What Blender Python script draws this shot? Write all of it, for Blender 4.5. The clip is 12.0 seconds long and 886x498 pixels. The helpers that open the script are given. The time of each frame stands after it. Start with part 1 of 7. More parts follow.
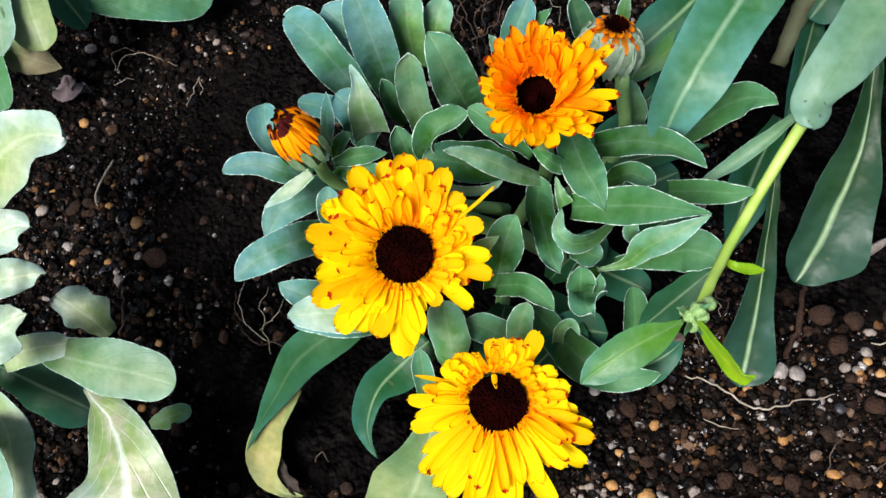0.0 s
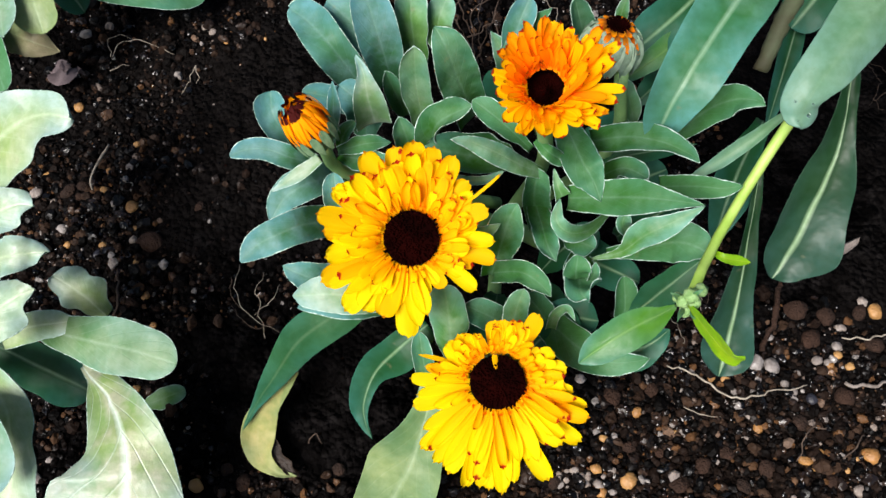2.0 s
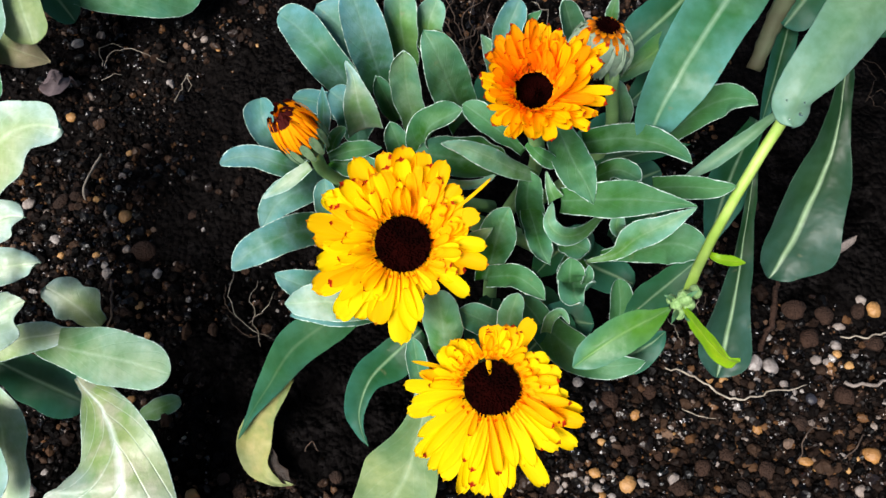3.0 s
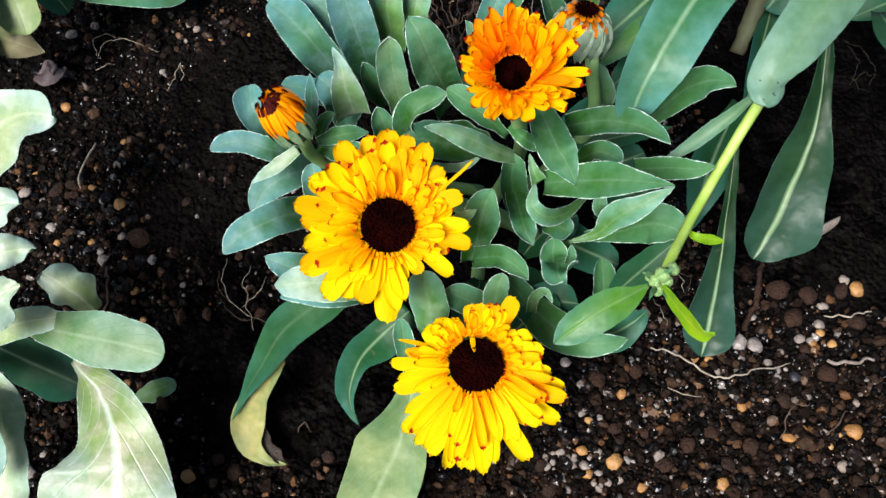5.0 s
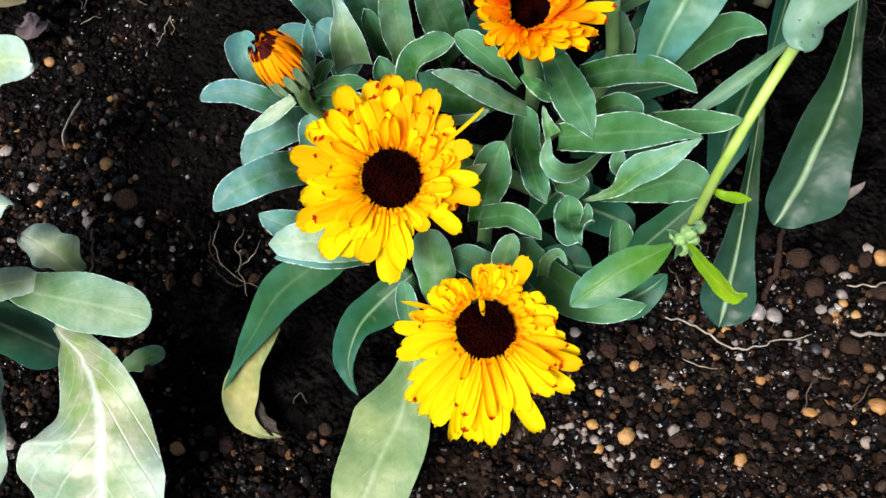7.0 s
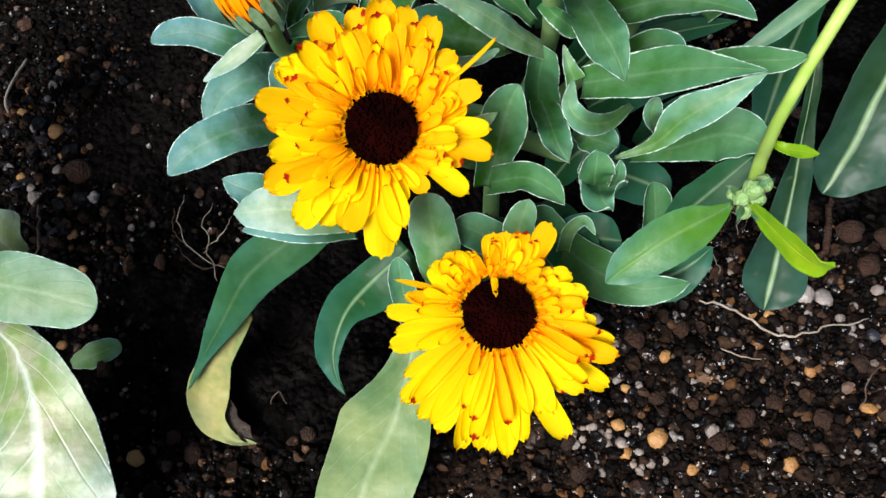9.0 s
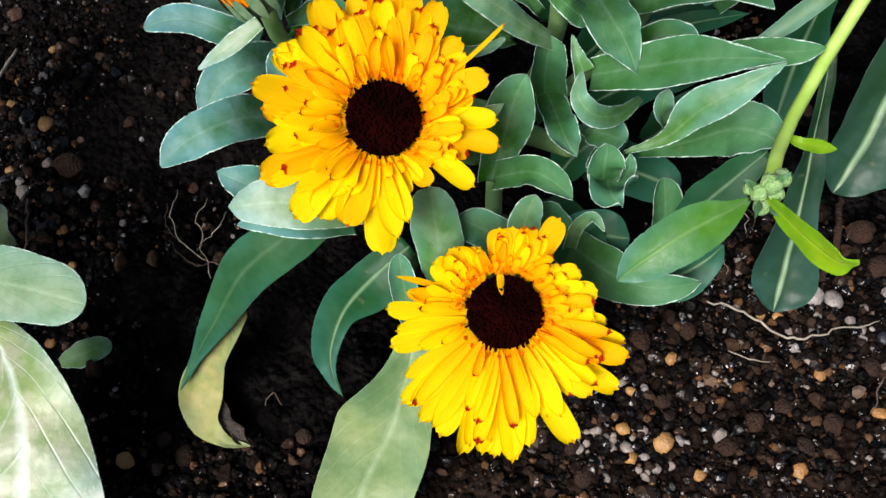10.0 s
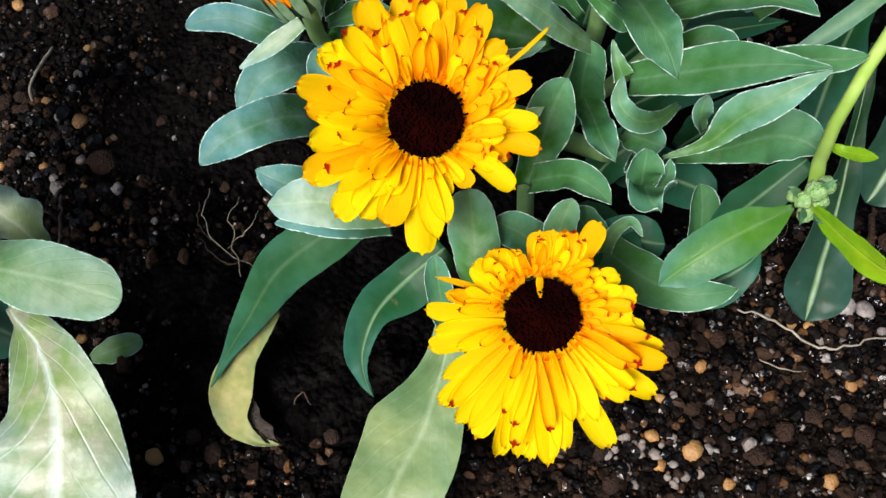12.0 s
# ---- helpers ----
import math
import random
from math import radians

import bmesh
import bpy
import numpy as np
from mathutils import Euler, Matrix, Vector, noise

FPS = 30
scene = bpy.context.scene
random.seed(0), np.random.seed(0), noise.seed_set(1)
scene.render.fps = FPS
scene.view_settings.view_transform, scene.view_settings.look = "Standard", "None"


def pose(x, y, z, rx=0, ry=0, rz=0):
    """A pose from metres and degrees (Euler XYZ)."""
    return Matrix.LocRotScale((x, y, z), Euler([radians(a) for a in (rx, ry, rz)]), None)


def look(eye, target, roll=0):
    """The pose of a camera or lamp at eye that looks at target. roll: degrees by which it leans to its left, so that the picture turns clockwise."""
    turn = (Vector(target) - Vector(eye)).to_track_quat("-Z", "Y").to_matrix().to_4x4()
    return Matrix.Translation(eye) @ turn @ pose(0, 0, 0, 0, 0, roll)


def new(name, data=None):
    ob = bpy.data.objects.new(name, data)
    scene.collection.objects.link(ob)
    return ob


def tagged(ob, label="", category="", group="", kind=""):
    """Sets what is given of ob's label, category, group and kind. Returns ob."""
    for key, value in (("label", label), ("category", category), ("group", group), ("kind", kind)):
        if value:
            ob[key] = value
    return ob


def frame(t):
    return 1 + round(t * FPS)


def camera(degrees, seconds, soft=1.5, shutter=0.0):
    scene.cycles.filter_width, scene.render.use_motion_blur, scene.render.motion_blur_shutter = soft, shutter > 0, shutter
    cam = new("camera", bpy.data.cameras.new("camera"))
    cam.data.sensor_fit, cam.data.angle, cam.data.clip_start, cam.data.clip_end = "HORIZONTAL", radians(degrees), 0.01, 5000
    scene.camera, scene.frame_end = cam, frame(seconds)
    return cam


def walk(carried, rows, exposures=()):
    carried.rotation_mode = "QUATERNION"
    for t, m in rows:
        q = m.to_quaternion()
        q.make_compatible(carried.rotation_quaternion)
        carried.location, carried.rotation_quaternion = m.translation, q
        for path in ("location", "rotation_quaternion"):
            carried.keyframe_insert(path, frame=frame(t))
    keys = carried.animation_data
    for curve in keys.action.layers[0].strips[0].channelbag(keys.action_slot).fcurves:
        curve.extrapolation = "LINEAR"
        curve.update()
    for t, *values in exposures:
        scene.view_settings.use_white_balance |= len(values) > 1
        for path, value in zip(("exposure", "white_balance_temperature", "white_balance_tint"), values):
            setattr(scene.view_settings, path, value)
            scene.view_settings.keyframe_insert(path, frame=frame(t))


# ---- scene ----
cam = camera(56.56, 12.0)
PATH = [
    (0, 0.01869, -0.16269, 0.36693, 24.526, 3.632, -0.156),
    (0.5, 0.01507, -0.16722, 0.36977, 25.031, 2.518, -0.099),
    (1, 0.00426, -0.17267, 0.37481, 24.929, 1.136, 0.088),
    (1.5, 0.00192, -0.17426, 0.37713, 24.905, 0.610, 0.319),
    (2, 0.00506, -0.17318, 0.37509, 24.782, 0.772, -0.000),
    (2.5, 0.00603, -0.17359, 0.37332, 24.688, 1.057, -0.236),
    (3, 0.00848, -0.17162, 0.37341, 24.981, 1.275, -0.777),
    (3.2, 0.01162, -0.17572, 0.37510, 25.925, 2.044, -1.142),
    (5, 0.01449, -0.17797, 0.37755, 24.406, 1.589, -1.157),
    (5.5, 0.01552, -0.17889, 0.37610, 24.286, 1.870, -1.361),
    (6, 0.01433, -0.17922, 0.37700, 24.321, 1.807, -1.303),
    (6.5, 0.01344, -0.17750, 0.37037, 23.986, 1.424, -0.955),
    (6.7, 0.01189, -0.17757, 0.36391, 23.387, 1.225, -0.798),
    (8.3, 0.00832, -0.16773, 0.32303, 22.695, 1.219, -1.610),
    (8.5, 0.00807, -0.16643, 0.31498, 22.532, 1.189, -1.616),
    (9, 0.00682, -0.16410, 0.30730, 22.664, 0.909, -1.528),
    (9.5, 0.00628, -0.16260, 0.30249, 22.613, 0.724, -1.472),
    (10, 0.00445, -0.16227, 0.29864, 22.833, 0.423, -1.317),
    (10.5, 0.00082, -0.16117, 0.29979, 23.106, 0.647, -0.866),
    (11, 0.00136, -0.15977, 0.29863, 23.113, 0.777, -0.918),
    (11.5, -0.00132, -0.16337, 0.29995, 23.458, 0.810, -0.307),
    (12, -0.00251, -0.16330, 0.29854, 23.247, 0.783, -0.033),
]
walk(cam, [(t, pose(x, y, z, rx, ry, rz)) for t, x, y, z, rx, ry, rz in PATH],
     [(0, 1.02), (2, 0.98), (5, 1.05), (6.5, 1.06), (8.5, 1.02), (9.2, 0.94), (10, 0.86), (12, 0.84)])

# ---- light ----
world = bpy.data.worlds.new("sky")
scene.world = world
world.use_nodes = True
wn = world.node_tree
sky = wn.nodes.new("ShaderNodeTexSky")
sky.sky_type = "NISHITA"
sky.sun_disc = False
SUN_ELEVATION, SUN_ROTATION = radians(52), radians(218)
sky.sun_elevation, sky.sun_rotation = SUN_ELEVATION, SUN_ROTATION
sky.air_density, sky.dust_density = 1.0, 2.5
wn.nodes["Background"].inputs["Strength"].default_value = 0.058
wn.links.new(sky.outputs[0], wn.nodes["Background"].inputs["Color"])

sun_data = bpy.data.lights.new("sun", "SUN")
sun_data.energy, sun_data.angle, sun_data.color = 4.5, radians(28), (1.0, 0.96, 0.92)
sun = new("sun", sun_data)
sun_way = Vector((math.sin(SUN_ROTATION) * math.cos(SUN_ELEVATION), math.cos(SUN_ROTATION) * math.cos(SUN_ELEVATION), math.sin(SUN_ELEVATION)))
sun.matrix_world = look(sun_way * 3, (0, 0, 0))


# ---- materials ----
def material(name):
    m = bpy.data.materials.new(name)
    m.use_nodes = True
    return m, m.node_tree, m.node_tree.nodes["Principled BSDF"]


def node(tree, kind, **inputs):
    n = tree.nodes.new("ShaderNode" + kind)
    for key, value in inputs.items():
        n.inputs[key.replace("_", " ")].default_value = value
    return n


def ramp(tree, source, *stops):
    n = tree.nodes.new("ShaderNodeValToRGB")
    while len(n.color_ramp.elements) < len(stops):
        n.color_ramp.elements.new(0.5)
    for e, (at, c) in zip(n.color_ramp.elements, stops):
        e.position, e.color = at, (*c, 1)
    tree.links.new(source, n.inputs[0])
    return n.outputs[0]


def mix(tree, factor, a, b, blend="MIX"):
    n = tree.nodes.new("ShaderNodeMix")
    n.data_type, n.blend_type = "RGBA", blend
    for k, v in ((0, factor), (6, a), (7, b)):
        if isinstance(v, bpy.types.NodeSocket):
            tree.links.new(v, n.inputs[k])
        else:
            n.inputs[k].default_value = v if k == 0 else (*v, 1)
    return n.outputs[2]


def maths(tree, op, a, b=0.0, c=0.0):
    n = tree.nodes.new("ShaderNodeMath")
    n.operation = op
    for k, v in enumerate((a, b, c)):
        if isinstance(v, bpy.types.NodeSocket):
            tree.links.new(v, n.inputs[k])
        else:
            n.inputs[k].default_value = v
    return n.outputs[0]


def bump(tree, shader, height, strength, distance):
    n = node(tree, "Bump", Strength=strength, Distance=distance)
    tree.links.new(height, n.inputs["Height"])
    tree.links.new(n.outputs[0], shader.inputs["Normal"])


def texture(tree, kind, vector, **inputs):
    n = node(tree, kind, **inputs)
    tree.links.new(vector, n.inputs["Vector"])
    return n


def leaf_material(name, dark, mid, rib, aged=None, age=(1.0, 0.35, 0.45, 0.85), rough=0.5, glow=0.22, hair=0.35, ribs=(0.25, 0.10), vary=0.75, spec=0.35, grainy=0.25, sallow=0.45, gleam=0.5):
    """Glaucous leaf: blotches, a pale midrib and side veins along the leaf's own UV, soft hairs as sheen, light through the blade."""
    m, t, s = material(name)
    co = t.nodes.new("ShaderNodeTexCoord")
    info = t.nodes.new("ShaderNodeObjectInfo")
    sep = t.nodes.new("ShaderNodeSeparateXYZ")
    t.links.new(co.outputs["UV"], sep.inputs[0])
    u, v = sep.outputs[0], sep.outputs[1]
    across = maths(t, "ABSOLUTE", maths(t, "SUBTRACT", u, 0.5))
    big = texture(t, "TexNoise", co.outputs["Object"], Scale=48.0, Detail=3.0)
    fine = texture(t, "TexNoise", co.outputs["Object"], Scale=900.0, Detail=2.0)
    # Waxy bloom pales edge and tip; the darker base also paints in shade.
    bloom_and_shade = maths(t, "ADD", maths(t, "MULTIPLY", across, 0.9), maths(t, "MULTIPLY", v, 0.70))
    bloom_and_shade = maths(t, "ADD", bloom_and_shade, maths(t, "MULTIPLY_ADD", big.outputs[0], 0.9, -0.45))
    colour = mix(t, ramp(t, bloom_and_shade, (0.42, (0, 0, 0)), (1.08, (1, 1, 1))), dark, mid)
    warm = texture(t, "TexNoise", co.outputs["Object"], Scale=30.0, Detail=2.0)
    colour = mix(t, ramp(t, warm.outputs[0], (0.50, (0, 0, 0)), (0.72, (sallow, sallow, sallow))), colour, (mid[0] * 1.55, mid[1] * 1.12, mid[2] * 0.40))
    # Patchy pale zones, stronger near the midrib, paint a soft highlight into the colour.
    gleam_mask = maths(t, "SUBTRACT", texture(t, "TexNoise", co.outputs["Object"], Scale=75.0, Detail=4.0, Roughness=0.6).outputs[0], maths(t, "MULTIPLY", across, 0.35))
    colour = mix(t, ramp(t, gleam_mask, (0.36, (0, 0, 0)), (0.56, (gleam, gleam, gleam))), colour, (mid[0] * 1.9 + 0.012, mid[1] * 1.25 + 0.010, mid[2] * 1.15))
    shift = maths(t, "MULTIPLY", info.outputs["Random"], vary)
    colour = mix(t, shift, colour, (mid[0] * 0.80, mid[1] * 0.82, mid[2] * 0.42))
    if aged:
        patch = texture(t, "TexNoise", co.outputs["Object"], Scale=38.0, Detail=4.0)
        far = maths(t, "ADD", maths(t, "MULTIPLY", patch.outputs[0], age[0]), maths(t, "MULTIPLY", v, age[1]))
        colour = mix(t, ramp(t, far, (age[2], (0, 0, 0)), (age[3], (1, 1, 1))), colour, aged)
    # midrib and side veins
    line = ramp(t, across, (0.0, (1, 1, 1)), (0.018, (0.7, 0.7, 0.7)), (0.055, (0, 0, 0)))
    vein = maths(t, "FRACT", maths(t, "SUBTRACT", maths(t, "MULTIPLY", v, 7.0), maths(t, "MULTIPLY", across, 5.0)))
    vein = maths(t, "ABSOLUTE", maths(t, "SUBTRACT", vein, 0.5))
    vein = ramp(t, vein, (0.0, (1, 1, 1)), (0.07, (0, 0, 0)))
    colour = mix(t, maths(t, "MULTIPLY", vein, ribs[1]), colour, rib)
    colour = mix(t, maths(t, "MULTIPLY", line, ribs[0]), colour, rib)
    mottle = texture(t, "TexNoise", co.outputs["Object"], Scale=260.0, Detail=4.0, Roughness=0.6)
    colour = mix(t, ramp(t, mottle.outputs[0], (0.35, (0.5, 0.5, 0.5)), (0.65, (0, 0, 0))), colour, mix(t, 1.0, colour, (0.55, 0.66, 0.45), "MULTIPLY"))
    spots = texture(t, "TexNoise", co.outputs["Object"], Scale=160.0, Detail=5.0)
    colour = mix(t, ramp(t, spots.outputs[0], (0.68, (0, 0, 0)), (0.8, (0.5, 0.5, 0.5))), colour, (0.16, 0.15, 0.08))
    t.links.new(colour, s.inputs["Base Color"])
    s.inputs["Roughness"].default_value = rough
    s.inputs["Specular IOR Level"].default_value = spec
    s.inputs["Sheen Weight"].default_value = hair
    s.inputs["Sheen Roughness"].default_value = 0.45
    s.inputs["Sheen Tint"].default_value = (0.75, 0.9, 1.0, 1)
    height = maths(t, "ADD", maths(t, "ADD", maths(t, "MULTIPLY", fine.outputs[0], grainy), maths(t, "MULTIPLY", mottle.outputs[0], 3.0 * grainy)), maths(t, "MULTIPLY_ADD", line, -1.6 * ribs[0], maths(t, "MULTIPLY_ADD", vein, -2.0 * ribs[1], maths(t, "MULTIPLY", big.outputs[0], 7.0))))
    bump(t, s, height, 0.45, 0.0006)
    through_blade = node(t, "BsdfTranslucent")
    t.links.new(mix(t, 0.5, colour, (0.10, 0.30, 0.02)), through_blade.inputs[0])
    both = node(t, "MixShader", Fac=glow)
    t.links.new(s.outputs[0], both.inputs[1])
    t.links.new(through_blade.outputs[0], both.inputs[2])
    t.links.new(both.outputs[0], t.nodes["Material Output"].inputs["Surface"])
    return m


LEAF = leaf_material("glaucous_leaf", (0.019, 0.089, 0.004), (0.064, 0.194, 0.140), (0.20, 0.34, 0.25), rough=0.5, hair=0.0, ribs=(0.20, 0.09), spec=0.14)
LEAF_BLUE = leaf_material("bluish_leaf", (0.029, 0.113, 0.045), (0.083, 0.230, 0.286), (0.20, 0.34, 0.28), rough=0.5, hair=0.0, ribs=(0.20, 0.09), vary=0.35, spec=0.20, sallow=0.2)
LEAF_PALE = leaf_material("pale_leaf", (0.111, 0.226, 0.090), (0.186, 0.316, 0.328), (0.429, 0.576, 0.475), rough=0.52, hair=0.2, ribs=(0.16, 0.0), vary=0.3, spec=0.4, sallow=0.2)
LEAF_SOFT = leaf_material("soft_green_leaf", (0.053, 0.158, 0.026), (0.123, 0.285, 0.228), (0.30, 0.44, 0.32), rough=0.5, hair=0.02, ribs=(0.16, 0.07), vary=0.5, spec=0.20)
LEAF_BROAD = leaf_material("broad_veined_leaf", (0.149, 0.247, 0.083), (0.268, 0.351, 0.364), (0.605, 0.694, 0.650), rough=0.42, hair=0.12, ribs=(0.75, 0.3), vary=0.1, spec=0.4, sallow=0.28)
LEAF_LIGHT = leaf_material("light_yellow_green_leaf", (0.204, 0.300, 0.109), (0.261, 0.383, 0.382), (0.56, 0.66, 0.50), rough=0.45, hair=0.15, ribs=(0.35, 0.10), vary=0.15, spec=0.45, sallow=0.4, gleam=0.3)
LEAF_MILD = leaf_material("mild_grey_green_leaf", (0.077, 0.171, 0.063), (0.135, 0.248, 0.194), (0.36, 0.48, 0.38), rough=0.5, hair=0.05, ribs=(0.25, 0.12), vary=0.2, spec=0.25, sallow=0.3, gleam=0.35)
LEAF_OLD = leaf_material("ageing_leaf", (0.040, 0.120, 0.050), (0.085, 0.195, 0.135), (0.28, 0.36, 0.22), aged=(0.20, 0.255, 0.105), hair=0.12, ribs=(0.5, 0.10))
LEAF_TURNING = leaf_material("leaf_yellowing_from_the_end", (0.008, 0.053, 0.016), (0.026, 0.108, 0.080), (0.25, 0.34, 0.20), aged=(0.25, 0.31, 0.125), age=(0.5, 0.9, 1.12, 1.30), hair=0.1, ribs=(0.12, 0.02), spec=0.14, gleam=0.12)
LEAF_DEEP = leaf_material("smooth_deep_leaf", (0.006, 0.046, 0.013), (0.024, 0.110, 0.089), (0.26, 0.40, 0.24), rough=0.45, hair=0.03, ribs=(0.55, 0.0), spec=0.16, grainy=0.06, gleam=0.12, sallow=0.15)
LEAF_SMOOTH = leaf_material("smooth_bluish_leaf", (0.024, 0.110, 0.034), (0.071, 0.216, 0.202), (0.28, 0.43, 0.30), rough=0.42, hair=0.03, ribs=(0.55, 0.0), vary=0.2, spec=0.25, grainy=0.06, sallow=0.15, gleam=0.25)
LEAF_RIBBED = leaf_material("leaf_with_broad_midrib", (0.0050, 0.0281, 0.0065), (0.0223, 0.0670, 0.0540), (0.255, 0.374, 0.221), rough=0.42, hair=0.03, ribs=(0.95, 0.0), spec=0.22, grainy=0.06, gleam=0.12, sallow=0.15)
LEAF_UNDER = leaf_material("leaf_underside", (0.066, 0.160, 0.085), (0.125, 0.250, 0.241), (0.2, 0.32, 0.2), rough=0.5, hair=0.1, ribs=(0.1, 0.0), grainy=0.06, sallow=0.15, gleam=0.25)
LEAF_FRESH = leaf_material("fresh_leaf", (0.055, 0.180, 0.010), (0.062, 0.185, 0.115), (0.19, 0.34, 0.10), rough=0.42, glow=0.28, hair=0.05, ribs=(0.5, 0.03), vary=0.1, sallow=0.3)
LEAF_LIME = leaf_material("lime_bract", (0.19, 0.42, 0.010), (0.27, 0.52, 0.015), (0.40, 0.58, 0.06), rough=0.42, glow=0.5, hair=0.05, ribs=(0.5, 0.05))
LEAF_DRY = leaf_material("withered_leaf", (0.12, 0.19, 0.075), (0.21, 0.28, 0.145), (0.32, 0.36, 0.20), aged=(0.20, 0.17, 0.10), glow=0.1, hair=0.1)
LEAF_ENDING = leaf_material("yellowed_leaf_underside", (0.144, 0.187, 0.061), (0.216, 0.252, 0.115), (0.259, 0.288, 0.144), rough=0.6, hair=0.1, ribs=(0.1, 0.05), vary=0.1)


def plain_material(name, a, b, scale, rough, relief=0.3, distance=0.0005, spec=0.4, random_tint=None):
    m, t, s = material(name)
    co = t.nodes.new("ShaderNodeTexCoord")
    big = texture(t, "TexNoise", co.outputs["Object"], Scale=scale, Detail=4.0)
    fine = texture(t, "TexNoise", co.outputs["Object"], Scale=scale * 7, Detail=3.0)
    colour = mix(t, ramp(t, big.outputs[0], (0.3, (0, 0, 0)), (0.7, (1, 1, 1))), a, b)
    if random_tint:
        info = t.nodes.new("ShaderNodeObjectInfo")
        colour = mix(t, maths(t, "MULTIPLY", info.outputs["Random"], 0.6), colour, random_tint)
    t.links.new(colour, s.inputs["Base Color"])
    s.inputs["Roughness"].default_value = rough
    s.inputs["Specular IOR Level"].default_value = spec
    bump(t, s, maths(t, "ADD", fine.outputs[0], maths(t, "MULTIPLY", big.outputs[0], 1.5)), relief, distance)
    return m


RIM = plain_material("hairy_leaf_edge", (0.060, 0.135, 0.085), (0.46, 0.58, 0.52), 650, 0.8)
ROTTEN = plain_material("rotted_leaf", (0.005, 0.003, 0.002), (0.024, 0.012, 0.006), 180, 0.6, 0.8, 0.001)
STEM = plain_material("pale_green_stem", (0.11, 0.22, 0.075), (0.19, 0.32, 0.12), 120, 0.5)
STALK = plain_material("yellow_green_stalk", (0.19, 0.31, 0.04), (0.30, 0.43, 0.10), 90, 0.45)
CALYX = plain_material("grey_green_calyx", (0.055, 0.12, 0.055), (0.15, 0.23, 0.13), 300, 0.75)
CALYX_PALE = plain_material("pale_ribbed_calyx", (0.085, 0.15, 0.085), (0.25, 0.33, 0.24), 260, 0.7)
BUDLET = plain_material("small_green_bud", (0.10, 0.21, 0.05), (0.26, 0.39, 0.17), 260, 0.5, 0.9, 0.0008)
STUB = plain_material("cut_brown_stem", (0.040, 0.026, 0.010), (0.10, 0.125, 0.065), 60, 0.7, 0.5)
ROOT_PALE = plain_material("pale_root", (0.10, 0.08, 0.06), (0.30, 0.26, 0.21), 200, 0.75)
ROOT_BROWN = plain_material("brown_root", (0.025, 0.016, 0.011), (0.075, 0.048, 0.033), 200, 0.8)
BARK = plain_material("grey_wood_chip", (0.10, 0.080, 0.068), (0.22, 0.185, 0.165), 150, 0.85, 0.8, 0.001)
BARK_LEAF = plain_material("mauve_dead_leaf", (0.07, 0.05, 0.053), (0.15, 0.115, 0.12), 200, 0.8, 0.6, 0.0008)
PEBBLE_WHITE = plain_material("pale_pumice", (0.085, 0.072, 0.066), (0.25, 0.225, 0.215), 330, 0.35, 0.8, 0.0006, random_tint=(0.20, 0.15, 0.115))
PEBBLE_TAN = plain_material("tan_clay_pebble", (0.14, 0.060, 0.016), (0.29, 0.135, 0.036), 150, 0.5, 0.7, 0.0008, random_tint=(0.34, 0.20, 0.075))
PEBBLE_BROWN = plain_material("brown_clod", (0.008, 0.005, 0.0037), (0.032, 0.0175, 0.012), 160, 0.8, 1.0, 0.0015, spec=0.15, random_tint=(0.032, 0.015, 0.009))
PEBBLE_DARK = plain_material("dark_stone", (0.010, 0.010, 0.014), (0.025, 0.025, 0.034), 130, 0.45, 0.5, 0.0006)


def water_material():
    m, t, s = material("water")
    s.inputs["Roughness"].default_value = 0.02
    s.inputs["IOR"].default_value = 1.33
    s.inputs["Transmission Weight"].default_value = 1.0
    return m


WATER = water_material()


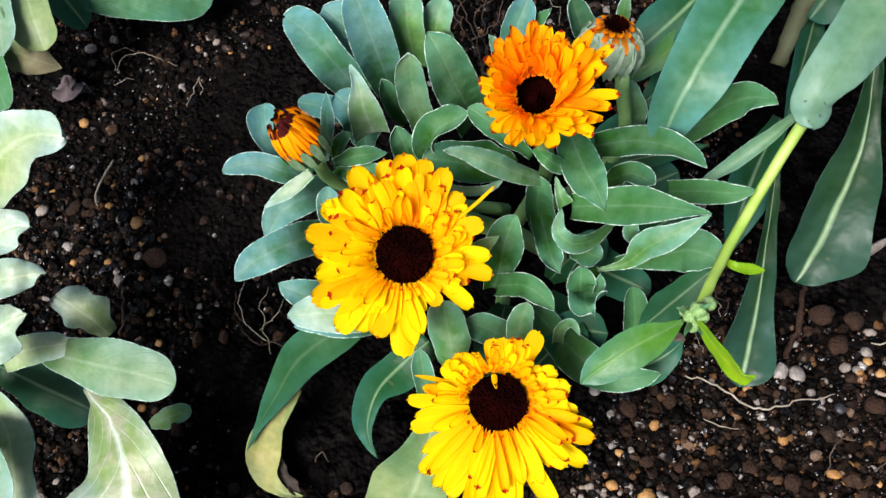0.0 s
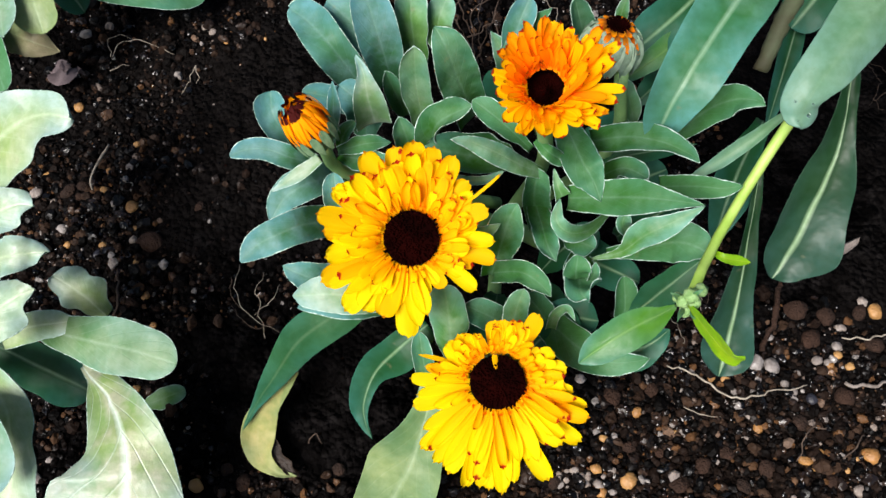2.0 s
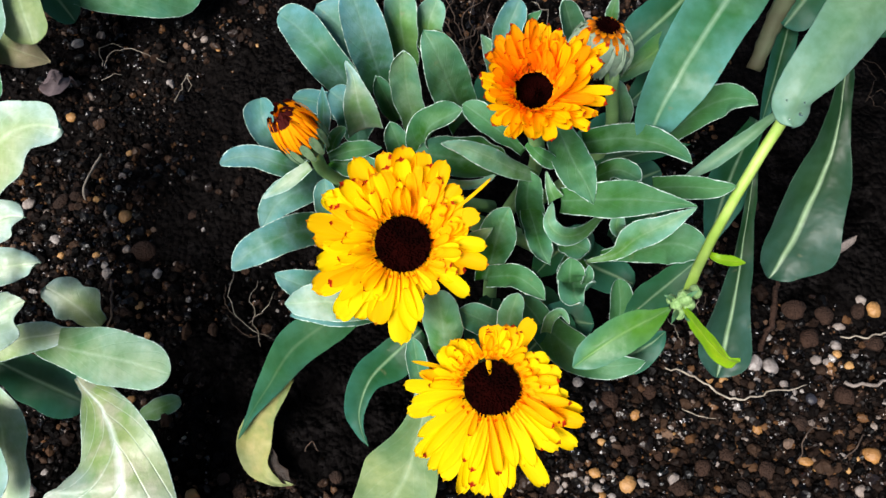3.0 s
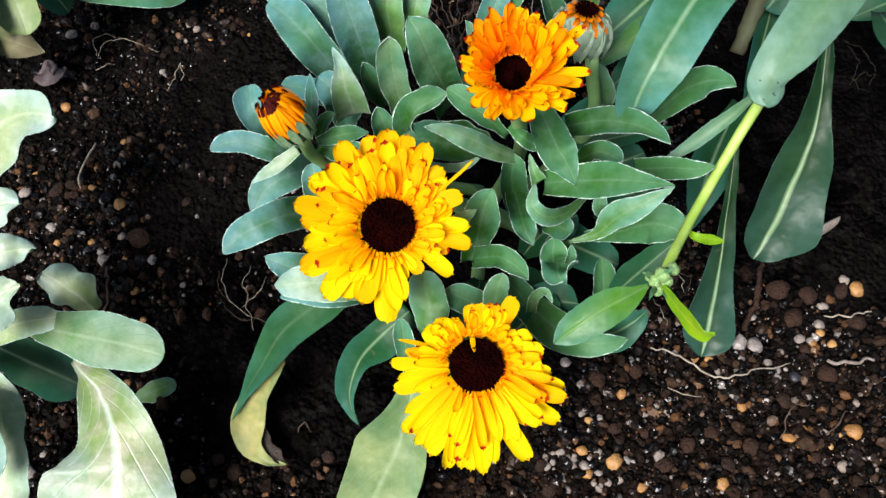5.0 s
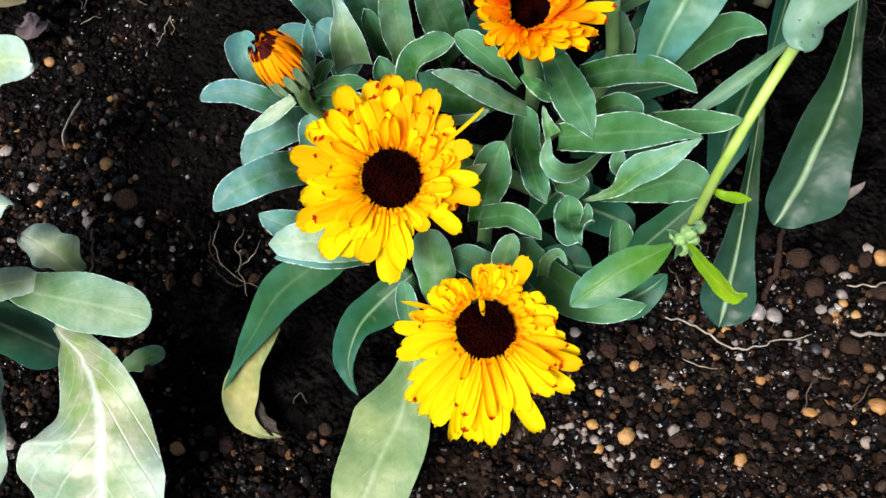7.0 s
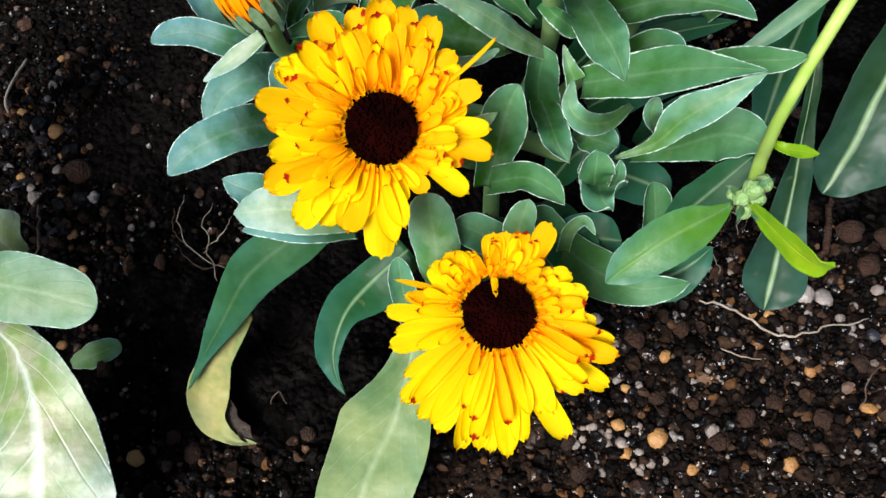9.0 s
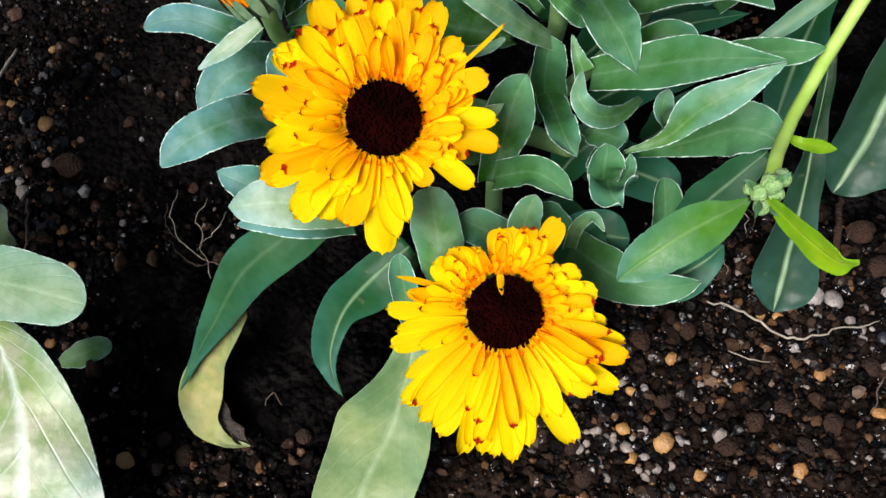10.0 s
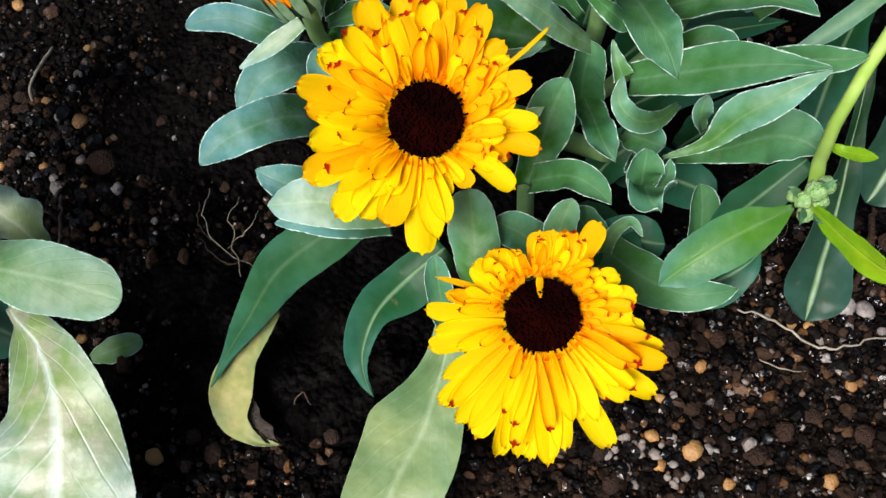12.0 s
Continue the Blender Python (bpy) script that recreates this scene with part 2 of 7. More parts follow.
def petal_material(name, base, body, tip, mark, start=0.90, glow=0.34, ink=(0.34, 0.018, 0.004), some=True, foot=(0.10, 0.75), flush=0.04):
    """Ray floret: fine lengthwise ridges, a deeper base and a dark touch at the notched tip."""
    m, t, s = material(name)
    co = t.nodes.new("ShaderNodeTexCoord")
    info = t.nodes.new("ShaderNodeObjectInfo")
    sep = t.nodes.new("ShaderNodeSeparateXYZ")
    t.links.new(co.outputs["UV"], sep.inputs[0])
    u, v = sep.outputs[0], sep.outputs[1]
    colour = mix(t, ramp(t, v, (foot[0], (0, 0, 0)), (foot[1], (1, 1, 1))), base, body)
    colour = mix(t, maths(t, "MULTIPLY", info.outputs["Random"], 0.45), colour, tip)
    colour = mix(t, ramp(t, v, (0.66, (0, 0, 0)), (0.97, (flush, flush, flush))), colour, (body[0] * 0.98, body[1] * 0.45, 0.001))
    rough_edge = texture(t, "TexNoise", co.outputs["Object"], Scale=500.0, Detail=2.0)
    end = maths(t, "ADD", v, maths(t, "MULTIPLY_ADD", rough_edge.outputs[0], 0.10, -0.05))
    colour = mix(t, ramp(t, maths(t, "SUBTRACT", end, maths(t, "MULTIPLY", maths(t, "ABSOLUTE", maths(t, "SUBTRACT", u, 0.5)), 0.09)), (start, (0, 0, 0)), (start + 0.03, (mark, mark, mark))), colour, mix(t, ramp(t, info.outputs["Random"], (0.15, (0, 0, 0)), (0.4, (1, 1, 1))), body, ink) if some else ink)
    t.links.new(colour, s.inputs["Base Color"])
    s.inputs["Roughness"].default_value = 0.65
    s.inputs["Specular IOR Level"].default_value = 0.08
    ridge = maths(t, "SINE", maths(t, "MULTIPLY", u, 32.0))
    bump(t, s, ridge, 0.08, 0.0002)
    lit = node(t, "BsdfTranslucent")
    t.links.new(colour, lit.inputs[0])
    both = node(t, "MixShader", Fac=glow)
    t.links.new(s.outputs[0], both.inputs[1])
    t.links.new(lit.outputs[0], both.inputs[2])
    t.links.new(both.outputs[0], t.nodes["Material Output"].inputs["Surface"])
    return m


PETAL_YELLOW = petal_material("yellow_petal", (0.94, 0.36, 0.001), (0.96, 0.52, 0.001), (0.96, 0.64, 0.001), 0.7, 0.95, 0.6)
# Brighter copy of the yellow petal, for the side that catches more light.
PETAL_LEMON_LIT = petal_material("lemon_lit_petal", (0.95, 0.46, 0.001), (0.96, 0.70, 0.002), (0.96, 0.80, 0.002), 0.5, 0.95, 0.6)
PETAL_TIPPED = petal_material("yellow_petal_with_red_tip", (0.93, 0.34, 0.001), (0.95, 0.52, 0.001), (0.96, 0.62, 0.001), 1.0, 0.905, 0.6, flush=0.28)
PETAL_GOLD = petal_material("golden_petal_with_red_tip", (0.94, 0.46, 0.001), (0.96, 0.69, 0.002), (0.96, 0.78, 0.002), 1.0, 0.915, 0.6, flush=0.14)
PETAL_ORANGE = petal_material("orange_petal", (0.91, 0.13, 0.001), (0.94, 0.30, 0.001), (0.95, 0.46, 0.001), 1.0, 0.915, 0.55)
PETAL_AMBER = petal_material("amber_petal", (0.92, 0.26, 0.001), (0.95, 0.50, 0.001), (0.95, 0.64, 0.001), 1.0, 0.915, 0.55)
PETAL_FLAME = petal_material("flame_orange_petal", (0.10, 0.006, 0.006), (0.92, 0.22, 0.001), (0.95, 0.40, 0.001), 0.7, 0.92, 0.45, foot=(0.30, 0.85))
PETAL_BUD = petal_material("bud_petal_with_dark_tip", (0.92, 0.22, 0.001), (0.94, 0.32, 0.001), (0.95, 0.42, 0.001), 1.0, 0.78, 0.4, (0.05, 0.005, 0.004), False)
DISC = plain_material("maroon_disc", (0.0012, 0.0003, 0.0003), (0.0085, 0.0008, 0.0006), 90, 0.95, spec=0.01)


def soil_material(name):
    m, t, s = material(name)
    co = t.nodes.new("ShaderNodeTexCoord")
    p = co.outputs["Object"]
    broad = texture(t, "TexNoise", p, Scale=14.0, Detail=5.0)
    grain = texture(t, "TexNoise", p, Scale=260.0, Detail=6.0, Roughness=0.65)
    cells = texture(t, "TexVoronoi", p, Scale=330.0)
    flecks = texture(t, "TexVoronoi", p, Scale=140.0)
    lumps = texture(t, "TexNoise", p, Scale=75.0, Detail=6.0, Roughness=0.7)
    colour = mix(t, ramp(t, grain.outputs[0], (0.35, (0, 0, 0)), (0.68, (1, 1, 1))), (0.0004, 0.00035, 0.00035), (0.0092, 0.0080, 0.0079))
    # Near-black between the lumps paints the shade of their hollows into the colour.
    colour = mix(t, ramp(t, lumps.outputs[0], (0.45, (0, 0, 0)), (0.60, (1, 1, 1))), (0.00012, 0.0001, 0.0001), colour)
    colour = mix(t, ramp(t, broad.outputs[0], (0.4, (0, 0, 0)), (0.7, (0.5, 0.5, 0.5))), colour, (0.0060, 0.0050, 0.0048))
    # Paler soil colours mixed in at four fixed spots.
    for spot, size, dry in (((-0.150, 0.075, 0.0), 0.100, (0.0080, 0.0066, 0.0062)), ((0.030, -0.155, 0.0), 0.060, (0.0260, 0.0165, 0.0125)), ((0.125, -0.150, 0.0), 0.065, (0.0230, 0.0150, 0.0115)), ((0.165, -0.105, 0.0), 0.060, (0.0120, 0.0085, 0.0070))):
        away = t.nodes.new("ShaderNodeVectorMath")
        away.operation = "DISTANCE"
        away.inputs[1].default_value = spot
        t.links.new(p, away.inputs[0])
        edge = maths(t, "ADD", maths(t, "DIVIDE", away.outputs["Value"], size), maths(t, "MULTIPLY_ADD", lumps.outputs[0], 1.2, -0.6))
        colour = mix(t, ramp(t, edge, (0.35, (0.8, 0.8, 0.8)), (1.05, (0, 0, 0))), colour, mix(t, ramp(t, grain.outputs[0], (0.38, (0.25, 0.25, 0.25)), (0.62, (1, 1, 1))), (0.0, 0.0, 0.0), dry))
    rare = ramp(t, maths(t, "MULTIPLY", flecks.outputs["Color"], 1.0), (0.93, (0, 0, 0)), (0.95, (1, 1, 1)))
    near = ramp(t, flecks.outputs["Distance"], (0.12, (1, 1, 1)), (0.22, (0, 0, 0)))
    colour = mix(t, mix(t, 1.0, rare, near, "MULTIPLY"), colour, (0.10, 0.06, 0.03))
    t.links.new(colour, s.inputs["Base Color"])
    wet = ramp(t, broad.outputs[0], (0.3, (0.3, 0.3, 0.3)), (0.7, (0.6, 0.6, 0.6)))
    t.links.new(wet, s.inputs["Roughness"])
    s.inputs["Specular IOR Level"].default_value = 0.012
    bump(t, s, maths(t, "SUBTRACT", maths(t, "MULTIPLY", grain.outputs[0], 0.8), maths(t, "ADD", cells.outputs["Distance"], maths(t, "MULTIPLY", flecks.outputs["Distance"], 0.8))), 1.0, 0.003)
    return m


def crumb_material(name, stops, rough=0.62):
    m, t, s = material(name)
    co = t.nodes.new("ShaderNodeTexCoord")
    geo = t.nodes.new("ShaderNodeNewGeometry")
    grain = texture(t, "TexNoise", co.outputs["Object"], Scale=500.0, Detail=4.0)
    pick = ramp(t, geo.outputs["Random Per Island"], *stops)
    colour = mix(t, grain.outputs[0], pick, mix(t, 1.0, pick, (0.45, 0.42, 0.40), "MULTIPLY"))
    t.links.new(colour, s.inputs["Base Color"])
    other = maths(t, "FRACT", maths(t, "MULTIPLY", geo.outputs["Random Per Island"], 37.0))
    t.links.new(ramp(t, other, (0.55, (rough, rough, rough)), (0.9, (0.16, 0.16, 0.16))), s.inputs["Roughness"])
    t.links.new(ramp(t, other, (0.55, (0.05, 0.05, 0.05)), (0.97, (0.45, 0.45, 0.45))), s.inputs["Specular IOR Level"])
    bump(t, s, grain.outputs[0], 0.8, 0.0008)
    return m


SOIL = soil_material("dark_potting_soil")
# The palest stop is pale grit and also wet glints painted as whitish crumbs.
CRUMB = crumb_material("soil_crumb", ((0.0, (0.0004, 0.0003, 0.0003)), (0.45, (0.0034, 0.0023, 0.0019)), (0.74, (0.0140, 0.0083, 0.0061)), (0.91, (0.044, 0.026, 0.0170)), (0.972, (0.11, 0.052, 0.020)), (0.990, (0.24, 0.22, 0.21))))


# ---- building ----
def mesh_object(name, verts, faces, material_list, parent=None, label="", smooth=True, slots=None, uvs=None):
    me = bpy.data.meshes.new(name)
    me.from_pydata([tuple(v) for v in verts], [], faces)
    for m in material_list:
        me.materials.append(m)
    if slots:
        me.polygons.foreach_set("material_index", slots)
    if uvs is not None:
        layer = me.uv_layers.new(name="blade")
        flat = np.asarray(uvs, dtype=np.float32)[[v for f in faces for v in f]]
        layer.data.foreach_set("uv", flat.ravel())
    me.polygons.foreach_set("use_smooth", [smooth] * len(me.polygons))
    me.update()
    ob = new(name, me)
    if parent:
        ob.parent = parent
        if parent.type == "EMPTY":
            ob.matrix_parent_inverse = Matrix.Translation(-parent.location)
    if label:
        tagged(ob, label)
    return ob


def spline(pts, count):
    """Points at even steps of arc along a smooth curve through pts."""
    p = [Vector(q) for q in pts]
    p = [p[0] * 2 - p[1]] + p + [p[-1] * 2 - p[-2]]
    dense = []
    for a, b, c, d in zip(p, p[1:], p[2:], p[3:]):
        for k in range(24):
            t = k / 24
            dense.append(0.5 * ((2 * b) + (c - a) * t + (2 * a - 5 * b + 4 * c - d) * t * t + (3 * b - a - 3 * c + d) * t**3))
    dense.append(p[-2])
    run = np.r_[0, np.cumsum([(q - r).length for q, r in zip(dense[1:], dense)])]
    arr = np.array([tuple(q) for q in dense])
    at = np.linspace(0, run[-1], count)
    return [Vector(q) for q in np.stack([np.interp(at, run, arr[:, k]) for k in range(3)], 1)]


def blade_width(s, shape):
    if shape == "spoon":
        stops = ((0, 0.30), (0.2, 0.42), (0.45, 0.80), (0.65, 1.0), (0.82, 0.92), (0.92, 0.66), (0.975, 0.33), (1, 0.04))
    elif shape == "lance":
        stops = ((0, 0.42), (0.2, 0.68), (0.42, 1.0), (0.62, 0.93), (0.8, 0.62), (0.92, 0.30), (1, 0.02))
    elif shape == "oval":
        stops = ((0, 0.35), (0.15, 0.66), (0.4, 0.97), (0.65, 1.0), (0.83, 0.90), (0.92, 0.72), (0.97, 0.50), (0.99, 0.30), (1, 0.10))
    else:
        stops = ((0, 0.7), (0.25, 0.85), (0.5, 1.0), (0.78, 1.0), (0.88, 0.90), (0.94, 0.73), (0.98, 0.47), (1, 0.15))
    xs, ys = zip(*stops)
    return float(np.interp(s, xs, ys))


ACROSS = (-1, -0.955, -0.62, -0.3, 0, 0.3, 0.62, 0.955, 1)
COUNT = 0


def leaf(plant, pts, width, shape="spoon", mat=None, face=0.0, cup=0.2, wave=0.06, label="", tuck=0.0, name="leaf", tip=0.15):
    """A leaf blade along pts. face: degrees that the blade rolls about its length; cup: how far the edges rise; wave: ripple of the edge;
    tuck: how far the edges roll under.
    width: the full width, or millimetres to either side of the midrib at each of pts; tip: the share of the length over which such a blade rounds off."""
    global COUNT
    COUNT += 1
    rnd = random.Random(COUNT * 7)
    n = 30 if not isinstance(width, tuple) else 64
    fine_line = spline(pts, 121)
    steps = [1 - (1 - k / (n - 1)) ** 1.5 for k in range(n)]
    spine = [fine_line[int(x * 120)].lerp(fine_line[min(120, int(x * 120) + 1)], x * 120 - int(x * 120)) for x in steps]
    own = isinstance(width, tuple)
    loose = 0.3 if own else 1.0
    if own:
        run = np.r_[0, np.cumsum([(Vector(q) - Vector(p)).length for p, q in zip(pts, pts[1:])])]
        girth = np.array([tuple(q) for q in spline([(20 * r / run[-1], left, right) for r, (left, right) in zip(run, width)], 81)])
        half = 0.001 * float(girth[:, 1:].max())
    else:
        half = width / 2
    up0 = Vector((0.0, -0.40, 0.92))
    phase, phase2 = rnd.uniform(0, 6.28), rnd.uniform(0, 6.28)
    top, low, uvs = [], [], []
    for k, c in enumerate(spine):
        s = steps[k]
        tangent = (spine[min(k + 1, n - 1)] - spine[max(k - 1, 0)]).normalized()
        side = tangent.cross(up0)
        if side.length < 0.15:
            side = tangent.cross(Vector((0, 0.92, 0.40)))
        side.normalize()
        side = Matrix.Rotation(radians(face), 3, tangent) @ side
        up = side.cross(tangent).normalized()
        if own:
            cap = max(0.03, math.sqrt(max(0.0, 1 - ((s - 1 + tip) / tip) ** 2))) if s > 1 - tip else 1.0
            sides = [0.001 * cap * max(0.05, float(np.interp(20 * s, girth[:, 0], girth[:, j]))) for j in (1, 2)]
        else:
            sides = [half * blade_width(s, shape)] * 2
        for a in ACROSS:
            w0 = sides[a > 0]
            frost = 0.00032 * max(0.25, 0.75 + 1.1 * noise.noise(Vector((14 * s, phase, 3.0 if a > 0 else 0.0))))
            rim_at = 1 - min(0.12, frost / max(w0, 0.001))
            a = math.copysign(rim_at, a) if 0.9 < abs(a) < 1 else a
            w = w0 * (1 + loose * (0.45 * wave * math.sin(15 * s + phase2 + (2.6 if a > 0 else 0)) + 0.06 * math.sin(7 * s + phase + (1.7 if a > 0 else 0)) + 0.04 * math.sin(19 * s + phase2 + (2.2 if a > 0 else 0))))
            ripple = wave * half * abs(a) ** 2 * math.sin(17 * s + phase + (2.1 if a > 0 else 0)) * (0.3 + s)
            rise = cup * w * a * a - tuck * w * max(0.0, abs(a) - 0.55) ** 2 * 4
            inward = 1 - 0.28 * abs(cup) * abs(a)
            wob = (0.03 + 0.4 * wave) * half * noise.noise(c * 90 + side * (a * 1.7) + Vector((phase, phase2, 0)))
            edge_w = w + (0.00022 * noise.noise(Vector((75 * s, phase2, 5.0 * a))) if abs(a) == 1 and s < 0.97 else 0.0)
            q = c + side * (a * edge_w * inward) + up * (rise + ripple + wob)
            thick = 0.00085 * (1 - 0.55 * abs(a)) + (0.0009 * (1 - s) if a == 0 else 0)
            top.append(q)
            low.append(q - up * thick)
            uvs.append((0.5 + a * 0.5, s))
    m = len(ACROSS)
    verts, faces, slots = top + low, [], []
    off = len(top)
    for k in range(n - 1):
        for j in range(m - 1):
            a, b, c, d = k * m + j, k * m + j + 1, (k + 1) * m + j + 1, (k + 1) * m + j
            rim = 1 if j in (0, m - 2) else 0
            faces.append((a, b, c, d))
            slots.append(rim)
            faces.append((off + d, off + c, off + b, off + a))
            slots.append(rim)
        for j, flip in ((0, False), (m - 1, True)):
            a, d = k * m + j, (k + 1) * m + j
            f = (a, d, off + d, off + a)
            faces.append(f[::-1] if flip else f)
            slots.append(1)
    for j in range(m - 1):
        a, b = (n - 1) * m + j, (n - 1) * m + j + 1
        faces.append((a, b, off + b, off + a))
        slots.append(1)
        faces.append((off + j, off + j + 1, j + 1, j))
        slots.append(0)
    return mesh_object(name, verts, faces, [mat or LEAF, mat if mat in (LEAF_DEEP, LEAF_SMOOTH, LEAF_RIBBED, LEAF_OLD, LEAF_TURNING, LEAF_FRESH, LEAF_LIME, LEAF_UNDER, LEAF_DRY, LEAF_ENDING, ROTTEN, BARK_LEAF) else RIM], plant, label, slots=slots, uvs=uvs + uvs)


def tube(name, pts, radii, mat, parent=None, label="", sides=10, count=16, rough=0.0, wiggle=0.0):
    """A bent stem of varying thickness; rough: unevenness as a share of the radius."""
    spine = spline(pts, count)
    if wiggle:
        spine = [c + wiggle * Vector((noise.noise(c * 210), noise.noise(c * 210 + Vector((9, 0, 0))), 0.5 * noise.noise(c * 190))) for c in spine]
    verts, faces = [], []
    ref = Vector((0.31, 0.22, 0.92))
    for k, c in enumerate(spine):
        tangent = (spine[min(k + 1, count - 1)] - spine[max(k - 1, 0)]).normalized()
        side = tangent.cross(ref).normalized()
        up = side.cross(tangent)
        r = float(np.interp(k / (count - 1), np.linspace(0, 1, len(radii)), radii))
        for j in range(sides):
            a = 2 * math.pi * j / sides
            way = side * math.cos(a) + up * math.sin(a)
            verts.append(c + way * r * (1 + rough * noise.noise(c * 300 + way)))
    for k in range(count - 1):
        for j in range(sides):
            i = (j + 1) % sides
            faces.append((k * sides + j, k * sides + i, (k + 1) * sides + i, (k + 1) * sides + j))
    faces.append(tuple(range(sides))[::-1])
    faces.append(tuple((count - 1) * sides + j for j in range(sides)))
    return mesh_object(name, verts, faces, [mat], parent, label)


def frame_of(centre, normal, spin=0.0):
    """A pose at centre whose z is normal and whose y points as far up the bed as it can."""
    z = Vector(normal).normalized()
    x = Vector((0, 1, 0)).cross(z).normalized()
    y = z.cross(x)
    m = Matrix((x, y, z)).transposed().to_4x4()
    return Matrix.Translation(centre) @ m @ Matrix.Rotation(radians(spin), 4, "Z")


def petal_mesh(name, length, width, lift, curl, mat, seed, teeth=0.035, pointed=False):
    """A strap-shaped ray floret along +y: grooved, bent by curl degrees on its way out, with a three-toothed end."""
    rnd = random.Random(seed)
    rows, cols = 9, 7
    verts, uvs, faces = [], [], []
    y = z = 0.0
    angle = radians(lift)
    bend = radians(curl)
    lean = rnd.uniform(-0.10, 0.10)
    fold, ripple = rnd.uniform(-0.22, 0.26), rnd.uniform(0.02, 0.10)
    along = (0, 0.15, 0.35, 0.55, 0.72, 0.85, 0.93, 0.98, 1.0)
    for k, s in enumerate(along):
        ends = (0.34, 0.60, 0.96, 0.98, 0.80, 0.56, 0.34, 0.18) if pointed else (0.34, 0.58, 0.92, 1.0, 0.95, 0.82, 0.62, 0.44)
        w = width / 2 * float(np.interp(s, (0, 0.15, 0.45, 0.72, 0.85, 0.93, 0.98, 1), ends))
        for j in range(cols):
            a = -1 + 2 * j / (cols - 1)
            bite = teeth * length * (abs(math.sin(a * 2.6)) - 0.5) if k == rows - 1 else 0.0
            round_end = -0.02 * length * a * a * (s**6)
            dy = round_end - bite
            groove = width * (fold * a * a + ripple * a * math.sin(7 * s + seed) - 0.04 * math.cos(a * 9.4))
            verts.append((a * w + lean * length * s * s, y + dy * math.cos(angle), z + dy * math.sin(angle) + groove))
            uvs.append((0.5 + a / 2, s))
        step = along[min(k + 1, rows - 1)] - s
        angle += bend * step
        y += length * step * math.cos(angle)
        z += length * step * math.sin(angle)
    for k in range(rows - 1):
        for j in range(cols - 1):
            a = k * cols + j
            faces.append((a, a + 1, a + cols + 1, a + cols))
    ob = mesh_object(name, verts, faces, [mat], uvs=uvs)
    me = ob.data
    bpy.data.objects.remove(ob)
    return me


def disc_mesh(radius, dome, seed):
    """The flower's eye: a shallow bowl packed with small pointed florets in spirals."""
    rnd = random.Random(seed)
    verts, faces = [], []
    rings, sides = 6, 24
    for k in range(rings + 1):
        r = radius * k / rings
        h = dome * math.sin(min(1.0, k / rings) * math.pi * 0.9) - 0.0006
        for j in range(sides):
            a = 2 * math.pi * j / sides
            verts.append((r * math.cos(a), r * math.sin(a), h))
    for k in range(rings):
        for j in range(sides):
            i = (j + 1) % sides
            faces.append((k * sides + j, (k + 1) * sides + j, (k + 1) * sides + i, k * sides + i))
    start = len(verts)
    for j in range(sides):
        a = 2 * math.pi * j / sides
        verts.append((0.9 * radius * math.cos(a), 0.9 * radius * math.sin(a), -0.0045))
    for j in range(sides):
        i = (j + 1) % sides
        faces.append((start - sides + j, start + j, start + i, start - sides + i))
    total = 420
    for q in range(total):
        r = radius * 0.95 * math.sqrt((q + 0.5) / total) * rnd.uniform(0.94, 1.04)
        a = q * 2.39996 + rnd.uniform(-0.5, 0.5)
        h = dome * math.sin(min(1.0, r / radius) * math.pi * 0.9)
        tall = 0.0002 + 0.0010 * (r / radius) * rnd.uniform(0.3, 1.3)
        out = 0.35 * (r / radius)
        if r > 0.78 * radius:
            tall, out = radius * rnd.uniform(0.05, 0.17), 0.8
        g = radius * rnd.uniform(0.030, 0.052)
        b = len(verts)
        for j in range(5):
            t = 2 * math.pi * j / 5
            verts.append((r * math.cos(a) + g * math.cos(t), r * math.sin(a) + g * math.sin(t), h))
        for j in range(5):
            t = 2 * math.pi * j / 5
            rr = r + out * tall
            verts.append((rr * math.cos(a) + 0.8 * g * math.cos(t), rr * math.sin(a) + 0.8 * g * math.sin(t), h + tall * 0.8))
        verts.append((r * math.cos(a) * (1 + out * tall / max(r, 1e-4)), r * math.sin(a) * (1 + out * tall / max(r, 1e-4)), h + tall))
        for j in range(5):
            i = (j + 1) % 5
            faces += [(b + j, b + i, b + 5 + i, b + 5 + j), (b + 5 + j, b + 5 + i, b + 10)]
    return verts, faces


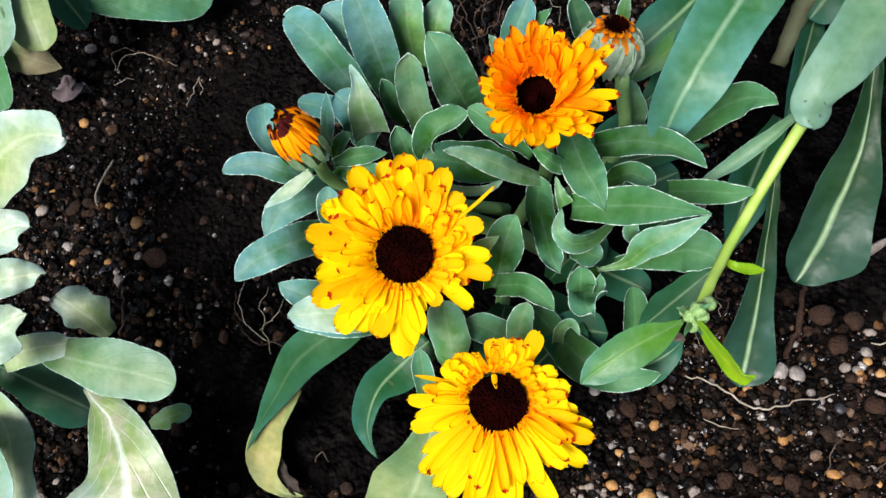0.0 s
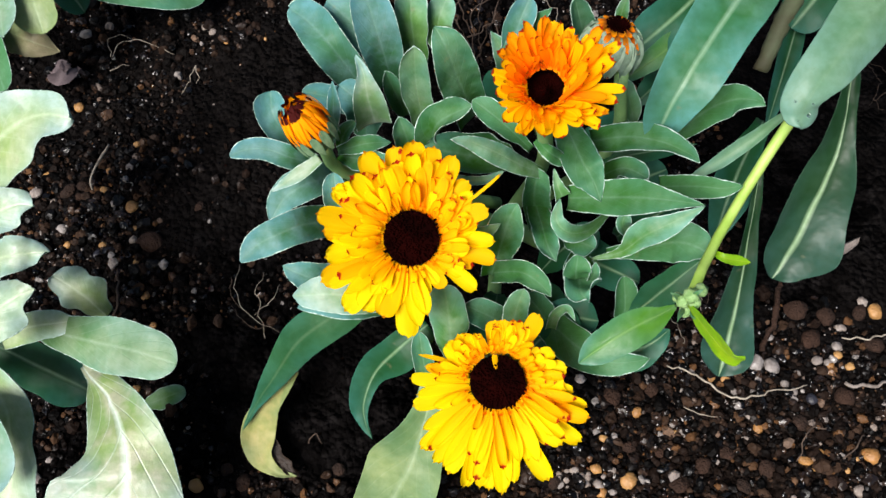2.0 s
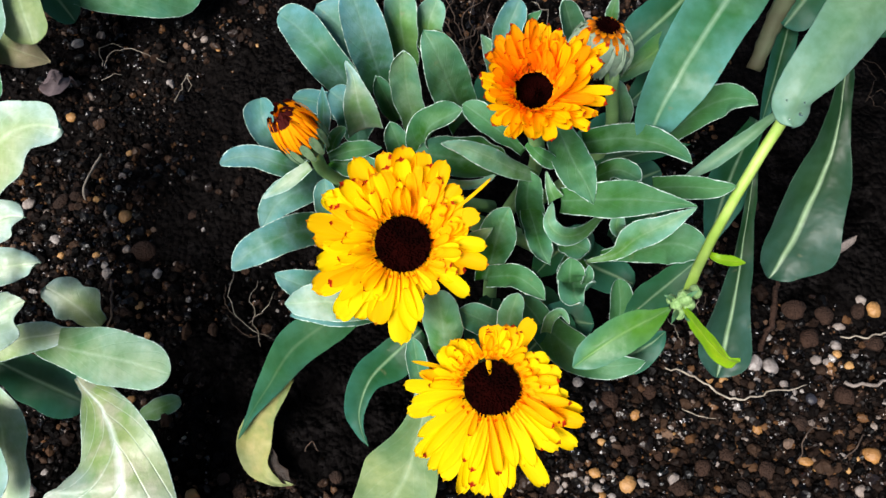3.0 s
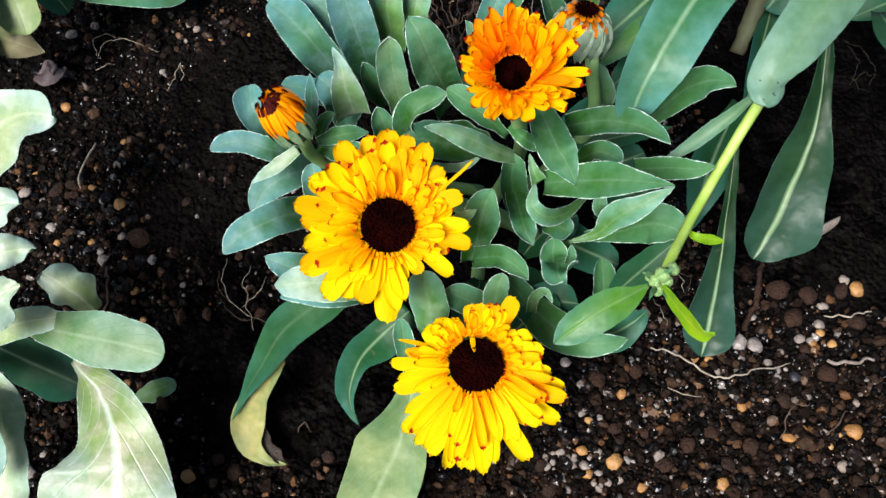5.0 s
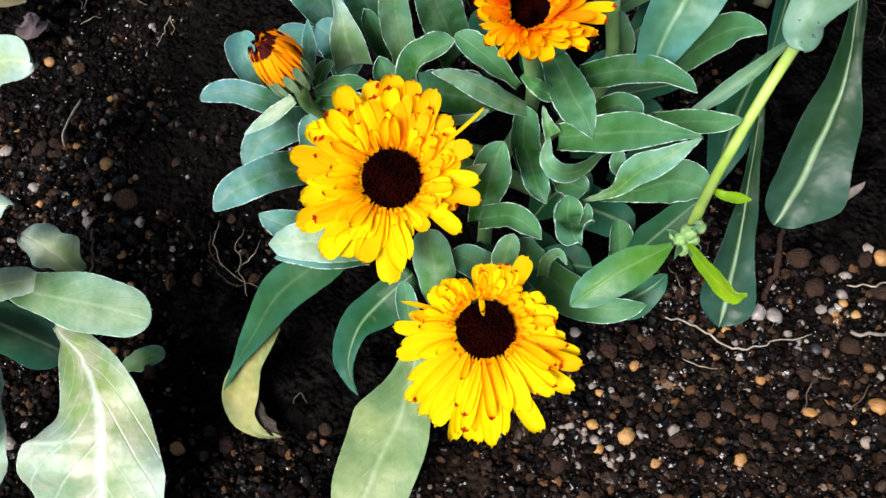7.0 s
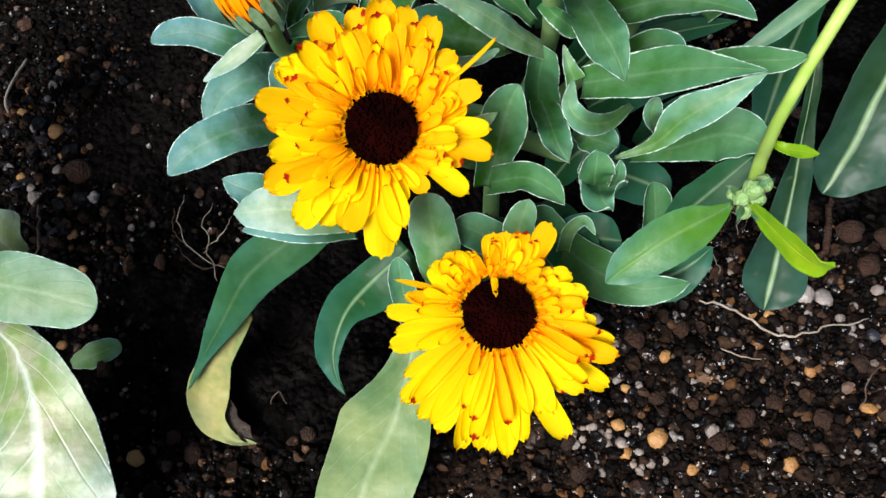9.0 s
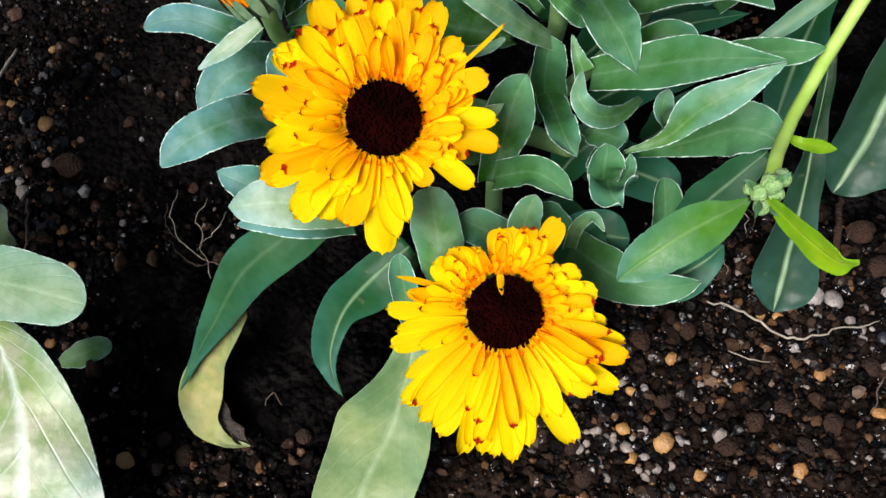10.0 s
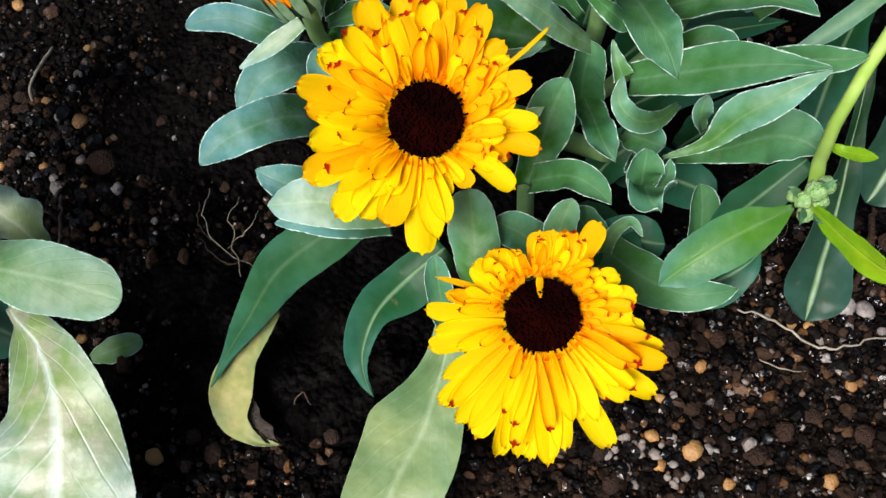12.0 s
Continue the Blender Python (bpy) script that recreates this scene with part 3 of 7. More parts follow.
def flower(plant, centre, normal, disc, dome, outer, layers, label, seed, lift=(8, 6), bare=None, extra=(), mats=None, pointed=False, lean=(0, 0)):
    """A double daisy head. outer: the rays that make its outline (azimuth, reach and width in millimetres), in order round the head;
    layers: the shorter rays above them (count, least and greatest share of the outline's reach, width, lift, curl, material, jitter); a material may be
    (one, other, azimuth of the other); lift: how steeply the outer rays stand and how much they bend; bare: the middle and half-width
    of the side with few inner rays; extra: single stray rays; lean: degrees by which the inner rays sweep round, everywhere and more towards azimuth 0."""
    rnd = random.Random(seed)
    verts, faces = [], []
    sides = 20
    profile = ((disc * 0.35, -0.011), (disc * 0.75, -0.0095), (disc * 1.05, -0.006), (disc * 1.1, -0.002))
    for r, h in profile:
        for j in range(sides):
            a = 2 * math.pi * j / sides
            rr = r * (1 + 0.05 * (j % 2))
            verts.append((rr * math.cos(a), rr * math.sin(a), h))
    for k in range(len(profile) - 1):
        for j in range(sides):
            i = (j + 1) % sides
            faces.append((k * sides + j, k * sides + i, (k + 1) * sides + i, (k + 1) * sides + j))
    head = mesh_object("flower_head", verts, faces, [CALYX], plant, label)
    head.matrix_basis = frame_of(centre, normal, 0)
    dv, df = disc_mesh(disc * (0.83 if dome > -0.004 else 1.0), dome, seed)
    eye = mesh_object("disc", dv, df, [DISC], head, "dark maroon centre of packed florets")
    eye.matrix_basis = Matrix.Translation((0, 0, 0.0028 if dome > -0.004 else 0.0))
    ring = sorted(o for o in outer if o[2] > 3.0)
    around = [o[0] - 360 for o in ring] + [o[0] for o in ring] + [o[0] + 360 for o in ring]
    far = [o[1] for o in ring] * 3

    def pick(pair, azimuth):
        pair = pair if isinstance(pair, tuple) else (pair, pair, 0)
        side = 0.5 + 0.48 * math.cos(radians(azimuth - pair[2]))
        return pair[rnd.random() < side]

    def ray(mesh, azimuth, r0, rise, steep, roll, yaw, stretch=1.0):
        ob = new("petal", mesh)
        ob.parent = head
        ob.matrix_basis = (Matrix.Rotation(radians(azimuth - 90), 4, "Z") @ Matrix.Translation((0, r0, rise)) @ Matrix.Rotation(radians(steep), 4, "X")
                           @ Matrix.Rotation(radians(roll), 4, "Y") @ Matrix.Rotation(radians(yaw), 4, "Z") @ Matrix.Diagonal((stretch ** (0.7 if stretch < 1 else 0.3), stretch, stretch, 1)))

    for k, (azimuth, reach, width) in enumerate(outer):
        r0 = disc * 0.80
        long = (0.001 * reach - r0) / math.cos(radians(lift[0] + lift[1] * 0.5))
        me = petal_mesh("petal", long, 0.001 * width, 0, lift[1] + rnd.uniform(-5, 5), pick(mats, azimuth), seed * 50 + k, pointed=pointed or width < 3)
        ray(me, azimuth, r0, -0.0012 + 0.0004 * (k % 3), lift[0] + rnd.uniform(-4, 5), rnd.uniform(-16, 16), rnd.uniform(-4, 4))
    for n, (count, low, high, width, steep, curl, mat, jitter) in enumerate(layers):
        kinds = {}
        for j in range(count):
            azimuth = (360 * (j + rnd.uniform(-0.35, 0.35) * jitter + 0.5 * (n % 2)) / count) % 360
            if bare and n >= 1 and n < len(layers) - 1 and math.cos(radians(azimuth - bare[0])) > math.cos(radians(bare[1])) and rnd.random() < 0.8:
                continue
            one = pick(mat, azimuth)
            shape = rnd.randrange(3)
            r0 = disc * (0.86 + 0.03 * n)
            share = rnd.uniform(low, high)
            length = high * 0.025 - r0 if high > 0.45 else high * 0.025
            me = kinds.get((one.name, shape))
            if me is None:
                me = kinds[one.name, shape] = petal_mesh("petal", length, width, 0, curl + rnd.uniform(-8, 8), one, seed * 70 + n * 9 + shape, pointed=pointed or shape == 0)
            reach = 0.001 * float(np.interp(azimuth, around, far))
            want = (reach * share - r0) / math.cos(radians(min(60, steep + curl * 0.5))) if high > 0.45 else length * share / high
            ray(me, azimuth, r0, -0.0006 + 0.0005 * n, steep + rnd.uniform(-6, 6) * jitter, rnd.uniform(-16, 16) * jitter, rnd.uniform(-10, 10) * jitter + lean[0] + lean[1] * math.cos(radians(azimuth)),
                max(0.4, want / length * (1 - 0.006 * max(0, steep - 22))))
    for k, (azimuth, r0, length, width, steep) in enumerate(extra):
        ray(petal_mesh("petal", length, width, 0, 8, pick(mats, azimuth), seed * 50 + 40 + k), azimuth, r0, 0.001, steep, 0, 0)
    return head


def bud(plant, centre, normal, radius, height, label, seed, openness=12, tuft=1.0, clasp=0.80, mat=None, droop=False):
    """A half-closed head: grey-green bracts clasp a tuft of upright rays round a dark eye."""
    rnd = random.Random(seed)
    verts, faces = [], []
    sides = 24
    profile = ((0.25, -0.55), (0.56, -0.5), (0.82, -0.3), (0.94, -0.1), (0.97, 0.05), (0.85, 0.10))
    if droop:
        profile = profile[:2] + ((0.92, -0.3), (1.0, 0.0)) + ((0.90, 0.18), (0.70, 0.30), (0.45, 0.36))
    for r, h in profile:
        for j in range(sides):
            a = 2 * math.pi * j / sides
            rr = radius * r * (1 + (0.07 if droop else 0.04) * (j % 2))
            verts.append((rr * math.cos(a), rr * math.sin(a), h * height))
    for k in range(len(profile) - 1):
        for j in range(sides):
            i = (j + 1) % sides
            faces.append((k * sides + j, k * sides + i, (k + 1) * sides + i, (k + 1) * sides + j))
    if not droop:
        verts = [(0.88 * x, 0.88 * y, z) for x, y, z in verts]
    green = CALYX_PALE if droop else CALYX
    head = mesh_object("flower_bud", verts, faces, [green], plant, label)
    head.matrix_basis = frame_of(centre, normal, seed * 17)
    dv, df = disc_mesh(radius * (0.40 if droop else 0.25), 0.001, seed)
    eye = mesh_object("disc", dv, df, [DISC], head, "dark maroon centre", smooth=False)
    eye.matrix_basis = Matrix.Translation((0, 0, height * (0.44 if droop else 0.50)))
    bract = petal_mesh("bract", height * clasp, radius * (0.62 if droop else 0.38), 0, 58 if droop else 26, green, seed, 0.0, not droop)
    for j in range(13):
        a = 2 * math.pi * j / 13
        ob = new("bract", bract)
        ob.parent = head
        ob.matrix_basis = Matrix.Rotation(a - math.pi / 2, 4, "Z") @ Matrix.Translation((0, radius * (0.98 if droop else 0.90), -height * 0.42)) @ Matrix.Rotation(radians(70 + rnd.uniform(-3, 3)), 4, "X")
    tufts = ((26, 0.94, 1.0, 74 - openness), (24, 0.78, 1.04, 80 - openness), (22, 0.60, 1.0, 88 - openness), (16, 0.4, 0.9, 94 - openness))
    rise = 0.0
    if droop:
        tufts, rise = ((13, 0.34, 0.62, -16), (13, 0.33, 0.50, -2), (14, 0.32, 0.26, 22)), height * 0.41
    for ring, (count, r0, tall, lift) in enumerate(tufts):
        kinds = [petal_mesh("petal", height * tall * tuft * (1 - 0.14 * k * droop), radius * (0.21 if droop else 0.22), 0, -48 if droop else 50 + 5 * k, mat or PETAL_BUD, seed * 9 + ring * 3 + k, pointed=droop) for k in range(3)]
        for j in range(count):
            a = 2 * math.pi * (j + rnd.uniform(-0.3, 0.3)) / count
            ob = new("petal", rnd.choice(kinds))
            ob.parent = head
            ob.matrix_basis = Matrix.Rotation(a - math.pi / 2, 4, "Z") @ Matrix.Translation((0, radius * r0, rise)) @ Matrix.Rotation(radians(lift + rnd.uniform(-8, 8)), 4, "X") @ Matrix.Rotation(radians(rnd.uniform(-10, 10)), 4, "Z")
    return head


def plant_root(name, at, label):
    ob = new(name)
    ob.location = at
    ob.empty_display_size = 0.02
    return tagged(ob, label, "plant")


def pebble(at, size, mat, label, seed, flat=0.7, stretch=1.3, name="pebble"):
    """A rounded stone that lies half sunk in the soil."""
    rnd = random.Random(seed)
    CLEAR.append((at[0], at[1], size * stretch))
    bm = bmesh.new()
    bmesh.ops.create_icosphere(bm, subdivisions=2, radius=1.0)
    off = Vector((rnd.uniform(0, 50), rnd.uniform(0, 50), seed))
    for v in bm.verts:
        v.co *= 1 + 0.34 * noise.noise(v.co * 1.2 + off) + 0.14 * noise.noise(v.co * 3.2 + off)
        v.co.x *= stretch
        v.co.z *= flat
        v.co *= size
    me = bpy.data.meshes.new(name)
    bm.to_mesh(me)
    bm.free()
    me.materials.append(mat)
    me.polygons.foreach_set("use_smooth", [True] * len(me.polygons))
    ob = new(name, me)
    ob.matrix_basis = Matrix.Translation((at[0], at[1], soil_height(at[0], at[1]) + size * flat * 0.15)) @ Matrix.Rotation(rnd.uniform(0, 6.28), 4, "Z") @ Matrix.Rotation(rnd.uniform(-0.3, 0.3), 4, "X")
    return tagged(ob, label, "pebble", "pebbles on the soil")


def budlet(plant, at, radius, seed):
    """A tight green bud with a few clasping scales."""
    bm = bmesh.new()
    bmesh.ops.create_icosphere(bm, subdivisions=2, radius=radius)
    for v in bm.verts:
        a = math.atan2(v.co.y, v.co.x)
        v.co *= 1 + 0.24 * math.cos(5 * a + seed) * (1 - abs(v.co.z) / radius)
        v.co.z *= 1.25 if v.co.z > 0 else 1.0
    me = bpy.data.meshes.new("bud")
    bm.to_mesh(me)
    bm.free()
    me.materials.append(BUDLET)
    me.polygons.foreach_set("use_smooth", [True] * len(me.polygons))
    ob = new("bud", me)
    ob.parent = plant
    ob.matrix_parent_inverse = Matrix.Translation(-plant.location)
    ob.matrix_basis = pose(*at, seed * 37, seed * 23, 0)
    return ob


def water_drop(at, radius, label):
    bm = bmesh.new()
    bmesh.ops.create_icosphere(bm, subdivisions=3, radius=radius)
    for v in bm.verts:
        v.co.z = v.co.z * 0.7 if v.co.z > 0 else v.co.z * 0.3
    me = bpy.data.meshes.new("water_drop")
    bm.to_mesh(me)
    bm.free()
    me.materials.append(WATER)
    me.polygons.foreach_set("use_smooth", [True] * len(me.polygons))
    ob = new("water_drop", me)
    ob.location = at
    return tagged(ob, label, "water drop", "drops on the leaf")


def wood_chip(pts, width, label):
    """A flat splintered chip."""
    verts, faces = [], []
    spine = spline(pts, 10)
    for k, c in enumerate(spine):
        side = Vector((0.35, 0.9, 0.1)).normalized() * width / 2 * (0.45 + 0.55 * math.sin(math.pi * (k + 1.5) / 12)) * (1 + 0.3 * noise.noise(c * 220))
        lift = Vector((0, 0, 0.0012))
        verts += [c - side, c - side * 0.6 + lift * 1.4, c + side * 0.6 + lift * 1.7, c + side, c - lift]
    for k in range(9):
        for j in range(5):
            i = (j + 1) % 5
            faces.append((k * 5 + j, k * 5 + i, k * 5 + 5 + i, k * 5 + 5 + j))
    faces += [(4, 3, 2, 1, 0), (45, 46, 47, 48, 49)]
    return tagged(mesh_object("wood_chip", verts, faces, [BARK], smooth=False), label, "wood chip")


def dry_leaf(pts, width, label):
    ob = leaf(None, pts, width, "oval", BARK_LEAF, cup=0.3, wave=0.5, name="dead_leaf")
    return tagged(ob, label, "dead leaf")


def fallen_leaf(pts, width, label):
    ob = leaf(None, pts, width, "oval", LEAF_SOFT, cup=0.1, name="fallen_leaf")
    return tagged(ob, label, "fallen leaf")


CLEAR = []  # where pebbles lie: x, y, radius


# ---- ground ----
def soil_height(x, y):
    """The soil's relief: broad swells, clods and crumbs, dying out away from the bed."""
    d = max(abs(x), abs(y))
    near = 1.0 if d < 0.45 else max(0.0, 1 - (d - 0.45) / 0.6)
    if near == 0:
        return 0.0
    p = Vector((x, y, 0))
    clod = noise.noise(p * 42 + Vector((3, 1, 0)))
    crumb = noise.noise(p * 130) * 0.0016 + noise.noise(p * 280) * 0.0008
    return near * (0.004 * noise.noise(p * 9) + 0.0045 * clod * abs(clod) * 2 + 0.0022 * abs(noise.noise(p * 75)) + crumb)


def ground():
    fine = np.arange(-0.34, 0.3401, 0.0026)
    far = np.array([0.37, 0.42, 0.5, 0.65, 0.9, 1.3, 2, 4, 10, 30, 100, 300])
    axis = np.r_[-far[::-1], fine, far]
    n = len(axis)
    verts = [(x, y, soil_height(x, y)) for y in axis for x in axis]
    faces = [(r * n + c, r * n + c + 1, (r + 1) * n + c + 1, (r + 1) * n + c) for r in range(n - 1) for c in range(n - 1)]
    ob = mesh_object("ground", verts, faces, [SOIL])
    return tagged(ob, "dark moist potting soil of a flower bed", "soil", kind="structure")


def slope(v, low, high):
    return min(1.0, max(0.0, (v - low) / (high - low)))


def crumbs():
    """Loose crumbs and grit, thickest where the soil is coarse, thinned to darken shaded places."""
    rng = np.random.default_rng(5)
    shapes = []
    for level in (1, 2):
        ico = bmesh.new()
        bmesh.ops.create_icosphere(ico, subdivisions=level, radius=1.0)
        shapes.append((np.array([tuple(v.co) for v in ico.verts]), np.array([[v.index for v in f.verts] for f in ico.faces])))
        ico.free()
    verts, faces, count = [], [], 0
    spots = []
    stones = np.array(CLEAR)
    while len(spots) < 50000:
        x, y = rng.uniform(-0.30, 0.30), rng.uniform(-0.24, 0.27)
        xs = x + 0.035 * noise.noise(Vector((x * 22, y * 22, 9)))
        ys = y + 0.035 * noise.noise(Vector((x * 22, y * 22, 17)))
        thick = 0.42 + 0.55 * noise.noise(Vector((x * 13, y * 13, 4)))
        thick += 0.62 * slope(xs, 0.0, 0.05) * slope(-ys, 0.0, 0.05)
        thick -= 0.30 * slope(xs, -0.19, -0.12) * slope(-xs, -0.02, 0.03) * slope(ys, -0.11, -0.05)
        thick -= 0.08 * slope(-xs, 0.10, 0.16) * slope(ys, -0.06, 0.0)
        thick -= 0.1 * slope(-xs, 0.05, 0.10) * slope(ys, 0.05, 0.09)
        # Fewer crumbs by and under the marigold, so that its shade reads darker.
        thick -= 0.8 * slope(0.055 - math.hypot(xs - -0.054, ys - -0.069), 0.0, 0.03)
        thick -= 1.2 * slope(0.085 - math.hypot(xs - 0.03, ys - 0.01), 0.0, 0.03)
        thick += 0.5 * slope(0.06 - math.hypot(xs - -0.183, ys - 0.017), 0.0, 0.035)
        thick += 0.4 * slope(0.05 - math.hypot(xs - -0.150, ys - -0.047), 0.0, 0.03)
        # Thinned at the right too, in place of deeper shade.
        thick -= 0.7 * slope(xs, 0.12, 0.17) * slope(ys, -0.09, -0.03)
        if rng.uniform() < thick and (np.hypot(stones[:, 0] - x, stones[:, 1] - y) > stones[:, 2]).all():
            spots.append((x, y))
    for x, y in spots:
        r = min(0.00042 + 0.00062 * rng.gamma(1.15, 0.9), 0.0031)
        base, tri = shapes[1 if r > 0.0012 else 0]
        off = Vector((x * 900, y * 900, r * 5000))
        lumps = np.array([noise.noise(Vector(v) * 1.3 + off) for v in base.tolist()])[:, None]
        shape = base * (1 + 0.55 * lumps + rng.uniform(-0.07, 0.07, (len(base), 1))) * rng.uniform(0.65, 1.2, 3) * r
        a = rng.uniform(0, 6.28)
        turn = np.array([[math.cos(a), -math.sin(a), 0], [math.sin(a), math.cos(a), 0], [0, 0, 1]])
        verts.append(shape @ turn.T + (x, y, soil_height(x, y) + r * 0.25))
        faces.append(tri + count)
        count += len(base)
    ob = mesh_object("soil_crumbs", np.concatenate(verts).tolist(), np.concatenate(faces).tolist(), [CRUMB], smooth=False)
    return tagged(ob, "loose brown crumbs and grit strewn over the soil", "soil crumbs", kind="stuff")


ground()


# ---- the marigold in the middle ----
marigold = plant_root("marigold_plant", (0.0276, 0.0128, 0.0000), "bushy pot marigold with grey-green leaves, two yellow and one orange flower")
leaf(marigold, [(-0.0358, 0.0510, 0.0650), (-0.0465, 0.0542, 0.0900), (-0.0577, 0.0676, 0.0910), (-0.0672, 0.0780, 0.0880)], ((7.7, 7.7), (10.2, 8.2), (7.4, 9.8), (5.0, 6.5)), mat=LEAF_BLUE, cup=0.25, wave=0.1)
leaf(marigold, [(-0.0236, 0.0593, 0.0650), (-0.0348, 0.0658, 0.0850), (-0.0505, 0.0807, 0.0900)], 0.0208, "spoon", LEAF_BLUE, cup=0.3)
leaf(marigold, [(-0.0215, 0.0471, 0.0750), (-0.0249, 0.0472, 0.1040), (-0.0288, 0.0543, 0.1200), (-0.0311, 0.0608, 0.1240)], ((7.0, 6.2), (9.7, 9.7), (7.6, 8.5), (3.3, 3.3)), mat=LEAF_BLUE, cup=0.3)
leaf(marigold, [(-0.0273, 0.0193, 0.0840), (-0.0293, 0.0228, 0.0980), (-0.0305, 0.0288, 0.1060), (-0.0337, 0.0359, 0.1080)], ((8.5, 7.6), (6.8, 7.3), (2.7, 2.9), (0.7, 0.7)), mat=LEAF_PALE, cup=0.3, tip=0.05)
leaf(marigold, [(-0.0159, 0.0360, 0.0650), (-0.0190, 0.0333, 0.0860), (-0.0224, 0.0354, 0.0980)], 0.0107, "oval", LEAF, cup=0.6)
leaf(marigold, [(-0.0081, 0.0294, 0.0680), (-0.0099, 0.0310, 0.0950), (-0.0099, 0.0326, 0.1170)], 0.0136, "blunt", LEAF_SOFT, cup=0.35)
leaf(marigold, [(-0.0104, 0.0540, 0.0800), (-0.0118, 0.0558, 0.1040), (-0.0120, 0.0682, 0.1120)], 0.0144, "blunt", LEAF_SOFT, cup=0.2)
leaf(marigold, [(0.0038, 0.0609, 0.0750), (-0.0008, 0.0592, 0.0980), (0.0033, 0.0692, 0.1050)], 0.0142, "oval", LEAF_SOFT, cup=0.3)
leaf(marigold, [(0.0144, 0.0253, 0.0800), (0.0073, 0.0239, 0.1080), (0.0029, 0.0255, 0.1250), (-0.0016, 0.0321, 0.1300)], ((9.1, 7.2), (9.3, 9.3), (6.4, 8.5), (1.1, 1.1)), mat=LEAF, cup=0.25, tip=0.06)
leaf(marigold, [(0.0320, 0.0430, 0.0880), (0.0313, 0.0459, 0.1100), (0.0360, 0.0536, 0.1210)], 0.0138, "oval", LEAF_BLUE, cup=0.38)
leaf(marigold, [(0.0295, 0.0401, 0.0880), (0.0259, 0.0410, 0.1020), (0.0209, 0.0458, 0.1100)], 0.0098, "lance", LEAF_SOFT, cup=0.2)
leaf(marigold, [(0.0377, 0.0484, 0.0980), (0.0390, 0.0487, 0.1100), (0.0443, 0.0487, 0.1200)], 0.0078, "lance", LEAF, cup=0.3)
leaf(marigold, [(0.0598, 0.0316, 0.1100), (0.0536, 0.0305, 0.1300), (0.0490, 0.0312, 0.1450)], 0.0106, "oval", LEAF, cup=0.45)
leaf(marigold, [(0.0702, 0.0359, 0.1200), (0.0689, 0.0370, 0.1300), (0.0697, 0.0381, 0.1400)], 0.0055, "lance", LEAF_SOFT, cup=0.2)
leaf(marigold, [(-0.0012, 0.0070, 0.0740), (-0.0018, 0.0083, 0.0980), (0.0122, 0.0059, 0.1160)], 0.0149, "oval", LEAF, cup=0.68, face=-15)
leaf(marigold, [(-0.0110, 0.0095, 0.0700), (-0.0138, 0.0107, 0.0860), (-0.0165, 0.0143, 0.0960)], 0.0122, "oval", LEAF, cup=0.6)
leaf(marigold, [(0.0353, -0.0056, 0.1030), (0.0239, -0.0013, 0.1150), (0.0126, 0.0057, 0.1200)], 0.0111, "spoon", LEAF, cup=0.3)
leaf(marigold, [(0.0294, 0.0032, 0.0800), (0.0117, -0.0001, 0.0900), (-0.0059, -0.0002, 0.0960)], 0.0210, "oval", LEAF, cup=0.9)
leaf(marigold, [(0.0409, -0.0138, 0.0980), (0.0300, -0.0177, 0.1120), (0.0196, -0.0198, 0.1250), (0.0115, -0.0204, 0.1320), (0.0046, -0.0217, 0.1360)], ((2.2, 2.2), (3.9, 3.9), (4.4, 4.0), (2.5, 2.5), (0.8, 0.8)), mat=LEAF_SOFT, cup=-0.2, tip=0.06, wave=0.12)
leaf(marigold, [(-0.0032, -0.0121, 0.0980), (0.0093, -0.0189, 0.1030), (0.0177, -0.0205, 0.1060), (0.0240, -0.0181, 0.1080)], ((1.1, 1.1), (1.9, 1.9), (1.9, 1.9), (0.8, 0.8)), mat=LEAF_SOFT, cup=0.5, tip=0.06)
leaf(marigold, [(0.0355, -0.0118, 0.1200), (0.0396, -0.0178, 0.1210), (0.0443, -0.0178, 0.1160), (0.0470, -0.0180, 0.1130)], ((1.6, 1.9), (3.1, 2.8), (3.4, 3.1), (1.6, 1.6)), mat=LEAF, cup=-0.3)
leaf(marigold, [(0.0485, 0.0059, 0.1050), (0.0518, -0.0188, 0.1170), (0.0562, -0.0265, 0.1140), (0.0589, -0.0325, 0.1100)], ((4.7, 5.4), (7.1, 7.8), (4.2, 5.6), (0.3, 0.3)), mat=LEAF, cup=0.18, tip=0.04)
leaf(marigold, [(0.0465, -0.0247, 0.1000), (0.0444, -0.0219, 0.1040), (0.0432, -0.0159, 0.1060)], ((3.6, 3.6), (2.0, 2.3), (0.3, 0.3)), mat=LEAF_SOFT, cup=0.3, tip=0.04)
leaf(marigold, [(0.0397, -0.0203, 0.0680), (0.0375, -0.0167, 0.0840), (0.0371, -0.0162, 0.0980), (0.0371, -0.0140, 0.1030)], ((4.8, 5.6), (6.2, 7.4), (6.1, 6.4), (4.5, 4.5)), mat=LEAF, cup=0.7, tip=0.06)
leaf(marigold, [(0.0200, -0.0467, 0.0760), (0.0223, -0.0434, 0.0900), (0.0241, -0.0405, 0.1040), (0.0260, -0.0385, 0.1130), (0.0281, -0.0359, 0.1160)], ((4.4, 3.8), (6.3, 5.6), (7.6, 7.9), (6.4, 6.4), (3.0, 3.0)), mat=LEAF, cup=0.4, wave=0.1)
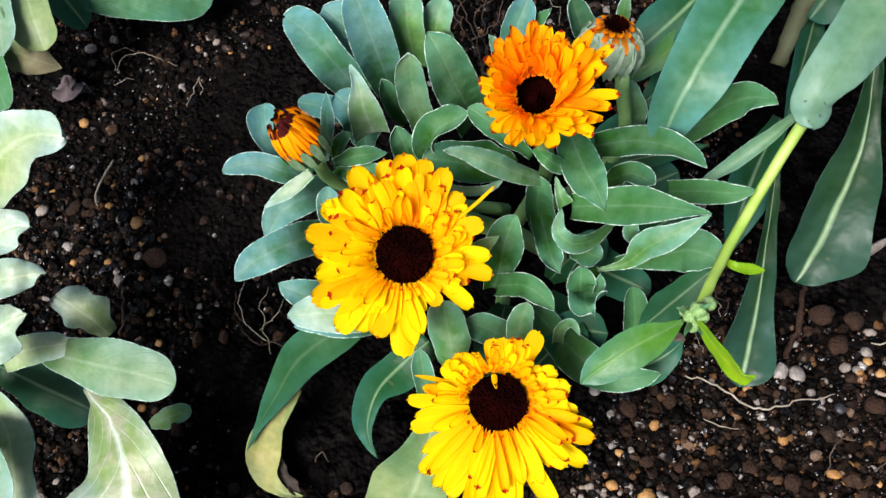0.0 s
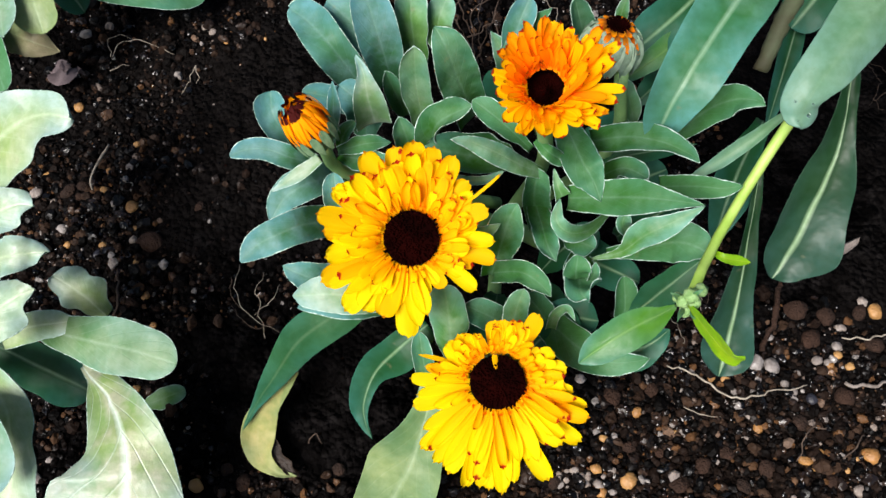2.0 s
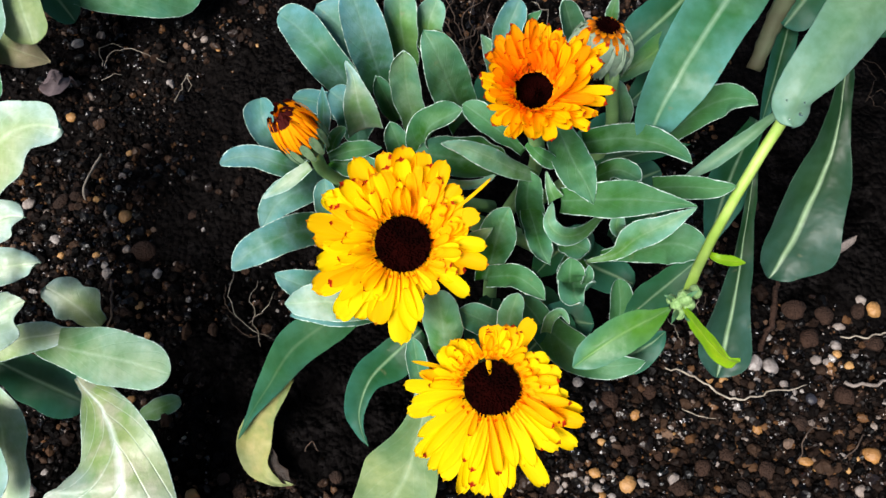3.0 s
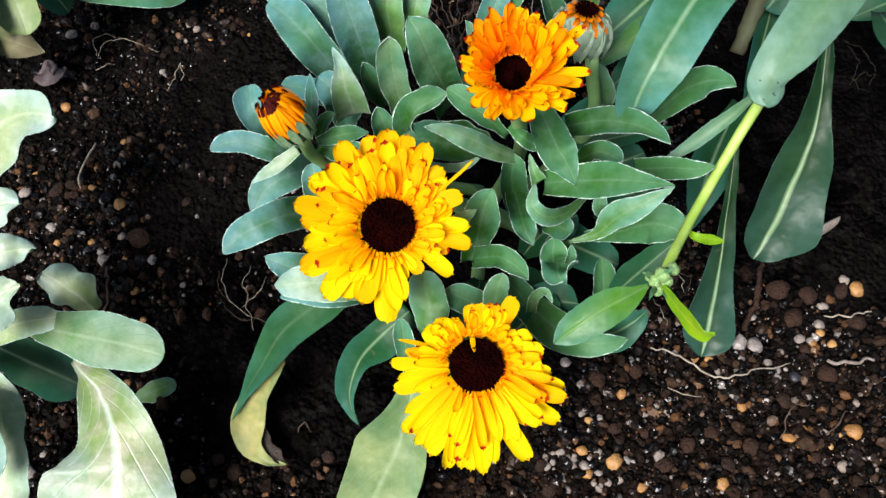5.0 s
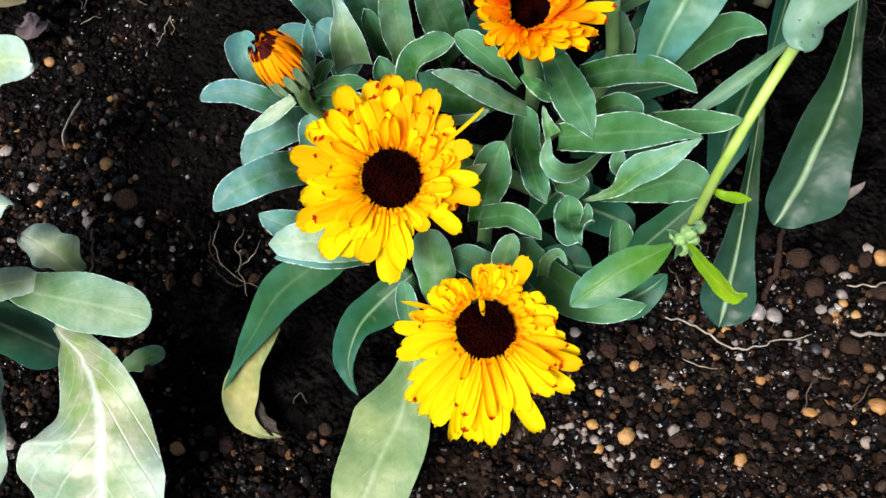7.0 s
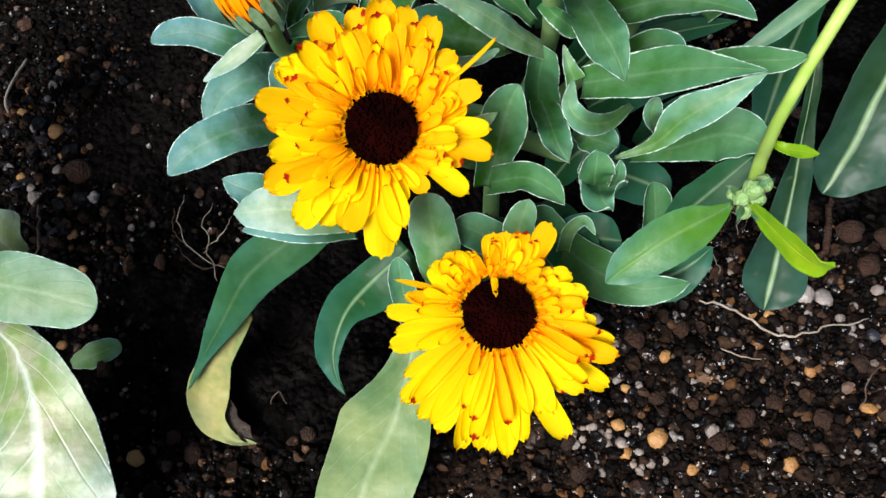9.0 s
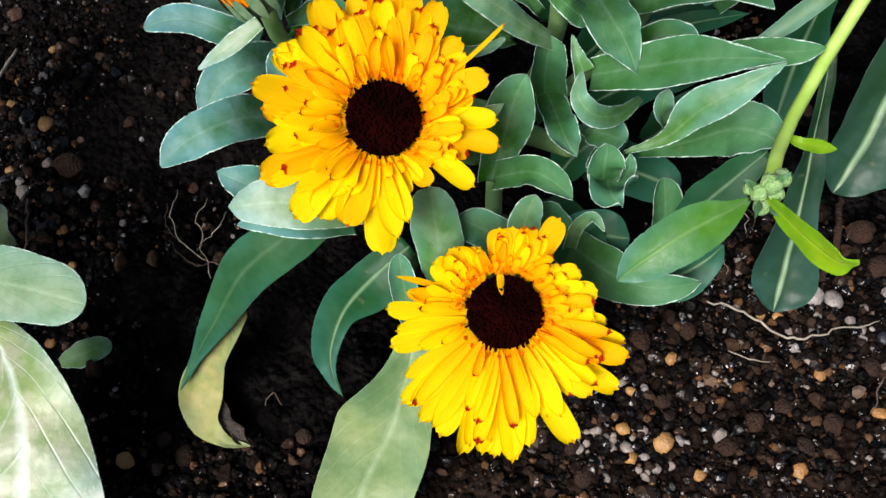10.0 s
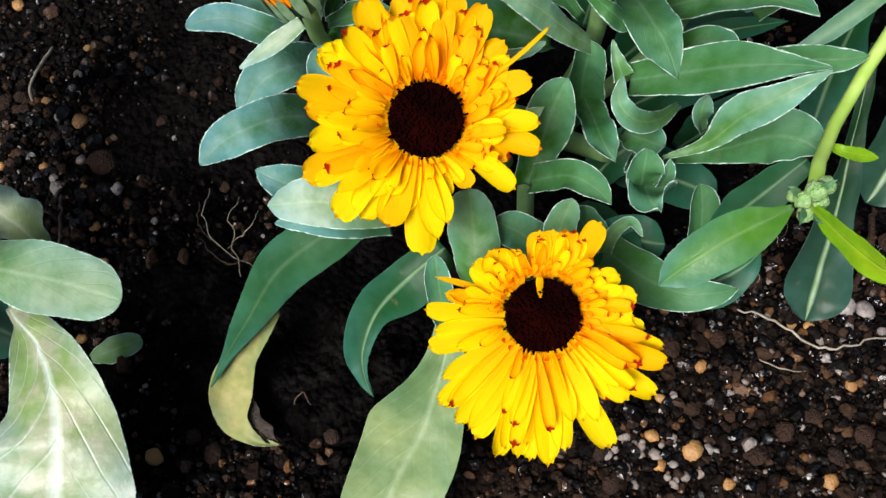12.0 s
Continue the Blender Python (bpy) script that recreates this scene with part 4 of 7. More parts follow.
leaf(marigold, [(0.0387, -0.0159, 0.0780), (0.0398, -0.0325, 0.0880), (0.0412, -0.0427, 0.0920), (0.0437, -0.0482, 0.0930)], ((5.4, 4.5), (5.1, 4.8), (4.6, 4.0), (1.6, 1.6)), mat=LEAF, cup=0.3, wave=0.25)
leaf(marigold, [(0.0666, -0.0239, 0.0850), (0.0558, -0.0377, 0.0980), (0.0472, -0.0427, 0.1060), (0.0422, -0.0395, 0.1100), (0.0441, -0.0309, 0.1100)], ((1.0, 1.0), (2.6, 2.6), (3.7, 3.4), (2.2, 3.1), (0.5, 0.5)), mat=LEAF_SOFT, cup=0.15, tip=0.05)
leaf(marigold, [(0.0734, -0.0318, 0.0820), (0.0700, -0.0323, 0.0920), (0.0707, -0.0296, 0.0980)], ((1.4, 1.4), (3.0, 3.7), (2.0, 2.0)), mat=LEAF_SOFT, cup=0.3)
leaf(marigold, [(0.0496, -0.0308, 0.0800), (0.0550, -0.0374, 0.0860), (0.0592, -0.0408, 0.0880)], 0.0114, "oval", LEAF, cup=0.3, wave=0.12)
leaf(marigold, [(0.0490, -0.0242, 0.0980), (0.0592, -0.0305, 0.1100), (0.0686, -0.0370, 0.1220), (0.0781, -0.0431, 0.1310), (0.0873, -0.0476, 0.1360)], ((5.0, 5.0), (6.6, 6.6), (6.8, 6.8), (3.4, 3.6), (0.3, 0.3)), mat=LEAF, cup=0.15, tip=0.03)
leaf(marigold, [(0.0566, -0.0479, 0.0940), (0.0648, -0.0514, 0.1080), (0.0704, -0.0510, 0.1200), (0.0772, -0.0510, 0.1300), (0.0872, -0.0481, 0.1360)], ((0.5, 0.5), (2.1, 2.1), (5.8, 4.3), (3.3, 4.2), (0.3, 0.3)), mat=LEAF_SOFT, cup=0.1, tip=0.03, wave=0.1)
leaf(marigold, [(0.0848, -0.0177, 0.0950), (0.0945, -0.0250, 0.1080), (0.1022, -0.0287, 0.1130), (0.1092, -0.0289, 0.1150)], ((4.2, 4.2), (4.5, 5.1), (3.4, 3.7), (0.8, 0.8)), mat=LEAF, cup=0.2, tip=0.06)
leaf(marigold, [(0.0662, -0.0368, 0.0750), (0.0778, -0.0393, 0.0840), (0.0882, -0.0411, 0.0940), (0.0952, -0.0452, 0.0980), (0.0992, -0.0495, 0.0990)], ((2.1, 2.1), (4.3, 4.6), (8.5, 8.5), (7.4, 6.7), (2.9, 2.9)), mat=LEAF, cup=0.2)
leaf(marigold, [(0.0594, 0.0012, 0.0980), (0.0709, -0.0046, 0.1100), (0.0804, -0.0131, 0.1200), (0.0863, -0.0225, 0.1280), (0.0891, -0.0286, 0.1320)], ((4.9, 4.9), (5.7, 6.4), (5.7, 4.9), (3.3, 2.7), (0.6, 0.6)), mat=LEAF, cup=0.3, tip=0.06)
leaf(marigold, [(0.0643, -0.0078, 0.0860), (0.0710, -0.0124, 0.1000), (0.0773, -0.0215, 0.1080)], 0.0100, "oval", LEAF, cup=0.45)
leaf(marigold, [(0.0915, 0.0058, 0.0900), (0.1039, 0.0102, 0.1050), (0.1114, 0.0083, 0.1150), (0.1166, 0.0046, 0.1200), (0.1197, 0.0012, 0.1220)], ((3.4, 3.4), (6.1, 6.6), (6.4, 6.8), (3.3, 3.7), (0.6, 0.6)), mat=LEAF, cup=0.2, tip=0.05)
leaf(marigold, [(0.0544, -0.0412, 0.0800), (0.0524, -0.0526, 0.0880), (0.0515, -0.0616, 0.0950), (0.0533, -0.0654, 0.0970)], ((4.3, 4.3), (7.9, 7.9), (7.9, 6.6), (3.1, 3.1)), mat=LEAF, cup=0.5, wave=0.15)
leaf(marigold, [(0.0516, -0.0537, 0.0840), (0.0498, -0.0546, 0.0980), (0.0501, -0.0508, 0.1040)], ((3.3, 3.3), (5.4, 6.0), (3.1, 3.7)), mat=LEAF, cup=0.3, wave=0.1)
leaf(marigold, [(0.0563, -0.0540, 0.0860), (0.0563, -0.0557, 0.0980), (0.0566, -0.0529, 0.1020)], ((1.0, 1.3), (1.9, 2.2), (0.9, 1.2)), mat=LEAF, cup=0.3)
leaf(marigold, [(0.0210, -0.0464, 0.0780), (0.0302, -0.0522, 0.0920), (0.0365, -0.0589, 0.0970), (0.0403, -0.0643, 0.0980)], ((5.2, 4.3), (5.2, 4.9), (4.4, 4.1), (0.8, 0.8)), mat=LEAF, cup=0.45, tip=0.08)
leaf(marigold, [(0.0281, -0.0682, 0.0620), (0.0289, -0.0626, 0.0760), (0.0317, -0.0566, 0.0860)], 0.0101, "oval", LEAF_SOFT, cup=0.2)
leaf(marigold, [(0.0306, -0.0640, 0.0600), (0.0187, -0.0637, 0.0760), (0.0092, -0.0621, 0.0840)], 0.0127, "oval", LEAF, cup=0.3)
leaf(marigold, [(0.0428, -0.0666, 0.0700), (0.0430, -0.0664, 0.0840), (0.0464, -0.0670, 0.0920), (0.0489, -0.0719, 0.0940)], ((2.1, 2.4), (2.1, 2.3), (1.9, 1.4), (0.5, 0.5)), mat=LEAF_SOFT, cup=0.3, tip=0.05)
leaf(marigold, [(0.0431, -0.0595, 0.0600), (0.0523, -0.0747, 0.0720), (0.0620, -0.0826, 0.0780), (0.0712, -0.0833, 0.0800), (0.0776, -0.0821, 0.0800)], ((5.4, 7.2), (7.6, 8.5), (5.2, 5.6), (3.2, 3.9), (0.5, 0.5)), mat=LEAF, cup=0.15, tip=0.05)
leaf(marigold, [(0.0618, -0.0738, 0.0580), (0.0740, -0.0753, 0.0660), (0.0822, -0.0727, 0.0720), (0.0880, -0.0686, 0.0740)], ((5.3, 5.3), (6.9, 7.8), (4.4, 5.8), (0.8, 0.8)), mat=LEAF_DEEP, cup=0.15, tip=0.06)
leaf(marigold, [(0.0714, -0.0671, 0.0650), (0.0716, -0.0590, 0.0750), (0.0707, -0.0500, 0.0820)], 0.0110, "oval", LEAF, cup=0.6)
leaf(marigold, [(0.0448, -0.0614, 0.0560), (0.0394, -0.0578, 0.0660), (0.0340, -0.0533, 0.0720)], 0.0127, "oval", LEAF, cup=0.3)
leaf(marigold, [(-0.0506, -0.0012, 0.0860), (-0.0586, -0.0043, 0.0960), (-0.0679, -0.0029, 0.1000), (-0.0760, -0.0038, 0.1010), (-0.0815, -0.0065, 0.1010)], ((4.0, 4.0), (5.2, 5.2), (4.9, 4.9), (4.2, 4.2), (2.4, 2.4)), mat=LEAF_BLUE, cup=0.3)
leaf(marigold, [(-0.0570, 0.0092, 0.0780), (-0.0667, 0.0143, 0.0950), (-0.0687, 0.0246, 0.1000)], 0.0153, "oval", LEAF_BLUE, cup=0.52)
leaf(marigold, [(-0.0437, -0.0165, 0.1150), (-0.0524, -0.0216, 0.1120), (-0.0625, -0.0248, 0.1060)], ((1.9, 2.2), (2.8, 2.7), (0.5, 0.5)), mat=LEAF_PALE, cup=0.2, tip=0.04)
leaf(marigold, [(-0.0424, 0.0019, 0.0720), (-0.0522, -0.0111, 0.0880), (-0.0617, -0.0181, 0.0880), (-0.0675, -0.0259, 0.0840)], ((5.7, 5.7), (7.7, 7.7), (6.3, 6.6), (2.8, 2.8)), mat=LEAF_BLUE, cup=0.3)
leaf(marigold, [(-0.0434, -0.0218, 0.0760), (-0.0530, -0.0309, 0.0900), (-0.0616, -0.0370, 0.0940), (-0.0701, -0.0402, 0.0910), (-0.0762, -0.0460, 0.0890)], ((6.9, 6.5), (7.1, 7.1), (6.8, 6.8), (6.0, 5.5), (2.3, 1.7)), mat=LEAF_BLUE, cup=0.15, tip=0.1)
leaf(marigold, [(-0.0379, -0.0265, 0.0800), (-0.0393, -0.0233, 0.0980), (-0.0400, -0.0164, 0.1050)], 0.0109, "oval", LEAF_BLUE, cup=0.45)
leaf(marigold, [(-0.0339, -0.0449, 0.0680), (-0.0468, -0.0505, 0.0820), (-0.0544, -0.0497, 0.0860), (-0.0603, -0.0470, 0.0870)], ((7.2, 7.2), (7.1, 7.1), (4.7, 5.3), (0.8, 0.8)), mat=LEAF_BLUE, cup=0.3, tip=0.05)
leaf(marigold, [(-0.0175, -0.0571, 0.0860), (-0.0290, -0.0630, 0.0960), (-0.0409, -0.0635, 0.0990), (-0.0492, -0.0632, 0.0970), (-0.0538, -0.0624, 0.0950)], ((6.9, 5.9), (6.9, 6.6), (6.8, 7.1), (4.4, 4.7), (1.6, 1.9)), mat=LEAF_PALE, cup=0.12, tuck=0.15, tip=0.1)
leaf(marigold, [(-0.0211, -0.0588, 0.0760), (-0.0337, -0.0642, 0.0860), (-0.0452, -0.0631, 0.0860), (-0.0539, -0.0627, 0.0840)], ((4.3, 3.4), (4.2, 3.6), (3.3, 3.3), (1.3, 1.3)), mat=LEAF_BLUE, cup=0.1)
leaf(marigold, [(-0.0227, -0.0569, 0.0840), (-0.0382, -0.0623, 0.0780), (-0.0562, -0.0694, 0.0640), (-0.0693, -0.0781, 0.0440), (-0.0805, -0.0858, 0.0260), (-0.0871, -0.0944, 0.0170)], ((4.0, 5.0), (8.1, 8.1), (8.8, 8.8), (5.8, 5.8), (2.3, 2.3), (0.4, 0.4)), mat=LEAF_TURNING, cup=-0.2, tip=0.05, label="long drooping grey-green leaf, twisted over half way down")
leaf(marigold, [(-0.0613, -0.0741, 0.0380), (-0.0686, -0.0798, 0.0300), (-0.0767, -0.0847, 0.0210), (-0.0815, -0.0936, 0.0130), (-0.0806, -0.1040, 0.0090), (-0.0730, -0.1108, 0.0080), (-0.0636, -0.1123, 0.0070)], ((1.1, 1.7), (3.5, 3.9), (6.8, 5.6), (8.5, 7.1), (6.4, 5.6), (2.4, 1.8), (0.4, 0.4)), mat=LEAF_ENDING, cup=0.12, tip=0.04, wave=0.1, name="leaf_end", label="yellowed underside of the twisted leaf, lying on the soil")
leaf(marigold, [(-0.0766, -0.0929, 0.0090), (-0.0737, -0.1019, 0.0080), (-0.0684, -0.1089, 0.0070), (-0.0630, -0.1121, 0.0060)], ((1.2, 1.6), (3.2, 2.8), (3.6, 2.0), (1.0, 0.8)), mat=ROTTEN, cup=0.4, wave=0.5, name="leaf_end", label="rotted brown rim of the yellowed leaf")
leaf(marigold, [(-0.0051, -0.0656, 0.0720), (-0.0176, -0.0743, 0.0660), (-0.0269, -0.0795, 0.0520), (-0.0318, -0.0886, 0.0420), (-0.0314, -0.0959, 0.0370), (-0.0285, -0.1022, 0.0340)], ((6.2, 5.1), (9.7, 6.9), (4.7, 8.3), (2.6, 6.3), (1.1, 3.2), (0.2, 0.2)), mat=LEAF_DEEP, cup=0.18, tip=0.04)
leaf(marigold, [(-0.0030, -0.0821, 0.0660), (-0.0058, -0.0974, 0.0580), (-0.0121, -0.1131, 0.0420), (-0.0206, -0.1260, 0.0300), (-0.0287, -0.1414, 0.0180), (-0.0356, -0.1532, 0.0120)], ((3.1, 3.4), (6.9, 6.9), (13.9, 17.5), (17.3, 15.3), (14.9, 13.0), (3.7, 3.7)), mat=LEAF_OLD, cup=0.15, wave=0.1, label="old lower leaf turning pale yellow-green")
leaf(marigold, [(0.0044, -0.0784, 0.0650), (0.0035, -0.0707, 0.0860), (0.0018, -0.0605, 0.1000)], 0.0152, "oval", LEAF_SOFT, cup=-0.3)
leaf(marigold, [(-0.0035, -0.0894, 0.0560), (-0.0063, -0.0816, 0.0720), (-0.0079, -0.0714, 0.0800)], 0.0091, "oval", LEAF, cup=0.45)
leaf(marigold, [(-0.0403, -0.0015, 0.0960), (-0.0292, -0.0019, 0.1020), (-0.0192, 0.0013, 0.0980)], 0.0080, "lance", LEAF, cup=0.3)
leaf(marigold, [(-0.0407, 0.0004, 0.0900), (-0.0285, -0.0060, 0.0960), (-0.0176, -0.0075, 0.0920)], 0.0112, "oval", LEAF, cup=0.3)
leaf(marigold, [(-0.0409, 0.0038, 0.0900), (-0.0374, 0.0046, 0.1000), (-0.0331, 0.0072, 0.1040)], 0.0067, "oval", LEAF, cup=0.45)
leaf(marigold, [(-0.0435, 0.0008, 0.0950), (-0.0415, 0.0093, 0.1050), (-0.0427, 0.0252, 0.1060)], 0.0058, "lance", LEAF_BLUE, cup=0.15)
leaf(marigold, [(-0.0351, 0.0343, 0.0700), (-0.0456, 0.0321, 0.0840), (-0.0578, 0.0317, 0.0900)], 0.0121, "oval", LEAF_BLUE, cup=0.45)
leaf(marigold, [(-0.0321, 0.0210, 0.0700), (-0.0331, 0.0262, 0.0860), (-0.0422, 0.0335, 0.0920)], 0.0168, "oval", LEAF_BLUE, cup=0.45)
leaf(marigold, [(0.0102, -0.0441, 0.0960), (0.0160, -0.0432, 0.1060), (0.0222, -0.0409, 0.1100)], 0.0066, "lance", LEAF_SOFT, cup=0.1)
# Low leaves added as dark filler so the canopy's gaps read shaded.
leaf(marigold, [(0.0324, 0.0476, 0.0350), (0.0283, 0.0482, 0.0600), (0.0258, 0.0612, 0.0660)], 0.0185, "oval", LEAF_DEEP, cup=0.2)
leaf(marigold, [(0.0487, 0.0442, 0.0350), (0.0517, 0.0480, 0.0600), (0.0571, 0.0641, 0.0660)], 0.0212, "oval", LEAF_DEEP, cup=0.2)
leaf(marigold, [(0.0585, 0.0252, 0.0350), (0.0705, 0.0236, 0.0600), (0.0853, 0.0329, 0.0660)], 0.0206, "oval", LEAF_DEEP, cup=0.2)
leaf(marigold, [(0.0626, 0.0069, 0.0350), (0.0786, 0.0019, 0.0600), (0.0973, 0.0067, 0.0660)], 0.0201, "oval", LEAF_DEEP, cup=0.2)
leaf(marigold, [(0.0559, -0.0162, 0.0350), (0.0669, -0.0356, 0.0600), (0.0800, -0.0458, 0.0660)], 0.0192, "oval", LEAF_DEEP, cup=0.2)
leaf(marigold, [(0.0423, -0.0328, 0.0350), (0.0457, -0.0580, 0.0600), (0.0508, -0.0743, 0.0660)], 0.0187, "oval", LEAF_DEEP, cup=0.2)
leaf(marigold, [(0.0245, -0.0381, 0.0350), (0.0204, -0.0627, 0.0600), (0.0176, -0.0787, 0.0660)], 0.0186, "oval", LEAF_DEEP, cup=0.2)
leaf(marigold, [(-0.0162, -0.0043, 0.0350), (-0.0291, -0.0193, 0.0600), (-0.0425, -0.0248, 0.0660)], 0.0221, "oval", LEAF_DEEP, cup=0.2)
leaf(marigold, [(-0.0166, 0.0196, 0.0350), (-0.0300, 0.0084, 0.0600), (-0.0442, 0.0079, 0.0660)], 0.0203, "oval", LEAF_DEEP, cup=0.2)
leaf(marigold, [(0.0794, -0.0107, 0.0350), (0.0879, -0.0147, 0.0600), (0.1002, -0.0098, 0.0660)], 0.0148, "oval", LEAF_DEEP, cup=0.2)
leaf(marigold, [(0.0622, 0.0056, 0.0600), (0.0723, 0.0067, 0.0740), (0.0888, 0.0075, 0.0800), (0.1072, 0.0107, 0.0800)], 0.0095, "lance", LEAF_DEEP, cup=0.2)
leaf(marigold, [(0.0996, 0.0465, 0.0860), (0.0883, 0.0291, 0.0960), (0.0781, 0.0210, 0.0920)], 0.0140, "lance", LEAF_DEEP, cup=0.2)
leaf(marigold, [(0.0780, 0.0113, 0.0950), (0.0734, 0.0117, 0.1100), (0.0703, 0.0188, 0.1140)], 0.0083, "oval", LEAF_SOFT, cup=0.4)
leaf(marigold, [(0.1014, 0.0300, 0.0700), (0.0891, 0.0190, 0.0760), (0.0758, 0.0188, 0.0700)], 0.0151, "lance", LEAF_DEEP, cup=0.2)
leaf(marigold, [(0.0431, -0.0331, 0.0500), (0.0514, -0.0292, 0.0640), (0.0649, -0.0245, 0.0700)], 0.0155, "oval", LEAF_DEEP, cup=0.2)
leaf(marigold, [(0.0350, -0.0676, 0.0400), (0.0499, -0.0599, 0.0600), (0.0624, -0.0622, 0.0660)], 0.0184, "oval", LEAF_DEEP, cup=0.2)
tube("stem", [(0.0184, -0.0014, 0.0100), (0.0046, -0.0295, 0.0700), (-0.0092, -0.0478, 0.1090)], (0.0035, 0.0030, 0.0028,), STEM, marigold)
tube("stem", [(0.0266, -0.0045, 0.0100), (0.0208, -0.0641, 0.0500), (0.0200, -0.0877, 0.0890)], (0.0035, 0.0030, 0.0028,), STEM, marigold)
tube("stem", [(0.0327, 0.0141, 0.0100), (0.0422, 0.0017, 0.0800), (0.0334, -0.0242, 0.1570)], (0.0035, 0.0030, 0.0026,), STEM, marigold)
tube("stem", [(0.0273, 0.0205, 0.0100), (-0.0199, 0.0026, 0.0600), (-0.0404, -0.0062, 0.0900), (-0.0436, -0.0088, 0.1160)], (0.00324, 0.00254, 0.00254, 0.00254,), STEM, marigold, "")
tube("stem", [(0.0471, 0.0203, 0.0100), (0.0709, 0.0096, 0.0800), (0.0640, 0.0023, 0.1400)], (0.00316, 0.00271, 0.00248,), STEM, marigold, "")
tube("stem", [(0.0276, 0.0128, 0.0000), (0.0303, -0.0071, 0.0400), (0.0461, -0.0323, 0.0700)], (0.00460, 0.00409, 0.00307,), STEM, marigold, "")
tube("stem", [(0.0276, 0.0128, 0.0000), (0.0047, 0.0047, 0.0400), (-0.0102, 0.0169, 0.0600)], (0.00465, 0.00413, 0.00310,), STEM, marigold, "")
# Lemon rays gather low on both yellow heads, painting that side as lit.
flower(marigold, (-0.0092, -0.0518, 0.1210), (0.0299, -0.3985, 0.9167), 0.0114, -0.0012, [(348, 29.6, 6.1), (1, 28.5, 5.6), (24, 28.2, 6.7), (48, 27.5, 6.3), (61, 31.7, 7.2), (75, 31.9, 7.5), (90, 33.1, 8.8), (103, 31.7, 8.2), (120, 33.3, 8.5), (145, 31.6, 7.8), (163, 33.2, 7.8), (176, 30.0, 7.7), (191, 30.0, 7.4), (205, 33.7, 8.3), (223, 33.0, 8.5), (234, 29.1, 8.8), (251, 28.6, 8.4), (267, 33.3, 8.4), (280, 24.3, 5.8), (302, 20.4, 5.2), (322, 28.3, 5.8), (327, 21.7, 5.2)],
    [(34, 0.72, 0.95, 0.0056, 11, 6, (PETAL_GOLD, PETAL_LEMON_LIT, 250), 1.2), (44, 0.62, 0.95, 0.0040, 18, 6, (PETAL_TIPPED, PETAL_LEMON_LIT, 235), 1.7),
     (44, 0.52, 0.86, 0.0033, 27, 2, (PETAL_TIPPED, PETAL_GOLD, 235), 1.7), (36, 0.48, 0.70, 0.0029, 38, -4, (PETAL_TIPPED, PETAL_GOLD, 200), 1.9), (26, 0.04, 0.13, 0.0018, 50, 30, PETAL_ORANGE, 1.6)],
    "golden yellow double marigold flower with red-tipped inner petals", 3, (8, 6), (275, 40), [(32, 0.0120, 0.0262, 0.0012, 16)], (PETAL_YELLOW, PETAL_LEMON_LIT, 250), lean=(12, 16))
flower(marigold, (0.0200, -0.0957, 0.0990), (0.0000, -0.5219, 0.8530), 0.0115, -0.0012, [(1, 23.0, 6.0), (15, 24.1, 5.9), (32, 21.7, 6.2), (57, 27.6, 6.4), (55, 17.2, 5.8), (81, 21.9, 6.4), (95, 21.7, 6.4), (127, 21.2, 8.7), (146, 22.3, 6.4), (157, 29.2, 1.7), (182, 29.9, 5.0), (198, 29.9, 5.7), (222, 34.8, 5.8), (232, 35.0, 5.2), (242, 35.8, 6.1), (253, 38.1, 6.2), (264, 38.0, 5.0), (268, 38.4, 5.3), (277, 37.7, 6.8), (284, 35.0, 6.2), (293, 38.3, 7.2), (313, 31.1, 6.7), (321, 34.6, 6.1), (334, 33.2, 6.1), (345, 31.7, 5.8), (352, 26.1, 5.4)],
    [(36, 0.76, 0.97, 0.0046, 11, 5, (PETAL_GOLD, PETAL_LEMON_LIT, 245), 1.3), (46, 0.62, 0.96, 0.0035, 17, 5, (PETAL_TIPPED, PETAL_GOLD, 225), 1.5),
     (46, 0.54, 0.88, 0.0030, 25, 2, (PETAL_TIPPED, PETAL_GOLD, 215), 1.7), (38, 0.48, 0.72, 0.0026, 35, -2, PETAL_TIPPED, 1.9), (28, 0.04, 0.13, 0.0018, 52, 30, PETAL_ORANGE, 1.6)],
    "golden yellow marigold flower bowed forward over the soil", 7, (8, 4), (250, 75), [(97, 0.0042, 0.0075, 0.0019, 28)], (PETAL_YELLOW, PETAL_LEMON_LIT, 260))
